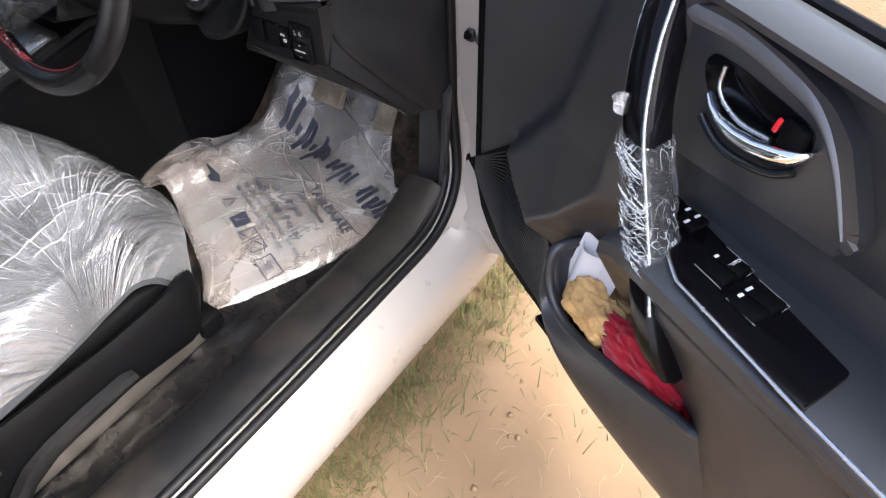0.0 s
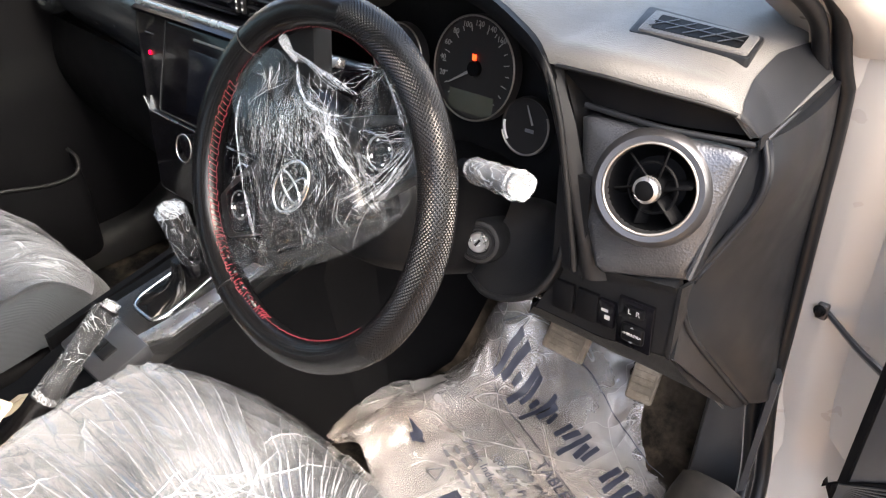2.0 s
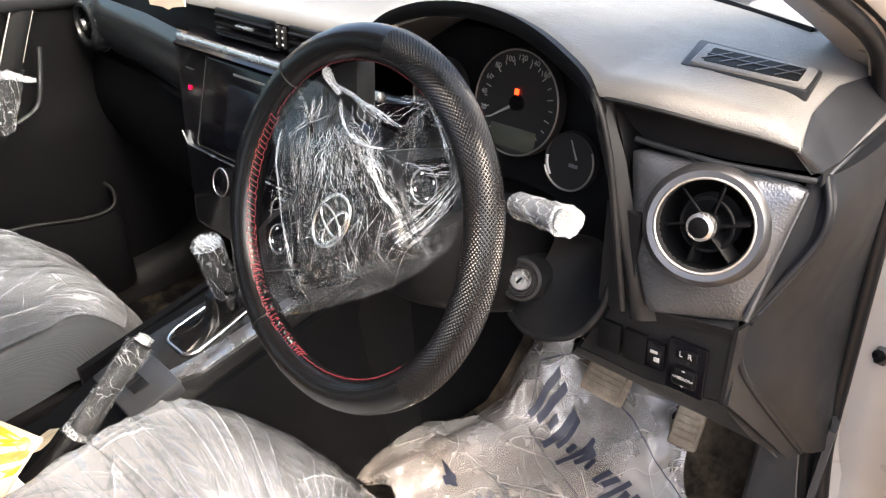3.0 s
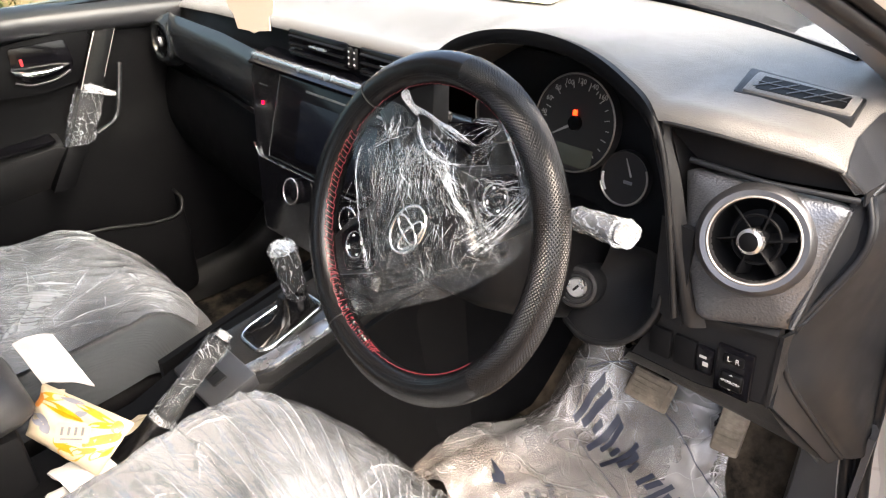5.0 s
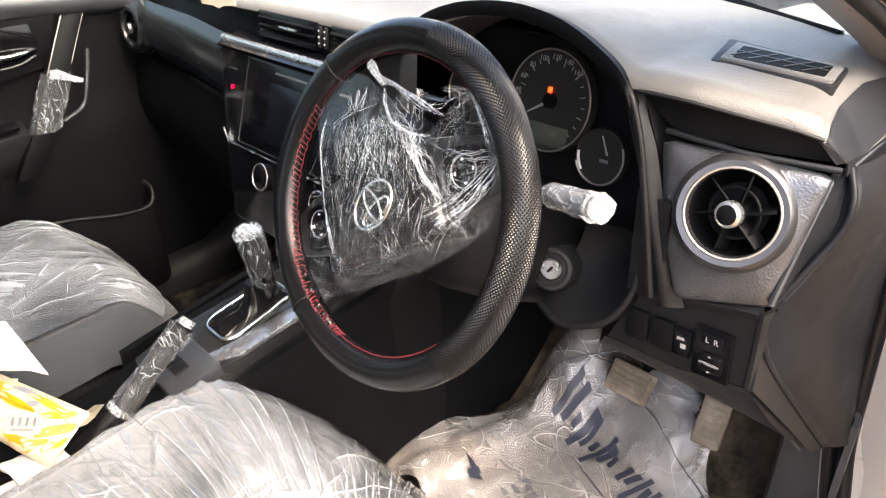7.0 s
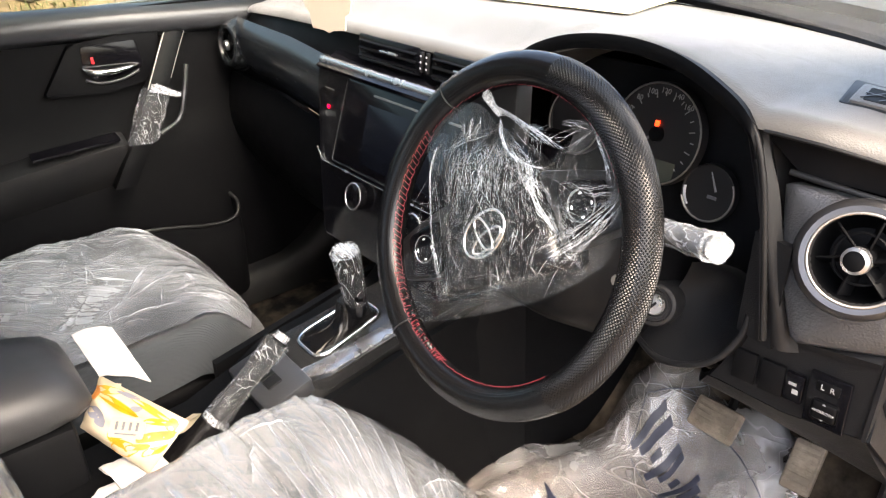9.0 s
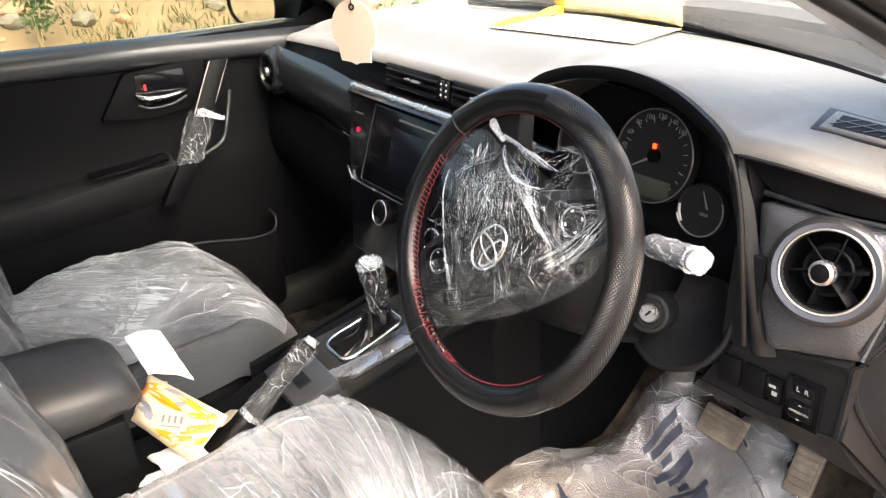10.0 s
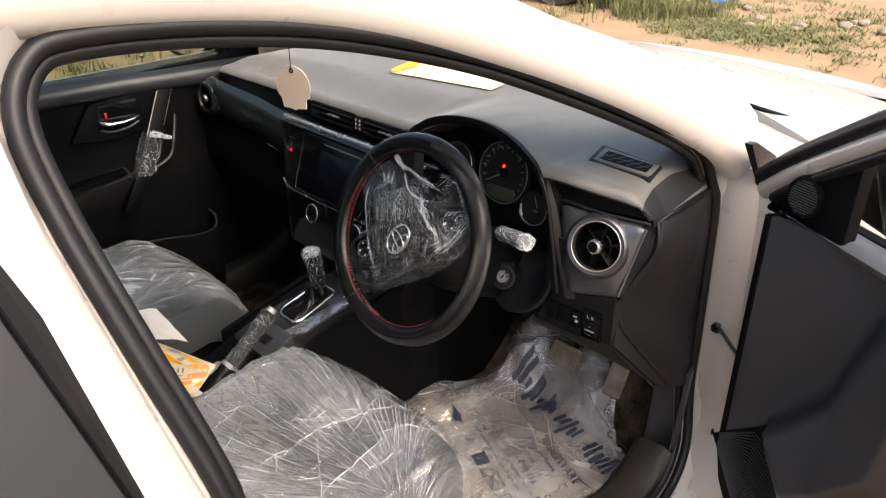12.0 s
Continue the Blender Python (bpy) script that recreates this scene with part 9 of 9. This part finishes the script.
# weedy plants beyond the passenger's window
def plant(name, x, y, h, n, label, leaf=0.03):
    pl = thing(name, (x, y, ground_z(x, y)), label, "plant", "plants by the bank")
    for i in range(n):
        a = rng.uniform(0, 2 * math.pi)
        tip = V(x + math.cos(a) * h * 0.35, y + math.sin(a) * h * 0.35, ground_z(x, y) + h * rng.uniform(0.7, 1))
        path = spline([(x, y, ground_z(x, y) - 0.02), (x + math.cos(a) * h * 0.1, y + math.sin(a) * h * 0.1, ground_z(x, y) + h * 0.5), tip], 8)
        st = part("stem", tube(path, lambda t: 0.008 * (1 - 0.7 * t), 5), M_STRAW, pl)
        bm = bmesh.new()
        for k in range(90):
            p = path[rng.randrange(2, 8)] + Vector((rng.gauss(0, 0.05), rng.gauss(0, 0.05), rng.gauss(0, 0.05))) * h
            d = Vector((rng.gauss(0, 1), rng.gauss(0, 1), rng.gauss(0, 0.6))).normalized() * leaf * rng.uniform(0.6, 1.4)
            s = d.orthogonal().normalized() * d.length * 0.35
            v = [bm.verts.new(q) for q in (p, p + d * 0.5 + s, p + d, p + d * 0.5 - s)]
            bm.faces.new(v)
        part("leaves", bm, M_LEAF, st, angle=180, recalc=False)


plant("weed_plant", -3.6, 2.75, 1.5, 7, "leafy green weed with thin dry stems", 0.035)
plant("weed_plant", -4.2, 2.1, 1.3, 4, "leafy green weed with thin dry stems", 0.03)
plant("weed_plant", -5.4, 0.9, 0.8, 8, "low bushy green weed on the bank", 0.04)
plant("weed_plant", -4.6, 3.8, 1.0, 6, "low bushy green weed on the bank", 0.035)
for dx, dy in ((0, 0), (0.06, 0.03), (0.12, -0.04)):
    x, y = -3.3 + dx, 2.15 + dy
    tagged(part("dry_stalk", tube(spline([(x, y, 0), (x - 0.03, y + 0.04, 0.7), (x + 0.05, y + 0.10, 1.5)], 10), 0.008, 5), M_STRAW), "thin dry plant stalk", "stalk", "dry stalks")


# parked car far off: only its lower side and a wheel come into view
fc = thing("parked_car", (-5.3, 7.6, 0), "dark car parked far off with a silver-rimmed wheel", "car")
part("body", loft([[V(x, y, z) for y, z in ((6.75, 0.22), (6.7, 0.5), (6.75, 0.8), (6.95, 0.95), (8.2, 0.95), (8.4, 0.8), (8.4, 0.22))] for x in (-7.2, -7.0, -3.6, -3.3)]), M_TINT, fc, "dark painted body")
for x in (-6.6, -4.05):
    wm = frame_of((x, 6.72, 0.31), (0, -1, 0))
    w = part("wheel", revolve([(0.19, 0.02), (0.2, 0.05), (0.29, 0.05), (0.31, 0.02), (0.31, -0.15), (0.2, -0.15)], wm, 32), M_TYRE, fc, "dusty tyre")
    part("rim", revolve([(0, 0.03), (0.05, 0.035), (0.17, 0.02), (0.19, 0.03), (0.2, 0.0)], wm, 24), M_SILVER, w, "silver rim")
tarp = bmesh.new()
sheet(lambda u, v: (lerp(-3.3, -2.6, u), lerp(7.9, 8.2, v), ground_z(-3, 8) + 0.05 + 0.12 * math.sin(math.pi * u) * math.sin(math.pi * v) + 0.05 * noise.noise((u * 5, v * 5, 0))), 20, 14, 0.004, tarp)
tagged(part("blue_tarpaulin", tarp, M_BLUE, angle=180), "crumpled blue tarpaulin on the ground", "tarpaulin")
